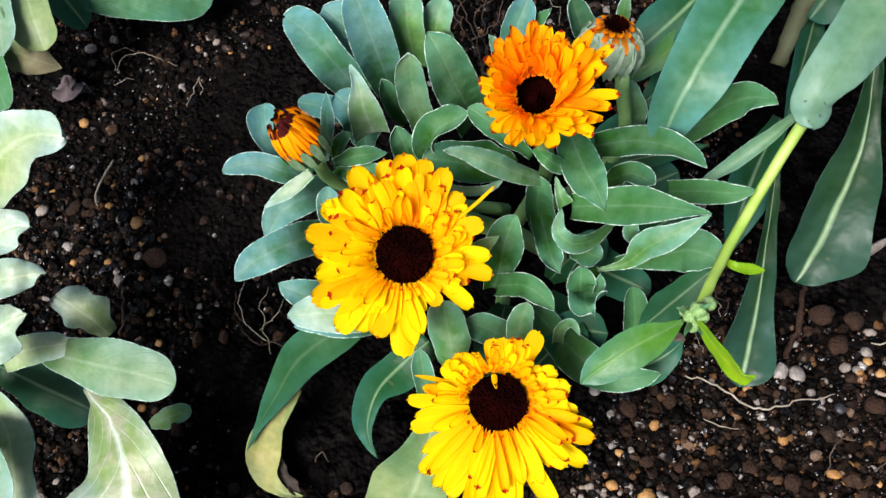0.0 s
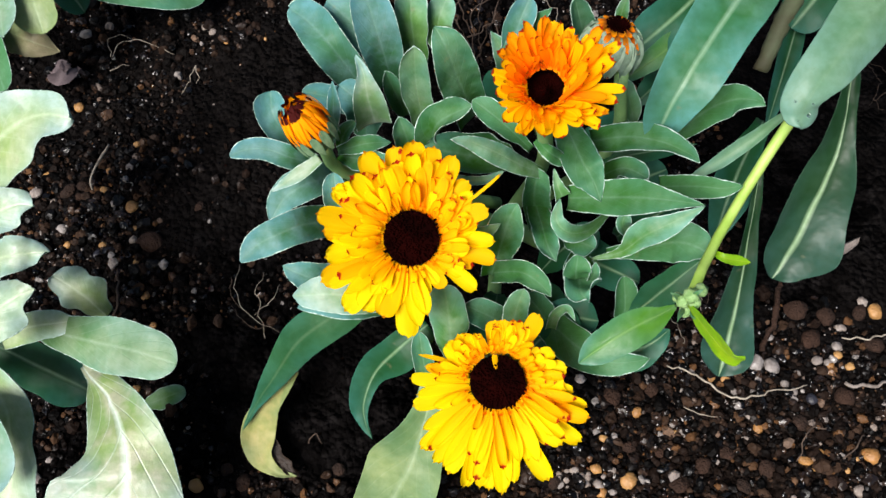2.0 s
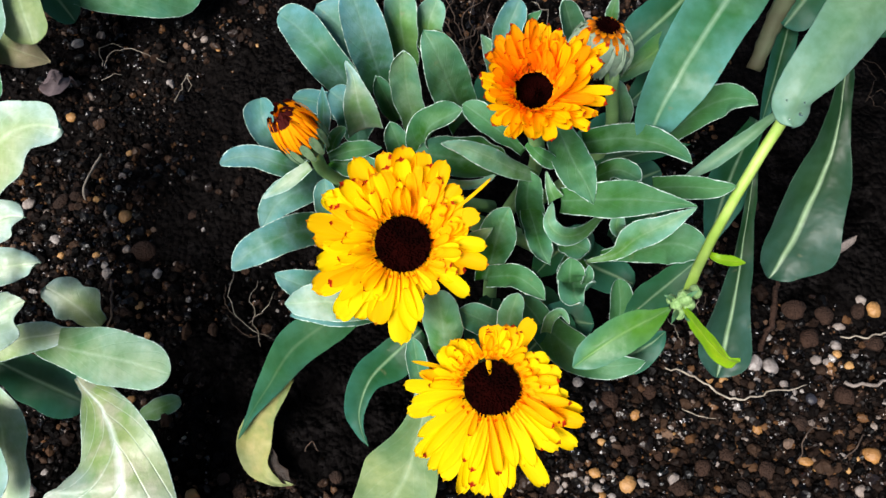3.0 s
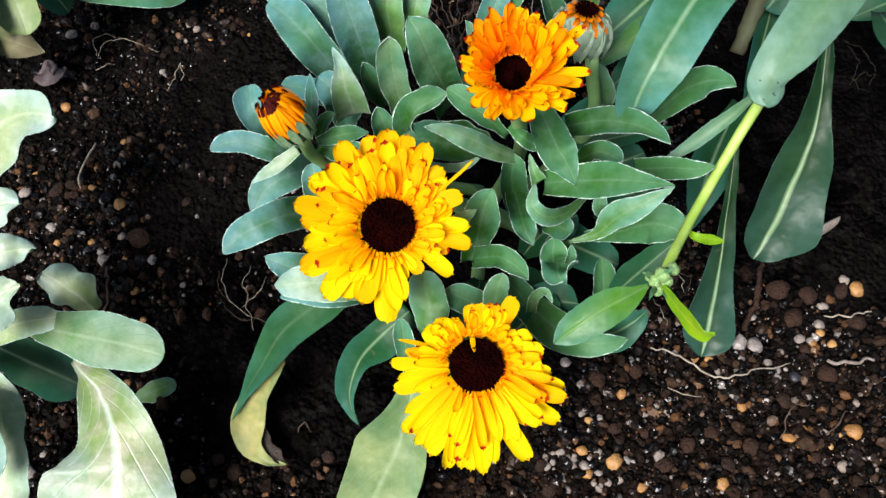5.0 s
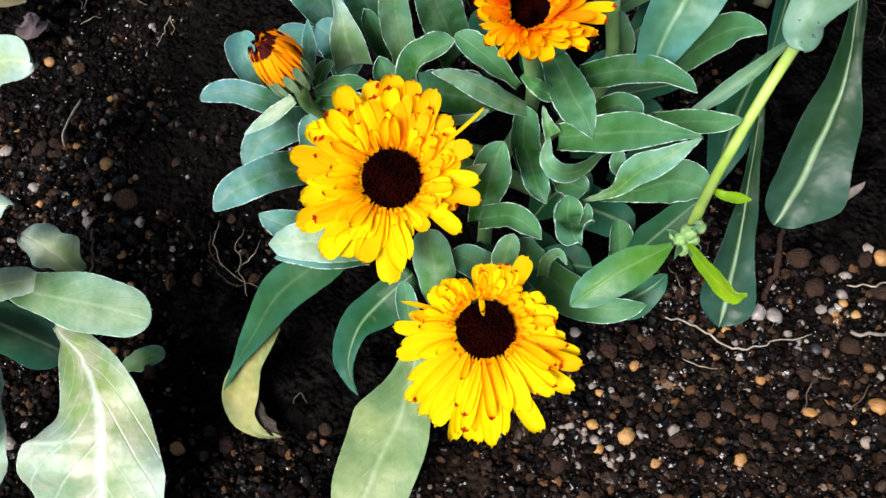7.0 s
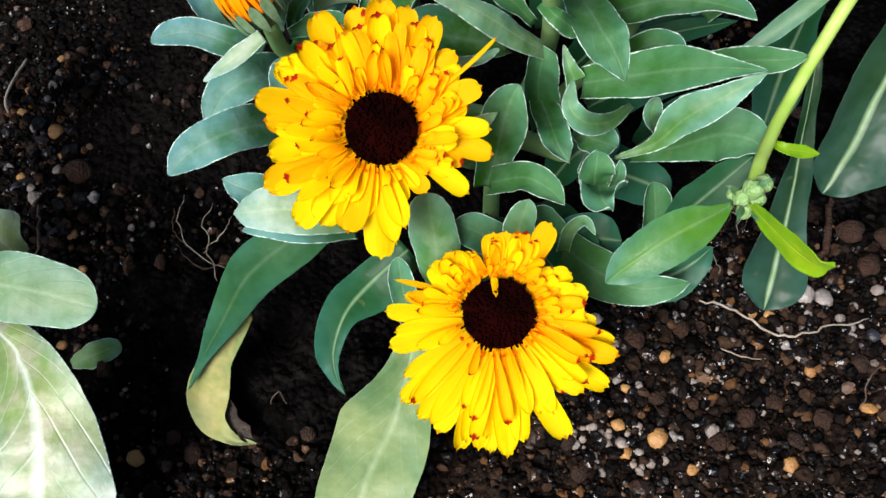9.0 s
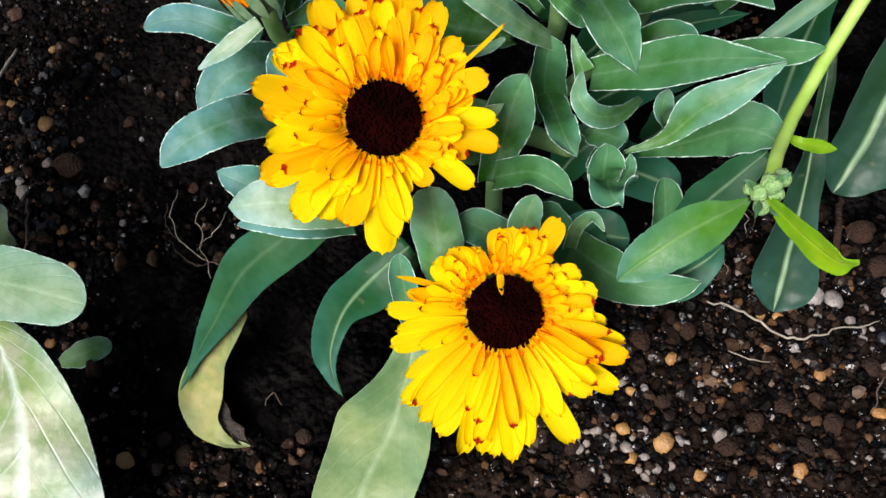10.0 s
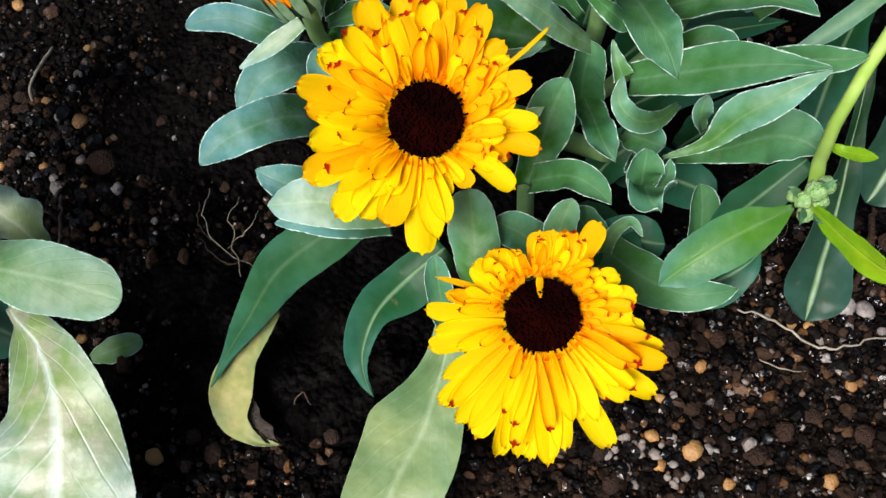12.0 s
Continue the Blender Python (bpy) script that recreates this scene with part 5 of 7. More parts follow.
flower(marigold, (0.0334, -0.0242, 0.1690), (0.0000, -0.3434, 0.9392), 0.0070, -0.0090, [(355, 23.4, 3.3), (25, 24.2, 3.4), (42, 19.1, 3.7), (40, 15.4, 3.7), (60, 16.9, 4.1), (78, 18.6, 4.1), (94, 20.1, 4.1), (110, 18.2, 4.4), (129, 18.7, 4.0), (142, 17.9, 3.7), (167, 17.1, 3.0), (178, 16.3, 3.6), (196, 16.0, 4.3), (224, 17.1, 4.6), (247, 17.3, 4.8), (270, 16.5, 4.6), (289, 17.4, 4.9), (310, 19.5, 4.7), (327, 19.5, 4.3), (342, 21.4, 3.7)],
    [(36, 0.76, 1.04, 0.0042, 26, 14, (PETAL_ORANGE, PETAL_AMBER, 290), 2.0), (36, 0.66, 1.0, 0.0038, 38, 14, (PETAL_ORANGE, PETAL_AMBER, 290), 2.3),
     (34, 0.56, 0.90, 0.0034, 50, 14, (PETAL_ORANGE, PETAL_AMBER, 290), 2.2), (22, 0.50, 0.72, 0.0028, 62, 10, PETAL_ORANGE, 2.0), (12, 0.12, 0.22, 0.0022, 70, 10, PETAL_FLAME, 1.6)],
    "ragged deep orange marigold flower with curling petals", 11, (20, 10), None, [], (PETAL_ORANGE, PETAL_AMBER, 290), lean=(10, 14))
bud(marigold, (0.0608, 0.0123, 0.1440), (0.1407, 0.2613, 0.9549), 0.0104, 0.0165, "half-open orange marigold bud in a grey-green calyx", 4, 24, 1.0, 0.80, PETAL_FLAME, True)
bud(marigold, (-0.0464, -0.0058, 0.1170), (-0.4300, 0.1800, 0.8850), 0.0088, 0.0142, "small orange marigold bud just opening", 9, 0, 1.10, 0.72)


# ---- the leaning plant beside it ----
leaning = plant_root("leaning_plant", (0.2290, 0.1328, 0.0000), "leaning marigold with long smooth leaves and a bowed stalk")
leaf(leaning, [(0.1438, 0.0871, 0.1350), (0.1136, 0.0403, 0.1440), (0.0986, 0.0184, 0.1430), (0.0873, 0.0025, 0.1370), (0.0821, -0.0050, 0.1240), (0.0811, -0.0080, 0.1080)], ((7.8, 7.8), (12.6, 12.6), (11.9, 12.6), (12.2, 10.6), (8.5, 8.5), (5.5, 5.5)), mat=LEAF_SMOOTH, cup=0.12, tip=0.14)
leaf(leaning, [(0.1676, 0.0434, 0.1700), (0.1429, 0.0095, 0.1660), (0.1262, -0.0105, 0.1620), (0.1188, -0.0195, 0.1560), (0.1178, -0.0231, 0.1500), (0.1175, -0.0265, 0.1490)], ((11.2, 11.2), (11.2, 11.9), (9.2, 9.9), (5.2, 8.2), (6.2, 6.2), (2.9, 2.9)), mat=LEAF_UNDER, cup=-0.3, tip=0.05)
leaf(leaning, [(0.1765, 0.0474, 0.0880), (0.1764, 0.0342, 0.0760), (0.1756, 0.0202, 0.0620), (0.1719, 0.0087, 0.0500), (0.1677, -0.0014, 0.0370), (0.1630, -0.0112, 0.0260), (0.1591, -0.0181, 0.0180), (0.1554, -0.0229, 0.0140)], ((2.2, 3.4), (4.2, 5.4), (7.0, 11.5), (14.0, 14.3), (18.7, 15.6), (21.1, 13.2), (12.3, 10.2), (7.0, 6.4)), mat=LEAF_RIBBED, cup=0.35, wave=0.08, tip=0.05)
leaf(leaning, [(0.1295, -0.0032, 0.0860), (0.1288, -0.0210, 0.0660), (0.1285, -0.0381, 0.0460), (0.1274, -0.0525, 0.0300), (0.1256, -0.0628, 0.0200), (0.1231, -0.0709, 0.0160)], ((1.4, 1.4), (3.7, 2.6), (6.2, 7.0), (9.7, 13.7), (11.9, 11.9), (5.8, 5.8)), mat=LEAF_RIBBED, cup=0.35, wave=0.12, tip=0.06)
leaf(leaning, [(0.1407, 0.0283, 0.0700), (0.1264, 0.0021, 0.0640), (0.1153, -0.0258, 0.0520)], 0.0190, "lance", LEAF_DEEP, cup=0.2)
tube("stalk", [(0.2353, 0.1453, 0.1000), (0.1593, 0.0346, 0.1300), (0.1272, -0.0064, 0.1260), (0.1106, -0.0298, 0.1080), (0.0958, -0.0524, 0.1080), (0.0835, -0.0730, 0.1230)], (0.00274, 0.00274, 0.00235, 0.00216, 0.00196, 0.00176,), STALK, leaning, "yellow-green bowed stalk")
leaf(leaning, [(0.1320, 0.0035, 0.1150), (0.1123, -0.0082, 0.1050), (0.0937, -0.0149, 0.0900)], 0.0065, "lance", LEAF_UNDER, cup=0.4)
leaf(leaning, [(0.0774, -0.0779, 0.1240), (0.0719, -0.0811, 0.1250), (0.0662, -0.0838, 0.1250), (0.0578, -0.0882, 0.1240), (0.0507, -0.0921, 0.1210), (0.0452, -0.0957, 0.1190)], ((0.5, 0.5), (3.7, 2.4), (6.1, 5.3), (6.6, 6.0), (5.1, 4.9), (1.6, 1.6)), mat=LEAF_FRESH, cup=0.12, tip=0.1)
leaf(leaning, [(0.0807, -0.0771, 0.1240), (0.0829, -0.0847, 0.1280), (0.0858, -0.0936, 0.1330), (0.0885, -0.0996, 0.1370), (0.0914, -0.1005, 0.1390)], ((0.9, 0.9), (2.6, 2.8), (3.4, 4.0), (3.2, 3.8), (1.4, 1.7)), mat=LEAF_LIME, face=68, cup=0.08)
leaf(leaning, [(0.0977, -0.0488, 0.1040), (0.1011, -0.0529, 0.1060), (0.1067, -0.0537, 0.1050), (0.1115, -0.0540, 0.1040)], ((0.6, 0.6), (1.7, 1.5), (2.0, 2.0), (0.6, 0.6)), mat=LEAF_LIME, cup=0.3)
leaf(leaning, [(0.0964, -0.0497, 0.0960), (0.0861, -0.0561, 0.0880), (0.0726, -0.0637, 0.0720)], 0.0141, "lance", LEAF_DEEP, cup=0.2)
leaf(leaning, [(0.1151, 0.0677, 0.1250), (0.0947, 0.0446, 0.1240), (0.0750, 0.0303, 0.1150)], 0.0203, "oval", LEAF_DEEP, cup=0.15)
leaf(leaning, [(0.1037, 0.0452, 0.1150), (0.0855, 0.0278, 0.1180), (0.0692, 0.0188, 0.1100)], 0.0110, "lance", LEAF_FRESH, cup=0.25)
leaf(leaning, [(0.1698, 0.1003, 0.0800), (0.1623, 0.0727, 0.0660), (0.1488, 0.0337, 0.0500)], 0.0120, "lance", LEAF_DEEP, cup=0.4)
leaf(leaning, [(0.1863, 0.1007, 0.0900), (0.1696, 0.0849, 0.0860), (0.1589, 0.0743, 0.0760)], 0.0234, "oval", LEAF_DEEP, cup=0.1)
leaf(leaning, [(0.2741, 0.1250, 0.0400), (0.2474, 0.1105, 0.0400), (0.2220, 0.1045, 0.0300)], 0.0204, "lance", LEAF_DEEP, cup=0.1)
# Three leaves added beyond the view's edge to shade the soil below.
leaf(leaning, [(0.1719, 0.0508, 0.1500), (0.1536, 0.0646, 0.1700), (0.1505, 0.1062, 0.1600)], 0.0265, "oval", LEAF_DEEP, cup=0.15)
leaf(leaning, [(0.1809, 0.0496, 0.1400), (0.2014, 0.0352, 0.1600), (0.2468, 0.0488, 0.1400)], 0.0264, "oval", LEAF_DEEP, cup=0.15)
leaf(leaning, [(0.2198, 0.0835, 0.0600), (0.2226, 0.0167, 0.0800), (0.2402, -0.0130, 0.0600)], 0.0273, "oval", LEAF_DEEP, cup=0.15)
tube("stub", [(0.1611, 0.0879, 0.0900), (0.1561, 0.0784, 0.0750), (0.1483, 0.0626, 0.0600)], (0.00431, 0.00408, 0.00340,), STUB, leaning, "cut brown stem stub", rough=0.25)
tube("stem", [(0.2322, 0.1327, 0.0000), (0.1875, 0.0738, 0.0800), (0.1659, 0.0444, 0.1200)], (0.00420, 0.00420, 0.00373,), STALK, leaning, "")
budlet(leaning, (0.0789, -0.0773, 0.1260), 0.0022, 0)
budlet(leaning, (0.0808, -0.0764, 0.1290), 0.0025, 1)
budlet(leaning, (0.0856, -0.0728, 0.1250), 0.0022, 2)
budlet(leaning, (0.0803, -0.0793, 0.1230), 0.0020, 3)
budlet(leaning, (0.0785, -0.0746, 0.1230), 0.0017, 4)
budlet(leaning, (0.0829, -0.0777, 0.1260), 0.0020, 5)
leaf(leaning, [(0.0816, -0.0765, 0.1260), (0.0817, -0.0770, 0.1320), (0.0838, -0.0763, 0.1340)], 0.0020, "lance", LEAF_FRESH, cup=0.3)
leaf(leaning, [(0.0800, -0.0787, 0.1240), (0.0768, -0.0827, 0.1290), (0.0755, -0.0853, 0.1300)], 0.0020, "lance", LEAF_FRESH, cup=0.3)
leaf(leaning, [(0.0790, -0.0761, 0.1250), (0.0755, -0.0765, 0.1300), (0.0742, -0.0758, 0.1300)], 0.0020, "lance", LEAF_FRESH, cup=0.3)
leaf(leaning, [(0.0827, -0.0785, 0.1220), (0.0819, -0.0824, 0.1260), (0.0832, -0.0839, 0.1260)], 0.0020, "lance", LEAF_FRESH, cup=0.3)


# ---- the plants at the edge of the bed ----
rosette = plant_root("marigold_plant", (-0.2325, -0.0347, 0.0000), "young marigold rosette with broad pale grey-green leaves")
leaf(rosette, [(-0.2126, 0.0008, 0.0650), (-0.1798, 0.0142, 0.0880), (-0.1615, 0.0168, 0.0960), (-0.1482, 0.0133, 0.0980)], ((14.7, 14.7), (14.9, 19.6), (10.5, 11.5), (8.6, 8.6)), mat=LEAF_LIGHT, cup=0.15, tip=0.12)
leaf(rosette, [(-0.2059, -0.0184, 0.0650), (-0.1833, -0.0159, 0.0740), (-0.1745, -0.0139, 0.0760), (-0.1678, -0.0145, 0.0760)], ((10.7, 10.7), (10.3, 9.8), (7.0, 6.5), (2.3, 2.3)), mat=LEAF_LIGHT, cup=0.1, wave=0.2)
leaf(rosette, [(-0.2009, -0.0387, 0.0650), (-0.1728, -0.0383, 0.0780), (-0.1629, -0.0369, 0.0780), (-0.1563, -0.0363, 0.0780)], ((9.3, 9.3), (8.1, 7.6), (5.8, 4.5), (1.4, 1.4)), mat=LEAF_LIGHT, cup=0.1, wave=0.3)
leaf(rosette, [(-0.1861, -0.0732, 0.0800), (-0.1622, -0.0690, 0.0960), (-0.1518, -0.0645, 0.1010), (-0.1461, -0.0615, 0.1010)], ((12.8, 12.8), (12.3, 11.3), (6.9, 5.7), (2.8, 2.8)), mat=LEAF_LIGHT, cup=-0.1, wave=0.25)
leaf(rosette, [(-0.1857, -0.0605, 0.0480), (-0.1675, -0.0598, 0.0560), (-0.1568, -0.0597, 0.0590), (-0.1496, -0.0586, 0.0590)], ((7.1, 7.1), (6.3, 6.5), (5.5, 5.5), (2.3, 2.3)), mat=LEAF_LIGHT, cup=-0.1)
leaf(rosette, [(-0.1731, -0.0554, 0.0460), (-0.1517, -0.0648, 0.0580), (-0.1331, -0.0701, 0.0620), (-0.1194, -0.0732, 0.0610), (-0.1055, -0.0772, 0.0590)], ((5.3, 6.0), (8.7, 8.3), (11.7, 11.7), (10.8, 10.8), (8.1, 8.1)), mat=LEAF_MILD, cup=-0.1, tip=0.12)
leaf(rosette, [(-0.1539, -0.0431, 0.0220), (-0.1617, -0.0365, 0.0300), (-0.1755, -0.0287, 0.0360)], 0.0205, "oval", LEAF_LIGHT, cup=-0.35, wave=0.22)
# Deep green here stands in for the shade on this low leaf.
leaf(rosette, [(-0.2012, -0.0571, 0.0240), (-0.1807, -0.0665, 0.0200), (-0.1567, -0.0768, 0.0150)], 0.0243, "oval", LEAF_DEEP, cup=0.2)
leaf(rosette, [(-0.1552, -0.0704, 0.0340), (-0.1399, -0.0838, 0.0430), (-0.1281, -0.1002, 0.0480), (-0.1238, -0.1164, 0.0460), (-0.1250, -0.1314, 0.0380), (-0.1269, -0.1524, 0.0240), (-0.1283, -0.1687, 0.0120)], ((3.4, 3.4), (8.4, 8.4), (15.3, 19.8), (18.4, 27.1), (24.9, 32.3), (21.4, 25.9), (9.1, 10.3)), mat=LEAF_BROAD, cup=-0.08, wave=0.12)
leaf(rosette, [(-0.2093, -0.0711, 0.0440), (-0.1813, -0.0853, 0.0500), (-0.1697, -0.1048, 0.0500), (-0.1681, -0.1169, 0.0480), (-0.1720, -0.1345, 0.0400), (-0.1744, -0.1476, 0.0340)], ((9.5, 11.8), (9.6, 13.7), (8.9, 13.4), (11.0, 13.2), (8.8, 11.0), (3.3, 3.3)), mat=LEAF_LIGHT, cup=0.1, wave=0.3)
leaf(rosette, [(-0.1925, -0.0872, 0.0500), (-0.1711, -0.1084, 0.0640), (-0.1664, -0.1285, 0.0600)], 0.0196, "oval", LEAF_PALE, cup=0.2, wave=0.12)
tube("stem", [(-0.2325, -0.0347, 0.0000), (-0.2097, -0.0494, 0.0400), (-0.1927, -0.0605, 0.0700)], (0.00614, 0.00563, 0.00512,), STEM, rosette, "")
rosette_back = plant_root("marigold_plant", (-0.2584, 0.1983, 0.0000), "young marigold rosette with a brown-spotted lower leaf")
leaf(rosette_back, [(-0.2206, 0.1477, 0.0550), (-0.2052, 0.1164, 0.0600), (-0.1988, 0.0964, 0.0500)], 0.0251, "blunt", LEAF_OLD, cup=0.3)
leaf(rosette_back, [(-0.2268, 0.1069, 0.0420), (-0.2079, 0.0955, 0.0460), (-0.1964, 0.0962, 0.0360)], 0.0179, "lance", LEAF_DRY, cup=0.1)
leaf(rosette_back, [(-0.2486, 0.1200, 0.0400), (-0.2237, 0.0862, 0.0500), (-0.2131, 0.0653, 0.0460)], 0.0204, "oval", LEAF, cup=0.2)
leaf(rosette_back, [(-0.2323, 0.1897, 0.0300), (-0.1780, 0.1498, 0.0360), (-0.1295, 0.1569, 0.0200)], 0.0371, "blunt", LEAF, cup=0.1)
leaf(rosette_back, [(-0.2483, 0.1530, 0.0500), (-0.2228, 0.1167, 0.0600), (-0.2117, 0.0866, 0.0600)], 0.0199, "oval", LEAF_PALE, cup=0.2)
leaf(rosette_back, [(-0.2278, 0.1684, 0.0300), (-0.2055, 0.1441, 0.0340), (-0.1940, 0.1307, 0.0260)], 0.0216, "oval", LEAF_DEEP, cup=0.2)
tube("stem", [(-0.2584, 0.1983, 0.0000), (-0.2383, 0.1728, 0.0300), (-0.2250, 0.1567, 0.0500)], (0.00579, 0.00527, 0.00474,), STEM, rosette_back, "")


# ---- stones, roots and litter on the soil ----
pebble((0.1547, -0.0608), 0.00383, PEBBLE_WHITE, "pale grey pumice pebble on dark soil", 1, stretch=1.3)
pebble((0.1760, -0.0583), 0.00234, PEBBLE_WHITE, "pale grey pumice pebble on dark soil", 2, stretch=1.15)
pebble((0.1864, -0.0520), 0.00258, PEBBLE_WHITE, "pale grey pumice pebble on dark soil", 3, stretch=1.15)
pebble((0.1911, -0.0420), 0.00239, PEBBLE_WHITE, "pale grey pumice pebble on dark soil", 4, stretch=1.15)
pebble((0.2033, -0.0290), 0.00242, PEBBLE_WHITE, "pale grey pumice pebble on dark soil", 5, stretch=1.15)
pebble((0.1588, -0.0697), 0.00189, PEBBLE_WHITE, "pale grey pumice pebble on dark soil", 6, stretch=1.15)
pebble((0.1470, -0.0675), 0.00169, PEBBLE_WHITE, "pale grey pumice pebble on dark soil", 7, stretch=1.15)
pebble((-0.1374, 0.1428), 0.00209, PEBBLE_WHITE, "pale grey pumice pebble on dark soil", 8, stretch=1.15)
pebble((-0.1323, 0.1382), 0.00209, PEBBLE_WHITE, "pale grey pumice pebble on dark soil", 9, stretch=1.15)
pebble((-0.1931, 0.0109), 0.00255, PEBBLE_WHITE, "pale grey pumice pebble on dark soil", 10, stretch=1.15)
pebble((-0.2038, 0.0095), 0.00139, PEBBLE_WHITE, "pale grey pumice pebble on dark soil", 11, stretch=1.15)
pebble((-0.2114, 0.0324), 0.00284, PEBBLE_WHITE, "pale grey pumice pebble on dark soil", 12, stretch=1.3)
pebble((-0.2023, 0.0283), 0.00166, PEBBLE_WHITE, "pale grey pumice pebble on dark soil", 13, stretch=1.15)
pebble((-0.1562, 0.0051), 0.00207, PEBBLE_WHITE, "pale grey pumice pebble on dark soil", 14, stretch=1.15)
pebble((-0.1470, 0.1210), 0.00077, PEBBLE_WHITE, "pale grey pumice pebble on dark soil", 15, stretch=1.15)
pebble((-0.1256, 0.0878), 0.00075, PEBBLE_WHITE, "pale grey pumice pebble on dark soil", 16, stretch=1.15)
pebble((0.0639, -0.0675), 0.00233, PEBBLE_WHITE, "pale grey pumice pebble on dark soil", 17, stretch=1.15)
pebble((-0.1369, 0.0667), 0.00074, PEBBLE_WHITE, "pale grey pumice pebble on dark soil", 18, stretch=1.15)
pebble((-0.1514, 0.0511), 0.00073, PEBBLE_WHITE, "pale grey pumice pebble on dark soil", 19, stretch=1.15)
pebble((-0.1392, 0.0431), 0.00072, PEBBLE_WHITE, "pale grey pumice pebble on dark soil", 20, stretch=1.15)
pebble((-0.1776, -0.1040), 0.00185, PEBBLE_WHITE, "pale grey pumice pebble on dark soil", 21, stretch=1.15)
pebble((0.0586, -0.1091), 0.00162, PEBBLE_WHITE, "pale grey pumice pebble on dark soil", 22, stretch=1.15)
pebble((0.0687, -0.1150), 0.00242, PEBBLE_WHITE, "pale grey pumice pebble on dark soil", 23, stretch=1.15)
pebble((0.0639, -0.1123), 0.00161, PEBBLE_WHITE, "pale grey pumice pebble on dark soil", 24, stretch=1.15)
pebble((0.0754, -0.1092), 0.00183, PEBBLE_WHITE, "pale grey pumice pebble on dark soil", 25, stretch=1.15)
pebble((0.1829, -0.1181), 0.00260, PEBBLE_WHITE, "pale grey pumice pebble on dark soil", 26, stretch=1.15)
pebble((0.1446, -0.0731), 0.00169, PEBBLE_WHITE, "pale grey pumice pebble on dark soil", 27, stretch=1.15)
pebble((0.1627, -0.0732), 0.00211, PEBBLE_WHITE, "pale grey pumice pebble on dark soil", 28, stretch=1.15)
pebble((0.1402, -0.0849), 0.00187, PEBBLE_WHITE, "pale grey pumice pebble on dark soil", 29, stretch=1.15)
pebble((0.1808, -0.0598), 0.00214, PEBBLE_WHITE, "pale grey pumice pebble on dark soil", 30, stretch=1.15)
pebble((-0.1822, -0.1118), 0.00306, PEBBLE_WHITE, "pale grey pumice pebble on dark soil", 31, stretch=1.2)
pebble((0.0667, -0.0911), 0.00124, PEBBLE_WHITE, "pale grey pumice pebble on dark soil", 32, stretch=1.15)
pebble((0.1039, -0.0892), 0.00124, PEBBLE_WHITE, "pale grey pumice pebble on dark soil", 33, stretch=1.15)
pebble((0.1670, -0.0638), 0.00170, PEBBLE_WHITE, "pale grey pumice pebble on dark soil", 34, stretch=1.15)
pebble((0.1951, -0.0902), 0.00165, PEBBLE_WHITE, "pale grey pumice pebble on dark soil", 35, stretch=1.15)
pebble((-0.1979, 0.0846), 0.00272, PEBBLE_TAN, "small tan clay pebble on dark soil", 36, stretch=1.15)
pebble((-0.1635, 0.0618), 0.00185, PEBBLE_TAN, "small tan clay pebble on dark soil", 37, stretch=1.15)
pebble((-0.1760, 0.0464), 0.00183, PEBBLE_TAN, "small tan clay pebble on dark soil", 38, stretch=1.15)
pebble((-0.2075, 0.0424), 0.00261, PEBBLE_TAN, "small tan clay pebble on dark soil", 39, stretch=1.15)
pebble((-0.1759, 0.0335), 0.00233, PEBBLE_TAN, "small tan clay pebble on dark soil", 40, stretch=1.15)
pebble((-0.1596, 0.0234), 0.00333, PEBBLE_TAN, "small tan clay pebble on dark soil", 41, stretch=1.15)
pebble((-0.1570, 0.0121), 0.00127, PEBBLE_TAN, "small tan clay pebble on dark soil", 42, stretch=1.15)
pebble((-0.1431, -0.0715), 0.00185, PEBBLE_TAN, "small tan clay pebble on dark soil", 43, stretch=1.15)
pebble((0.1855, -0.0564), 0.00209, PEBBLE_TAN, "small tan clay pebble on dark soil", 44, stretch=1.15)
pebble((0.1889, -0.0625), 0.00207, PEBBLE_TAN, "small tan clay pebble on dark soil", 45, stretch=1.15)
pebble((0.1814, -0.0613), 0.00185, PEBBLE_TAN, "small tan clay pebble on dark soil", 46, stretch=1.15)
pebble((0.1314, -0.0679), 0.00207, PEBBLE_TAN, "small tan clay pebble on dark soil", 47, stretch=1.15)
pebble((0.1750, -0.0477), 0.00450, PEBBLE_BROWN, "rough brown clod of soil", 48, stretch=1.15)
pebble((-0.1653, -0.0306), 0.00194, PEBBLE_TAN, "small tan clay pebble on dark soil", 49, stretch=1.15)
pebble((-0.1461, -0.0250), 0.00220, PEBBLE_TAN, "small tan clay pebble on dark soil", 50, stretch=1.15)
pebble((-0.1397, -0.0402), 0.00167, PEBBLE_TAN, "small tan clay pebble on dark soil", 51, stretch=1.15)
pebble((-0.1530, -0.0068), 0.00149, PEBBLE_TAN, "small tan clay pebble on dark soil", 52, stretch=1.15)
pebble((-0.1716, 0.0028), 0.00200, PEBBLE_TAN, "small tan clay pebble on dark soil", 53, stretch=1.15)
pebble((-0.1892, 0.0024), 0.00176, PEBBLE_TAN, "small tan clay pebble on dark soil", 54, stretch=1.15)
pebble((0.0886, -0.0832), 0.00227, PEBBLE_TAN, "small tan clay pebble on dark soil", 55, stretch=1.15)
pebble((0.0722, -0.0952), 0.00179, PEBBLE_TAN, "small tan clay pebble on dark soil", 56, stretch=1.15)
pebble((0.0679, -0.1084), 0.00243, PEBBLE_TAN, "small tan clay pebble on dark soil", 57, stretch=1.15)
pebble((0.0819, -0.1136), 0.00351, PEBBLE_TAN, "small tan clay pebble on dark soil", 58, stretch=1.15)
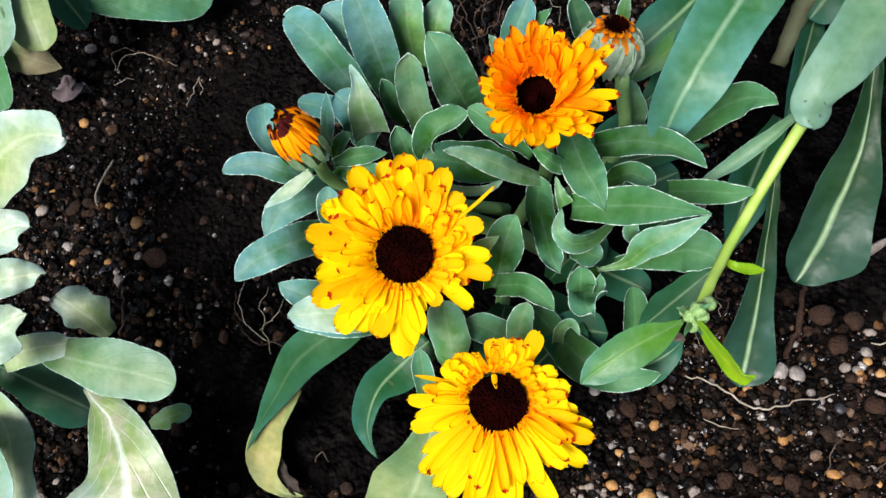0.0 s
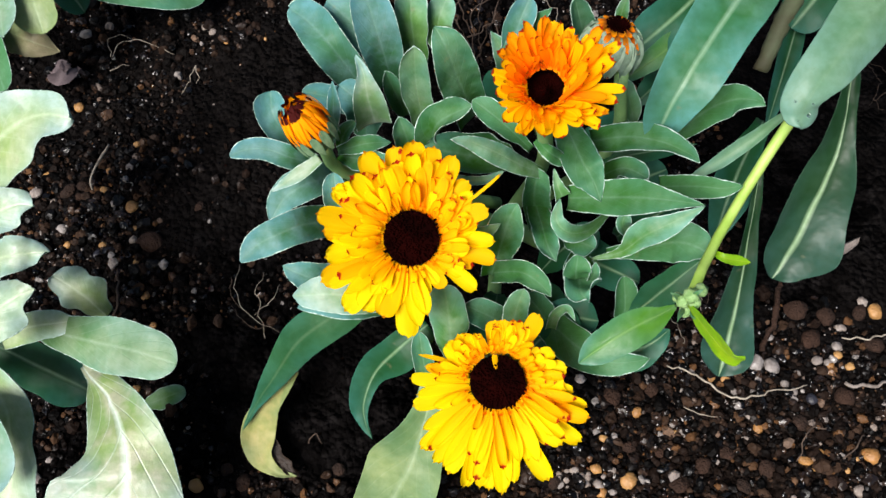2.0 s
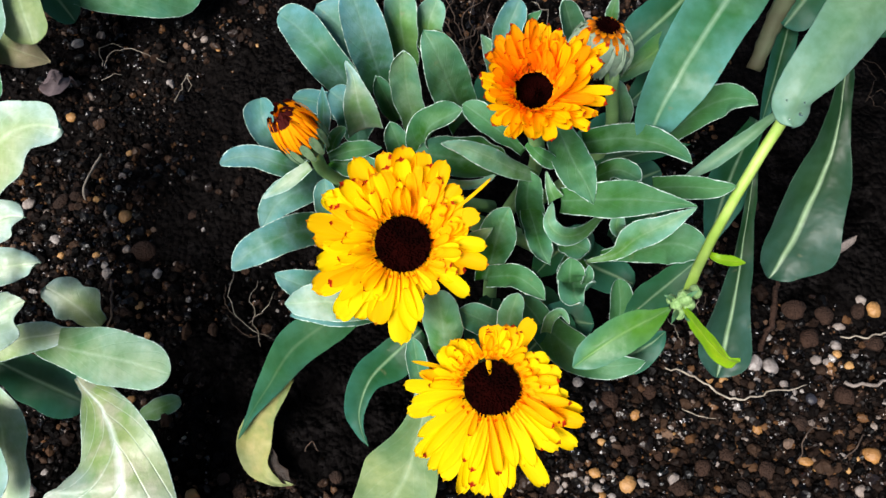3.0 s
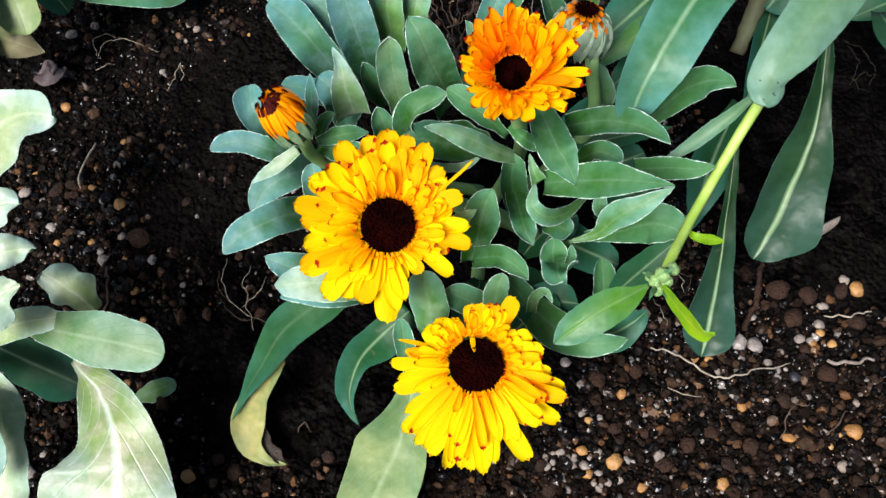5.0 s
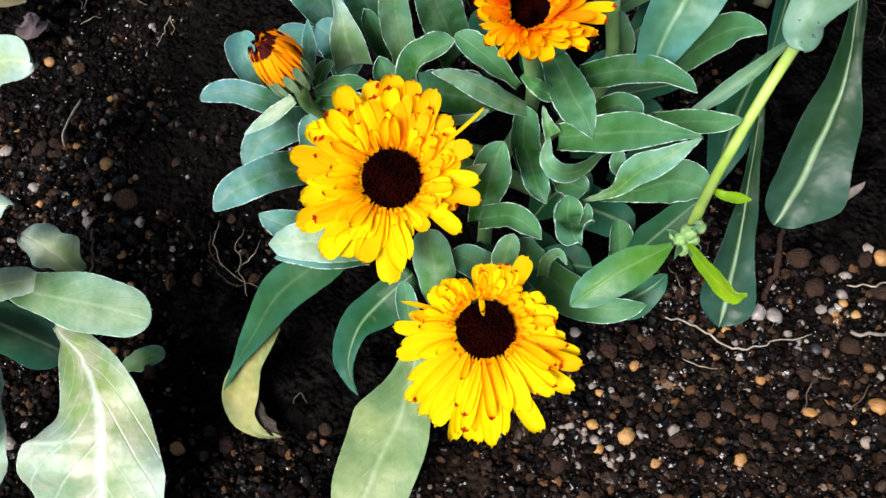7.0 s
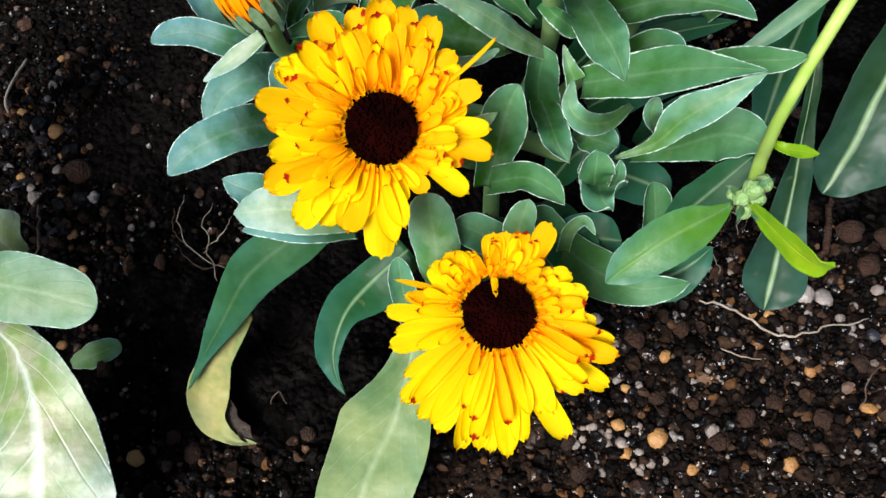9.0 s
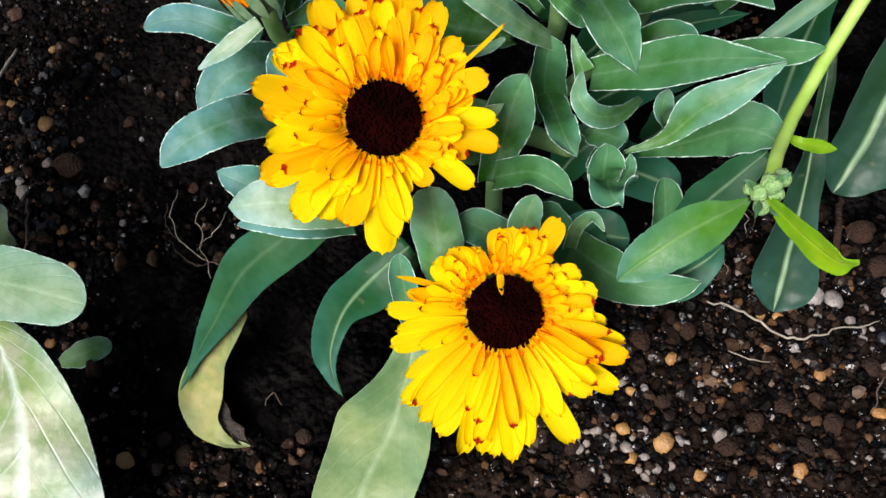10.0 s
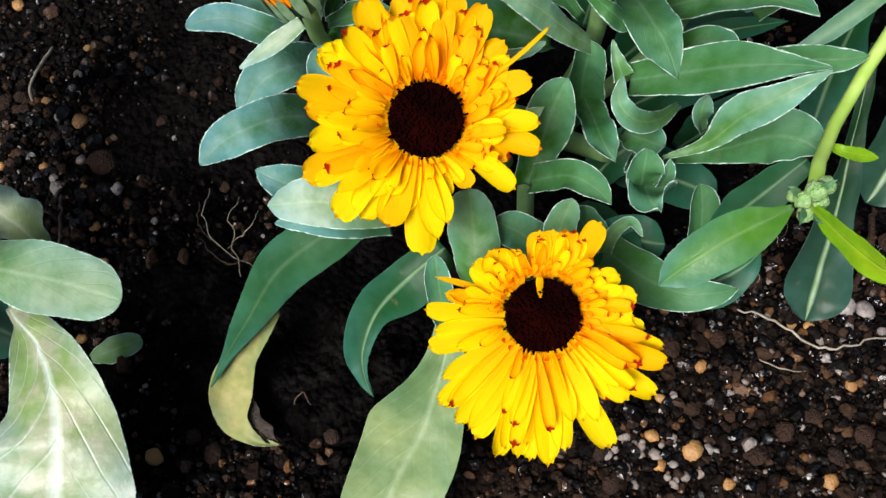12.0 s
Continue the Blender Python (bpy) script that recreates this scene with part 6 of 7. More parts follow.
pebble((0.0696, -0.1184), 0.00262, PEBBLE_TAN, "small tan clay pebble on dark soil", 59, stretch=1.15)
pebble((0.1432, -0.0901), 0.00226, PEBBLE_TAN, "small tan clay pebble on dark soil", 60, stretch=1.4)
pebble((0.1692, -0.1015), 0.00200, PEBBLE_TAN, "small tan clay pebble on dark soil", 61, stretch=1.15)
pebble((0.1612, -0.1052), 0.00221, PEBBLE_TAN, "small tan clay pebble on dark soil", 62, stretch=1.5)
pebble((0.1911, -0.1030), 0.00377, PEBBLE_TAN, "small tan clay pebble on dark soil", 63, stretch=1.15)
pebble((-0.1097, -0.1156), 0.00309, PEBBLE_TAN, "small tan clay pebble on dark soil", 64, stretch=1.15)
pebble((0.1048, -0.0922), 0.00112, PEBBLE_TAN, "small tan clay pebble on dark soil", 65, stretch=1.15)
pebble((0.1247, -0.0672), 0.00185, PEBBLE_TAN, "small tan clay pebble on dark soil", 66, stretch=1.15)
pebble((-0.1232, 0.1302), 0.00142, PEBBLE_TAN, "small tan clay pebble on dark soil", 67, stretch=1.15)
pebble((-0.1007, 0.1308), 0.00113, PEBBLE_TAN, "small tan clay pebble on dark soil", 68, stretch=1.15)
pebble((-0.1945, 0.0338), 0.00322, PEBBLE_BROWN, "round brown clod of soil", 69, stretch=1.6)
pebble((-0.1878, 0.0370), 0.00277, PEBBLE_BROWN, "round brown clod of soil", 70, stretch=1.15)
pebble((-0.1475, 0.0040), 0.00581, PEBBLE_BROWN, "round brown clod of soil", 71, stretch=1.15)
pebble((0.1692, -0.0344), 0.00509, PEBBLE_BROWN, "round brown clod of soil", 72, stretch=1.15)
pebble((0.1844, -0.0360), 0.00466, PEBBLE_BROWN, "round brown clod of soil", 73, stretch=1.15)
pebble((-0.1525, -0.0278), 0.00260, PEBBLE_BROWN, "round brown clod of soil", 74, stretch=1.15)
pebble((-0.1880, 0.0304), 0.00230, PEBBLE_BROWN, "round brown clod of soil", 75, stretch=1.15)
pebble((-0.0889, -0.1140), 0.00353, PEBBLE_BROWN, "round brown clod of soil", 76, stretch=1.15)
pebble((-0.0775, -0.1005), 0.00319, PEBBLE_BROWN, "round brown clod of soil", 77, stretch=1.15)
pebble((-0.0667, -0.1105), 0.00276, PEBBLE_BROWN, "round brown clod of soil", 78, stretch=1.15)
pebble((0.2007, -0.0347), 0.00339, PEBBLE_BROWN, "round brown clod of soil", 79, stretch=1.15)
pebble((-0.1257, 0.0246), 0.00274, PEBBLE_BROWN, "round brown clod of soil", 80, stretch=1.15)
pebble((0.1607, 0.0238), 0.00315, PEBBLE_BROWN, "round brown clod of soil", 81, stretch=1.15)
pebble((0.2036, -0.0517), 0.00415, PEBBLE_BROWN, "round brown clod of soil", 82, stretch=1.15)
pebble((0.1156, -0.1068), 0.00394, PEBBLE_BROWN, "round brown clod of soil", 83, stretch=1.15)
pebble((0.1045, -0.1156), 0.00370, PEBBLE_BROWN, "round brown clod of soil", 84, stretch=1.15)
pebble((0.0967, -0.0730), 0.00369, PEBBLE_BROWN, "round brown clod of soil", 85, stretch=1.15)
pebble((0.0783, -0.0755), 0.00408, PEBBLE_BROWN, "round brown clod of soil", 86, stretch=1.15)
pebble((0.1627, -0.0876), 0.00362, PEBBLE_BROWN, "round brown clod of soil", 87, stretch=1.15)
pebble((0.1854, -0.0759), 0.00447, PEBBLE_BROWN, "round brown clod of soil", 88, stretch=1.15)
pebble((0.1276, -0.1014), 0.00317, PEBBLE_BROWN, "round brown clod of soil", 89, stretch=1.15)
pebble((0.1439, -0.1088), 0.00392, PEBBLE_BROWN, "round brown clod of soil", 90, stretch=1.15)
pebble((0.1727, -0.1138), 0.00312, PEBBLE_BROWN, "round brown clod of soil", 91, stretch=1.15)
pebble((0.0838, -0.0988), 0.00278, PEBBLE_BROWN, "round brown clod of soil", 92, stretch=1.15)
pebble((0.0488, -0.1147), 0.00274, PEBBLE_BROWN, "round brown clod of soil", 93, stretch=1.15)
pebble((0.0974, -0.1013), 0.00238, PEBBLE_BROWN, "round brown clod of soil", 94, stretch=1.15)
pebble((-0.0463, -0.1084), 0.00277, PEBBLE_BROWN, "round brown clod of soil", 95, stretch=1.15)
pebble((-0.0967, -0.1083), 0.00317, PEBBLE_BROWN, "round brown clod of soil", 96, stretch=1.15)
pebble((0.1328, -0.1161), 0.00312, PEBBLE_BROWN, "round brown clod of soil", 97, stretch=1.15)
pebble((0.0569, -0.1094), 0.00113, PEBBLE_WHITE, "pale grey pumice pebble on dark soil", 98, stretch=1.06)
pebble((0.0518, -0.1152), 0.00156, PEBBLE_WHITE, "pale grey pumice pebble on dark soil", 99, stretch=1.32)
pebble((0.0711, -0.1118), 0.00123, PEBBLE_WHITE, "pale grey pumice pebble on dark soil", 100, stretch=1.11)
pebble((0.0551, -0.1094), 0.00100, PEBBLE_WHITE, "pale grey pumice pebble on dark soil", 101, stretch=1.37)
pebble((0.0719, -0.1231), 0.00143, PEBBLE_WHITE, "pale grey pumice pebble on dark soil", 102, stretch=1.08)
pebble((0.0582, -0.1195), 0.00139, PEBBLE_WHITE, "pale grey pumice pebble on dark soil", 103, stretch=1.34)
pebble((0.0746, -0.1092), 0.00130, PEBBLE_WHITE, "pale grey pumice pebble on dark soil", 104, stretch=1.27)
pebble((0.0642, -0.1108), 0.00120, PEBBLE_WHITE, "pale grey pumice pebble on dark soil", 105, stretch=1.04)
pebble((0.0748, -0.1241), 0.00123, PEBBLE_WHITE, "pale grey pumice pebble on dark soil", 106, stretch=1.12)
pebble((0.0745, -0.1186), 0.00150, PEBBLE_WHITE, "pale grey pumice pebble on dark soil", 107, stretch=1.34)
pebble((0.0639, -0.1155), 0.00129, PEBBLE_WHITE, "pale grey pumice pebble on dark soil", 108, stretch=1.17)
pebble((0.0546, -0.1133), 0.00148, PEBBLE_WHITE, "pale grey pumice pebble on dark soil", 109, stretch=1.02)
pebble((0.0510, -0.1195), 0.00102, PEBBLE_WHITE, "pale grey pumice pebble on dark soil", 110, stretch=1.21)
pebble((0.0630, -0.1140), 0.00161, PEBBLE_WHITE, "pale grey pumice pebble on dark soil", 111, stretch=1.08)
pebble((0.0615, -0.1113), 0.00132, PEBBLE_WHITE, "pale grey pumice pebble on dark soil", 112, stretch=1.11)
pebble((0.0592, -0.1219), 0.00106, PEBBLE_WHITE, "pale grey pumice pebble on dark soil", 113, stretch=1.22)
pebble((0.0751, -0.1094), 0.00085, PEBBLE_WHITE, "pale grey pumice pebble on dark soil", 114, stretch=1.09)
pebble((0.0705, -0.1193), 0.00099, PEBBLE_WHITE, "pale grey pumice pebble on dark soil", 115, stretch=1.13)
pebble((0.0549, -0.1164), 0.00084, PEBBLE_WHITE, "pale grey pumice pebble on dark soil", 116, stretch=1.28)
pebble((0.0737, -0.1258), 0.00138, PEBBLE_WHITE, "pale grey pumice pebble on dark soil", 117, stretch=1.38)
pebble((0.0506, -0.1130), 0.00160, PEBBLE_WHITE, "pale grey pumice pebble on dark soil", 118, stretch=1.31)
pebble((0.0605, -0.1255), 0.00130, PEBBLE_WHITE, "pale grey pumice pebble on dark soil", 119, stretch=1.33)
pebble((0.0582, -0.1111), 0.00118, PEBBLE_WHITE, "pale grey pumice pebble on dark soil", 120, stretch=1.05)
pebble((0.0597, -0.1260), 0.00105, PEBBLE_WHITE, "pale grey pumice pebble on dark soil", 121, stretch=1.0)
pebble((0.0515, -0.1108), 0.00143, PEBBLE_WHITE, "pale grey pumice pebble on dark soil", 122, stretch=1.15)
pebble((0.0584, -0.1094), 0.00160, PEBBLE_WHITE, "pale grey pumice pebble on dark soil", 123, stretch=1.17)
pebble((0.1066, -0.0788), 0.00044, PEBBLE_WHITE, "pale grey pumice pebble on dark soil", 124, stretch=1.08)
pebble((0.1610, -0.0839), 0.00044, PEBBLE_WHITE, "pale grey pumice pebble on dark soil", 125, stretch=1.25)
pebble((0.1056, -0.1268), 0.00044, PEBBLE_WHITE, "pale grey pumice pebble on dark soil", 126, stretch=1.26)
pebble((0.1699, -0.0975), 0.00082, PEBBLE_WHITE, "pale grey pumice pebble on dark soil", 127, stretch=1.24)
pebble((0.1082, -0.0973), 0.00044, PEBBLE_WHITE, "pale grey pumice pebble on dark soil", 128, stretch=1.21)
pebble((0.1060, -0.1213), 0.00074, PEBBLE_WHITE, "pale grey pumice pebble on dark soil", 129, stretch=1.25)
pebble((0.0601, -0.0872), 0.00084, PEBBLE_TAN, "small tan clay pebble on dark soil", 130, stretch=1.1)
pebble((0.0855, -0.1201), 0.00074, PEBBLE_TAN, "small tan clay pebble on dark soil", 131, stretch=1.03)
pebble((0.1845, -0.1045), 0.00133, PEBBLE_TAN, "small tan clay pebble on dark soil", 132, stretch=1.2)
pebble((0.1798, -0.1092), 0.00118, PEBBLE_TAN, "small tan clay pebble on dark soil", 133, stretch=1.37)
pebble((0.1276, -0.0784), 0.00082, PEBBLE_TAN, "small tan clay pebble on dark soil", 134, stretch=1.44)
pebble((0.1767, -0.1231), 0.00087, PEBBLE_TAN, "small tan clay pebble on dark soil", 135, stretch=1.33)
pebble((0.1658, -0.1084), 0.00120, PEBBLE_TAN, "small tan clay pebble on dark soil", 136, stretch=1.26)
pebble((0.1454, -0.1105), 0.00084, PEBBLE_TAN, "small tan clay pebble on dark soil", 137, stretch=1.46)
pebble((-0.1738, -0.0020), 0.00184, PEBBLE_DARK, "dark bluish stone on the soil", 138, stretch=1.4)
pebble((-0.1879, -0.1203), 0.00361, PEBBLE_DARK, "dark bluish stone on the soil", 139, stretch=1.15)
pebble((0.1697, -0.0772), 0.00262, PEBBLE_DARK, "dark bluish stone on the soil", 140, stretch=1.15)
pebble((0.2081, -0.0344), 0.00340, PEBBLE_TAN, "small tan clay pebble on dark soil", 307, stretch=1.2)
pebble((0.0926, -0.1255), 0.00215, PEBBLE_TAN, "small tan clay pebble on dark soil", 301, stretch=1.2)
pebble((0.1281, -0.1246), 0.00270, PEBBLE_TAN, "small tan clay pebble on dark soil", 302, stretch=1.2)
pebble((0.0523, -0.1252), 0.00340, PEBBLE_BROWN, "rough brown clod of soil", 303, stretch=1.2)
pebble((0.1348, -0.0736), 0.00180, PEBBLE_WHITE, "pale grey pumice pebble on dark soil", 304, stretch=1.2)
pebble((0.0839, -0.1216), 0.00190, PEBBLE_WHITE, "pale grey pumice pebble on dark soil", 305, stretch=1.25)
pebble((0.0782, -0.1228), 0.00170, PEBBLE_WHITE, "pale grey pumice pebble on dark soil", 306, stretch=1.3)
tagged(tube("root", [(0.1046, -0.0628, 0.0040), (0.1186, -0.0677, 0.0050), (0.1331, -0.0781, 0.0050), (0.1546, -0.0742, 0.0060), (0.1679, -0.0716, 0.0040)], (0.00038, 0.00050, 0.00050, 0.00038, 0.00025,), ROOT_PALE, None, "", count=28, sides=6, rough=0.4, wiggle=0.0022), "long thin pale root lying on the soil", "root", "roots on the soil")
tagged(tube("root", [(0.1105, -0.0806, 0.0030), (0.1166, -0.0853, 0.0040), (0.1257, -0.0859, 0.0030)], (0.00025, 0.00028, 0.00019,), ROOT_PALE, None, "", sides=6, wiggle=0.0022), "short thin pale root on the soil", "root", "roots on the soil")
tagged(tube("root", [(-0.1752, 0.0578, 0.0080), (-0.1789, 0.0456, 0.0090), (-0.1818, 0.0374, 0.0070), (-0.1810, 0.0323, 0.0030)], (0.00063, 0.00075, 0.00063, 0.00050,), ROOT_PALE, None, "", sides=7, rough=0.2, wiggle=0.0004), "pale bent piece of straw on the soil", "straw", "roots on the soil")
tagged(tube("root", [(0.1874, -0.0489, 0.0040), (0.1968, -0.0505, 0.0060), (0.2096, -0.0477, 0.0050)], (0.00038, 0.00044, 0.00038,), ROOT_PALE, None, "", sides=6, wiggle=0.0022), "pale straight rootlet on the soil", "root", "roots on the soil")
tagged(tube("root", [(0.1566, -0.1054, 0.0030), (0.1613, -0.0942, 0.0090), (0.1706, -0.0910, 0.0060)], (0.00025, 0.00031, 0.00038,), ROOT_BROWN, None, "", sides=6, wiggle=0.0022), "thin bent brown twig on the soil", "twig", "roots on the soil")
tagged(tube("root", [(0.1766, -0.1047, 0.0030), (0.1830, -0.0996, 0.0050), (0.1900, -0.0942, 0.0030)], (0.00025, 0.00038, 0.00025,), ROOT_BROWN, None, "", sides=6, wiggle=0.0022), "thin brown twig on the soil", "twig", "roots on the soil")
tagged(tube("wood_chip", [(0.1860, -0.0709, 0.0030), (0.1952, -0.0720, 0.0050), (0.2063, -0.0702, 0.0040)], (0.00076, 0.00088, 0.00063,), BARK, None, "", sides=6, rough=0.6, wiggle=0.0022), "grey splinter of wood on the soil", "wood chip", "roots on the soil")
tagged(tube("root", [(-0.1838, 0.1166, 0.0060), (-0.1792, 0.1240, 0.0090), (-0.1683, 0.1250, 0.0090), (-0.1593, 0.1222, 0.0060), (-0.1501, 0.1198, 0.0040)], (0.00019, 0.00021, 0.00015,), ROOT_PALE, None, "", sides=6, count=22, rough=0.5, wiggle=0.0022), "crooked pale root on the soil", "root", "roots on the soil")
tagged(tube("root", [(-0.1857, 0.1174, 0.0040), (-0.1864, 0.1268, 0.0080), (-0.1812, 0.1316, 0.0070), (-0.1761, 0.1292, 0.0050)], (0.00019, 0.00021, 0.00015,), ROOT_PALE, None, "", sides=6, count=22, rough=0.5, wiggle=0.0022), "crooked pale root on the soil", "root", "roots on the soil")
tagged(tube("root", [(-0.1841, 0.1066, 0.0050), (-0.1779, 0.1096, 0.0060), (-0.1750, 0.1127, 0.0040)], (0.00019, 0.00021, 0.00015,), ROOT_PALE, None, "", sides=6, count=22, rough=0.5, wiggle=0.0022), "crooked pale root on the soil", "root", "roots on the soil")
tagged(tube("root", [(-0.1428, 0.0937, 0.0030), (-0.1383, 0.0994, 0.0080), (-0.1355, 0.1061, 0.0100)], (0.00020, 0.00025, 0.00025,), ROOT_PALE, None, "", sides=6, wiggle=0.0022), "forked pale rootlet on the soil", "root", "roots on the soil")
tagged(tube("root", [(-0.1355, 0.1061, 0.0100), (-0.1337, 0.1019, 0.0070), (-0.1352, 0.1000, 0.0030)], (0.00030, 0.00028, 0.00020,), ROOT_PALE, None, "", sides=6, wiggle=0.0022), "forked pale rootlet on the soil", "root", "roots on the soil")
tagged(tube("root", [(-0.1013, -0.0187, 0.0100), (-0.0989, -0.0327, 0.0160), (-0.0924, -0.0360, 0.0080)], (0.00015, 0.00016, 0.00012,), ROOT_BROWN, None, "", sides=5, count=20, wiggle=0.0022), "wiry loop of fine root beside the marigold", "root", "roots on the soil")
tagged(tube("root", [(-0.0990, -0.0119, 0.0080), (-0.0985, -0.0266, 0.0150), (-0.0867, -0.0447, 0.0180), (-0.0781, -0.0454, 0.0080)], (0.00015, 0.00016, 0.00012,), ROOT_PALE, None, "", sides=5, count=20, wiggle=0.0022), "wiry loop of fine root beside the marigold", "root", "roots on the soil")
tagged(tube("root", [(-0.0900, -0.0376, 0.0060), (-0.0798, -0.0336, 0.0180), (-0.0771, -0.0226, 0.0120)], (0.00015, 0.00016, 0.00012,), ROOT_PALE, None, "", sides=5, count=20, wiggle=0.0022), "wiry loop of fine root beside the marigold", "root", "roots on the soil")
tagged(tube("root", [(-0.1016, -0.0328, 0.0050), (-0.0903, -0.0457, 0.0130), (-0.0806, -0.0433, 0.0100), (-0.0768, -0.0358, 0.0050)], (0.00015, 0.00016, 0.00012,), ROOT_BROWN, None, "", sides=5, count=20, wiggle=0.0022), "wiry loop of fine root beside the marigold", "root", "roots on the soil")
tagged(tube("root", [(-0.0841, -0.0482, 0.0040), (-0.0867, -0.0308, 0.0180), (-0.0852, -0.0167, 0.0120)], (0.00015, 0.00016, 0.00012,), ROOT_PALE, None, "", sides=5, count=20, wiggle=0.0022), "wiry loop of fine root beside the marigold", "root", "roots on the soil")
tagged(tube("root", [(0.0187, 0.0963, 0.0100), (0.0165, 0.0951, 0.0400), (0.0108, 0.1039, 0.0550), (0.0053, 0.1139, 0.0600)], (0.00051, 0.00034, 0.00020,), ROOT_BROWN, None, "", sides=6, count=20, rough=0.5, wiggle=0.0022), "tangle of dry brown rootlets behind the marigold", "root", "roots on the soil")
tagged(tube("root", [(0.0182, 0.1023, 0.0120), (0.0223, 0.1005, 0.0420), (0.0294, 0.1135, 0.0500)], (0.00052, 0.00035, 0.00021,), ROOT_BROWN, None, "", sides=6, count=20, rough=0.5, wiggle=0.0022), "tangle of dry brown rootlets behind the marigold", "root", "roots on the soil")
tagged(tube("root", [(0.0165, 0.1036, 0.0200), (0.0094, 0.1018, 0.0450), (0.0038, 0.1102, 0.0500)], (0.00052, 0.00034, 0.00021,), ROOT_BROWN, None, "", sides=6, count=20, rough=0.5, wiggle=0.0022), "tangle of dry brown rootlets behind the marigold", "root", "roots on the soil")
tagged(tube("root", [(0.0205, 0.1076, 0.0100), (0.0188, 0.1044, 0.0460), (0.0208, 0.1119, 0.0600)], (0.00051, 0.00034, 0.00021,), ROOT_BROWN, None, "", sides=6, count=20, rough=0.5, wiggle=0.0022), "tangle of dry brown rootlets behind the marigold", "root", "roots on the soil")
tagged(tube("root", [(0.0137, 0.0987, 0.0400), (0.0246, 0.1053, 0.0440), (0.0311, 0.1076, 0.0420)], (0.00051, 0.00034, 0.00020,), ROOT_BROWN, None, "", sides=6, count=20, rough=0.5, wiggle=0.0022), "tangle of dry brown rootlets behind the marigold", "root", "roots on the soil")
tagged(tube("root", [(0.0167, 0.1022, 0.0400), (0.0151, 0.1082, 0.0500), (0.0237, 0.1136, 0.0520)], (0.00050, 0.00033, 0.00020,), ROOT_BROWN, None, "", sides=6, count=20, rough=0.5, wiggle=0.0022), "tangle of dry brown rootlets behind the marigold", "root", "roots on the soil")
tagged(tube("root", [(0.0087, 0.1089, 0.0400), (0.0066, 0.1119, 0.0500), (0.0124, 0.1192, 0.0500)], (0.00050, 0.00034, 0.00020,), ROOT_BROWN, None, "", sides=6, count=20, rough=0.5, wiggle=0.0022), "tangle of dry brown rootlets behind the marigold", "root", "roots on the soil")
tagged(tube("root", [(0.0232, 0.1054, 0.0360), (0.0282, 0.0983, 0.0380), (0.0259, 0.1116, 0.0460)], (0.00051, 0.00034, 0.00021,), ROOT_BROWN, None, "", sides=6, count=20, rough=0.5, wiggle=0.0022), "tangle of dry brown rootlets behind the marigold", "root", "roots on the soil")
tagged(tube("root", [(-0.1612, 0.0299, 0.0040), (-0.1587, 0.0343, 0.0080), (-0.1662, 0.0390, 0.0040)], (0.00025, 0.00025, 0.00019,), ROOT_PALE, None, "", sides=5, wiggle=0.0022), "tiny forked pale rootlet", "root", "roots on the soil")
tagged(tube("root", [(-0.0606, -0.0986, 0.0030), (-0.0563, -0.0941, 0.0080), (-0.0543, -0.0973, 0.0030)], (0.00025, 0.00025, 0.00025,), ROOT_BROWN, None, "", sides=5, wiggle=0.0022), "fine root fragment on the soil", "root", "roots on the soil")
tagged(tube("root", [(0.0466, 0.0885, 0.0800), (0.0511, 0.0732, 0.0900), (0.0489, 0.0645, 0.0900)], (0.00016, 0.00016, 0.00014,), ROOT_PALE, None, "", sides=5, wiggle=0.0022), "fine pale root fibre", "root", "roots on the soil")
tagged(tube("root", [(-0.1578, -0.0361, 0.0030), (-0.1579, -0.0256, 0.0060), (-0.1604, -0.0124, 0.0030)], (0.00050, 0.00057, 0.00038,), ROOT_BROWN, None, "", sides=6, wiggle=0.0022), "short brown stick in the soil", "twig", "roots on the soil")
tagged(tube("root", [(0.1632, -0.0206, 0.0040), (0.1569, -0.0367, 0.0080), (0.1495, -0.0548, 0.0040)], (0.00113, 0.00151, 0.00126,), PEBBLE_BROWN, None, "", sides=8, rough=0.4, wiggle=0.0022), "dark brown stick half buried in soil", "twig", "roots on the soil")
wood_chip([(0.1766, -0.0142, 0.0040), (0.1878, -0.0095, 0.0090), (0.2036, -0.0005, 0.0070)], 0.0073, "flat greyish chip of wood under a leaf")
dry_leaf([(-0.2166, 0.1123, 0.0030), (-0.2055, 0.1012, 0.0090), (-0.2030, 0.1091, 0.0060)], 0.0145, "crumpled mauve-grey dead leaf on the soil")
fallen_leaf([(-0.1374, -0.0798, 0.0030), (-0.1277, -0.0772, 0.0060), (-0.1190, -0.0727, 0.0040)], 0.0095, "small green seed leaf lying on the soil")
water_drop((0.1165, -0.0276, 0.1575), 0.00066, "clear water drop on a leaf tip")
water_drop((0.1105, -0.0260, 0.1630), 0.00040, "clear water drop on a leaf tip")
water_drop((0.1163, -0.0264, 0.1620), 0.00040, "clear water drop on a leaf tip")
water_drop((0.1144, -0.0271, 0.1540), 0.00033, "clear water drop on a leaf tip")
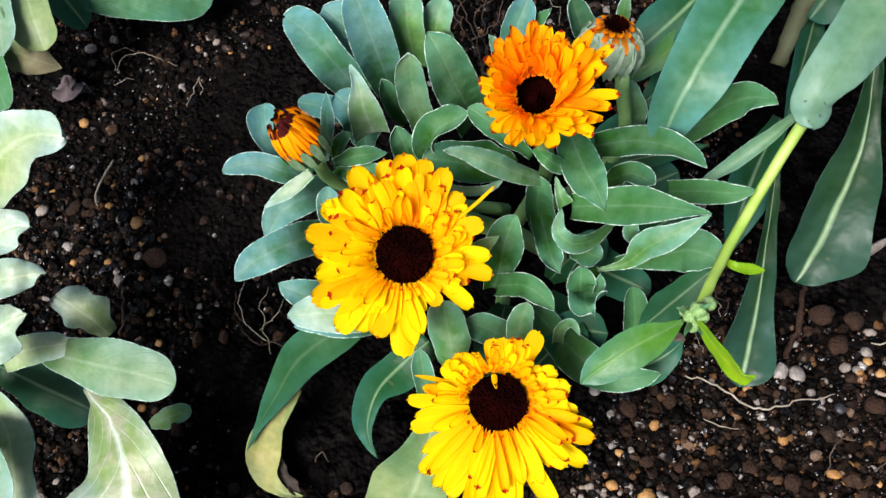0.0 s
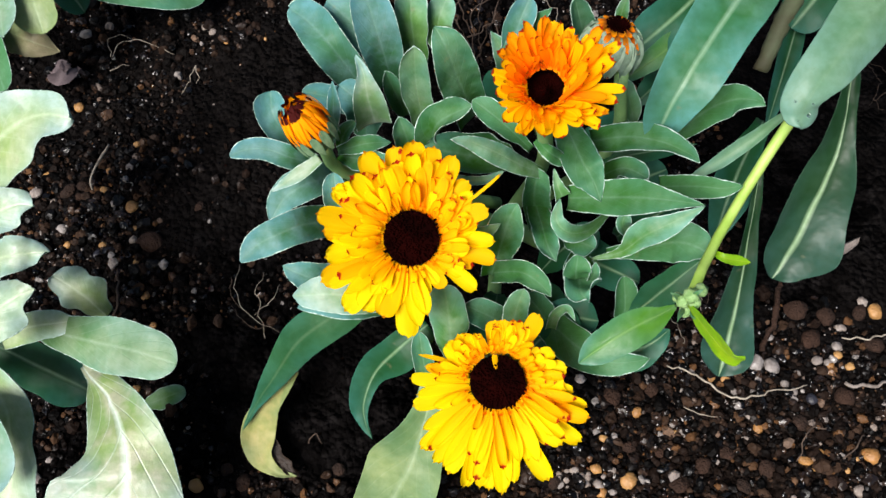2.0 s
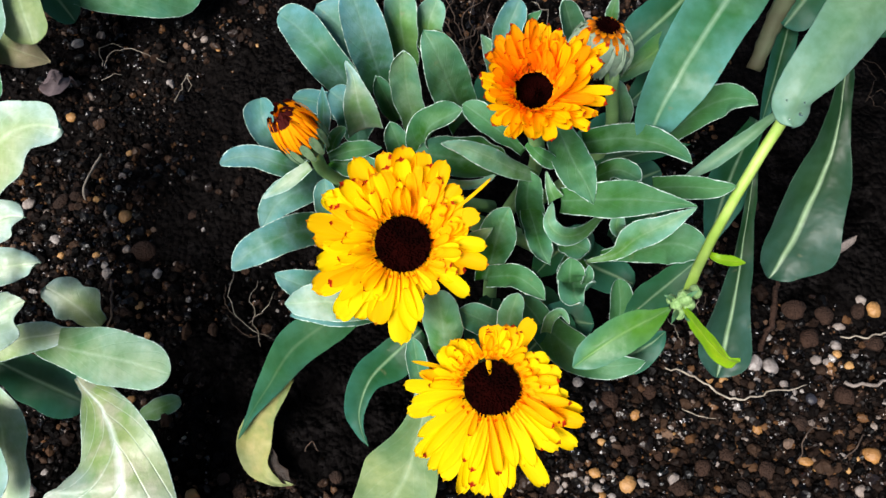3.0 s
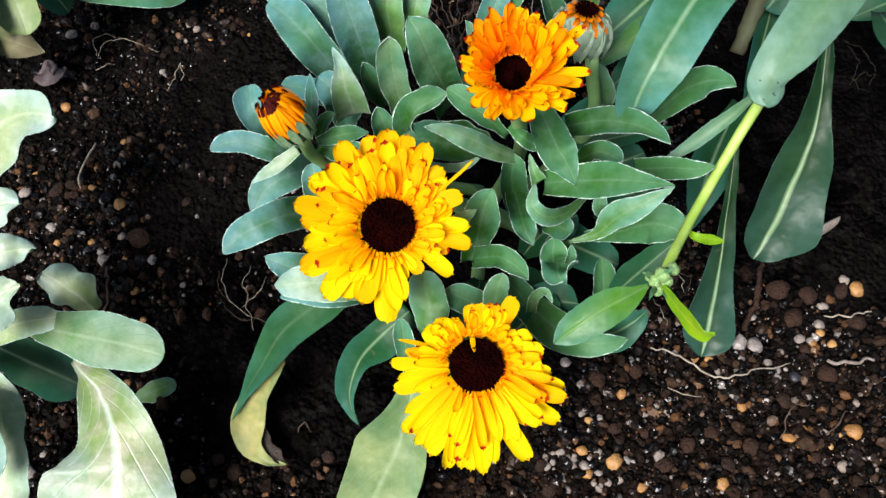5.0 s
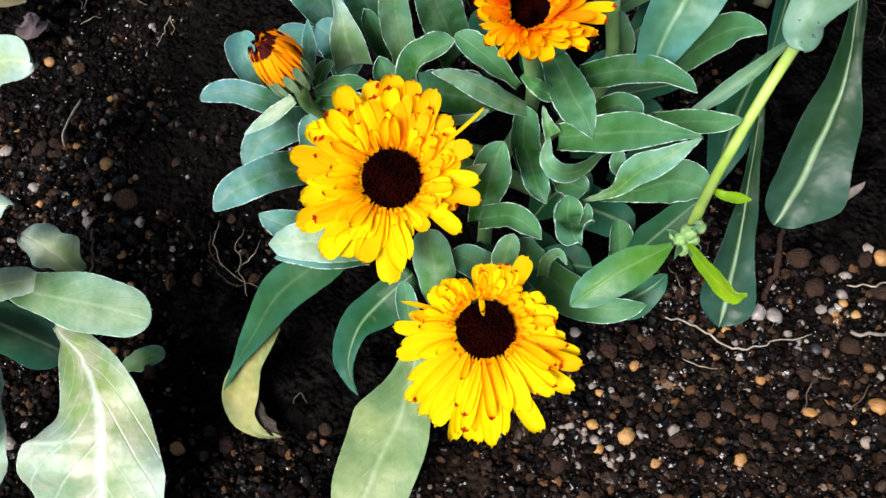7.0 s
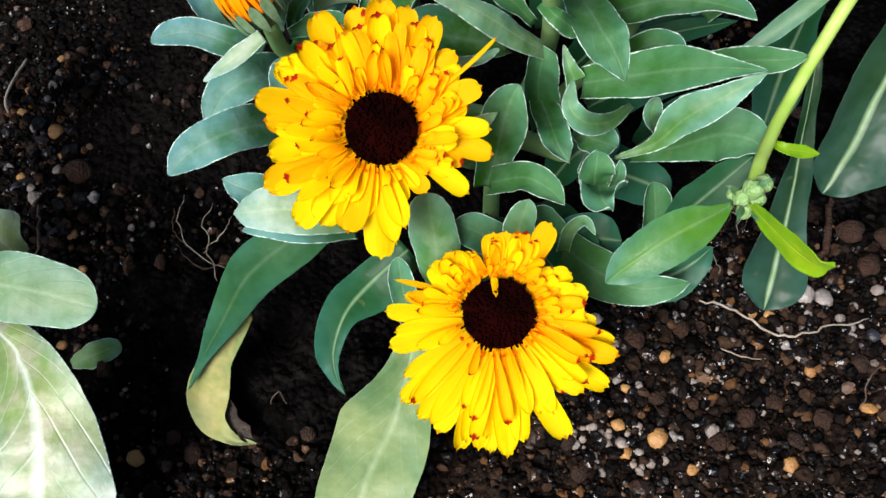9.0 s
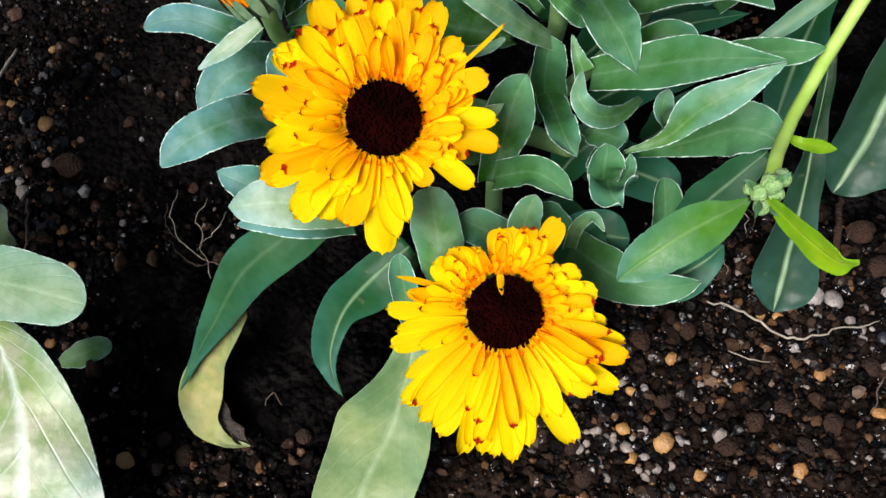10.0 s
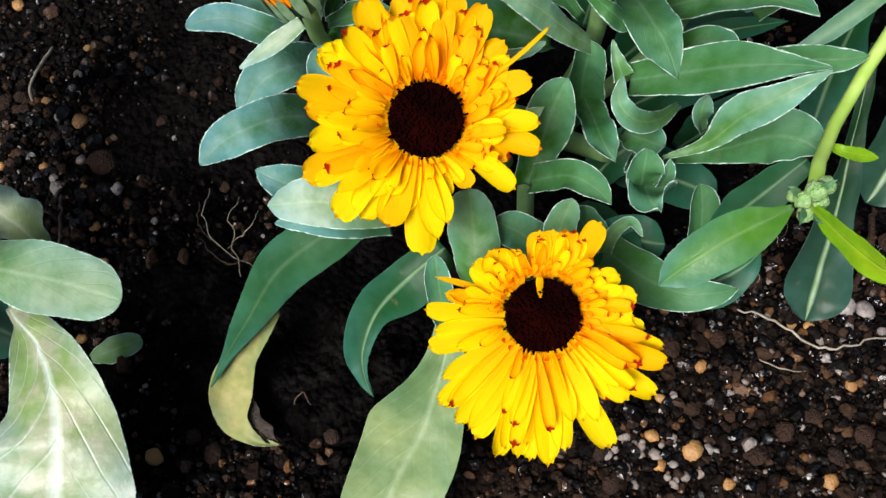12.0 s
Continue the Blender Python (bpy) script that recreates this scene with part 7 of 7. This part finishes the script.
tagged(tube("root", [(0.2321, 0.1063, 0.0050), (0.2306, 0.0900, 0.0140), (0.2231, 0.0746, 0.0180), (0.2340, 0.0742, 0.0080)], (0.00014, 0.00014, 0.00011,), ROOT_BROWN, None, "", sides=5, count=20, wiggle=0.0022), "wiry brown root fibre in the shade", "root", "roots on the soil")
tagged(tube("root", [(0.2296, 0.1079, 0.0080), (0.2340, 0.0956, 0.0160), (0.2388, 0.0856, 0.0120), (0.2381, 0.0798, 0.0050)], (0.00014, 0.00014, 0.00011,), ROOT_BROWN, None, "", sides=5, count=20, wiggle=0.0022), "wiry brown root fibre in the shade", "root", "roots on the soil")
tagged(tube("root", [(0.2277, 0.0803, 0.0050), (0.2288, 0.0794, 0.0160), (0.2414, 0.0840, 0.0100)], (0.00014, 0.00014, 0.00011,), ROOT_BROWN, None, "", sides=5, count=20, wiggle=0.0022), "wiry brown root fibre in the shade", "root", "roots on the soil")
tagged(tube("root", [(0.1191, -0.0186, 0.0060), (0.1180, -0.0305, 0.0200), (0.1246, -0.0308, 0.0120), (0.1249, -0.0332, 0.0050)], (0.00019, 0.00019, 0.00015,), ROOT_BROWN, None, "", sides=5, count=20, wiggle=0.0022), "wiry root fibre under the leaning stalk", "root", "roots on the soil")
tagged(tube("root", [(0.1193, -0.0301, 0.0050), (0.1197, -0.0303, 0.0220), (0.1277, -0.0242, 0.0100)], (0.00018, 0.00018, 0.00015,), ROOT_BROWN, None, "", sides=5, count=20, wiggle=0.0022), "wiry root fibre under the leaning stalk", "root", "roots on the soil")
tagged(tube("root", [(0.1175, -0.0241, 0.0050), (0.1187, -0.0326, 0.0180), (0.1233, -0.0350, 0.0060)], (0.00019, 0.00019, 0.00015,), ROOT_PALE, None, "", sides=5, count=20, wiggle=0.0022), "wiry root fibre under the leaning stalk", "root", "roots on the soil")
tagged(tube("root", [(0.1087, -0.0381, 0.0040), (0.1095, -0.0490, 0.0140), (0.1127, -0.0525, 0.0040)], (0.00019, 0.00019, 0.00015,), ROOT_PALE, None, "", sides=5, count=20, wiggle=0.0022), "wiry root fibre under the leaning stalk", "root", "roots on the soil")


crumbs()
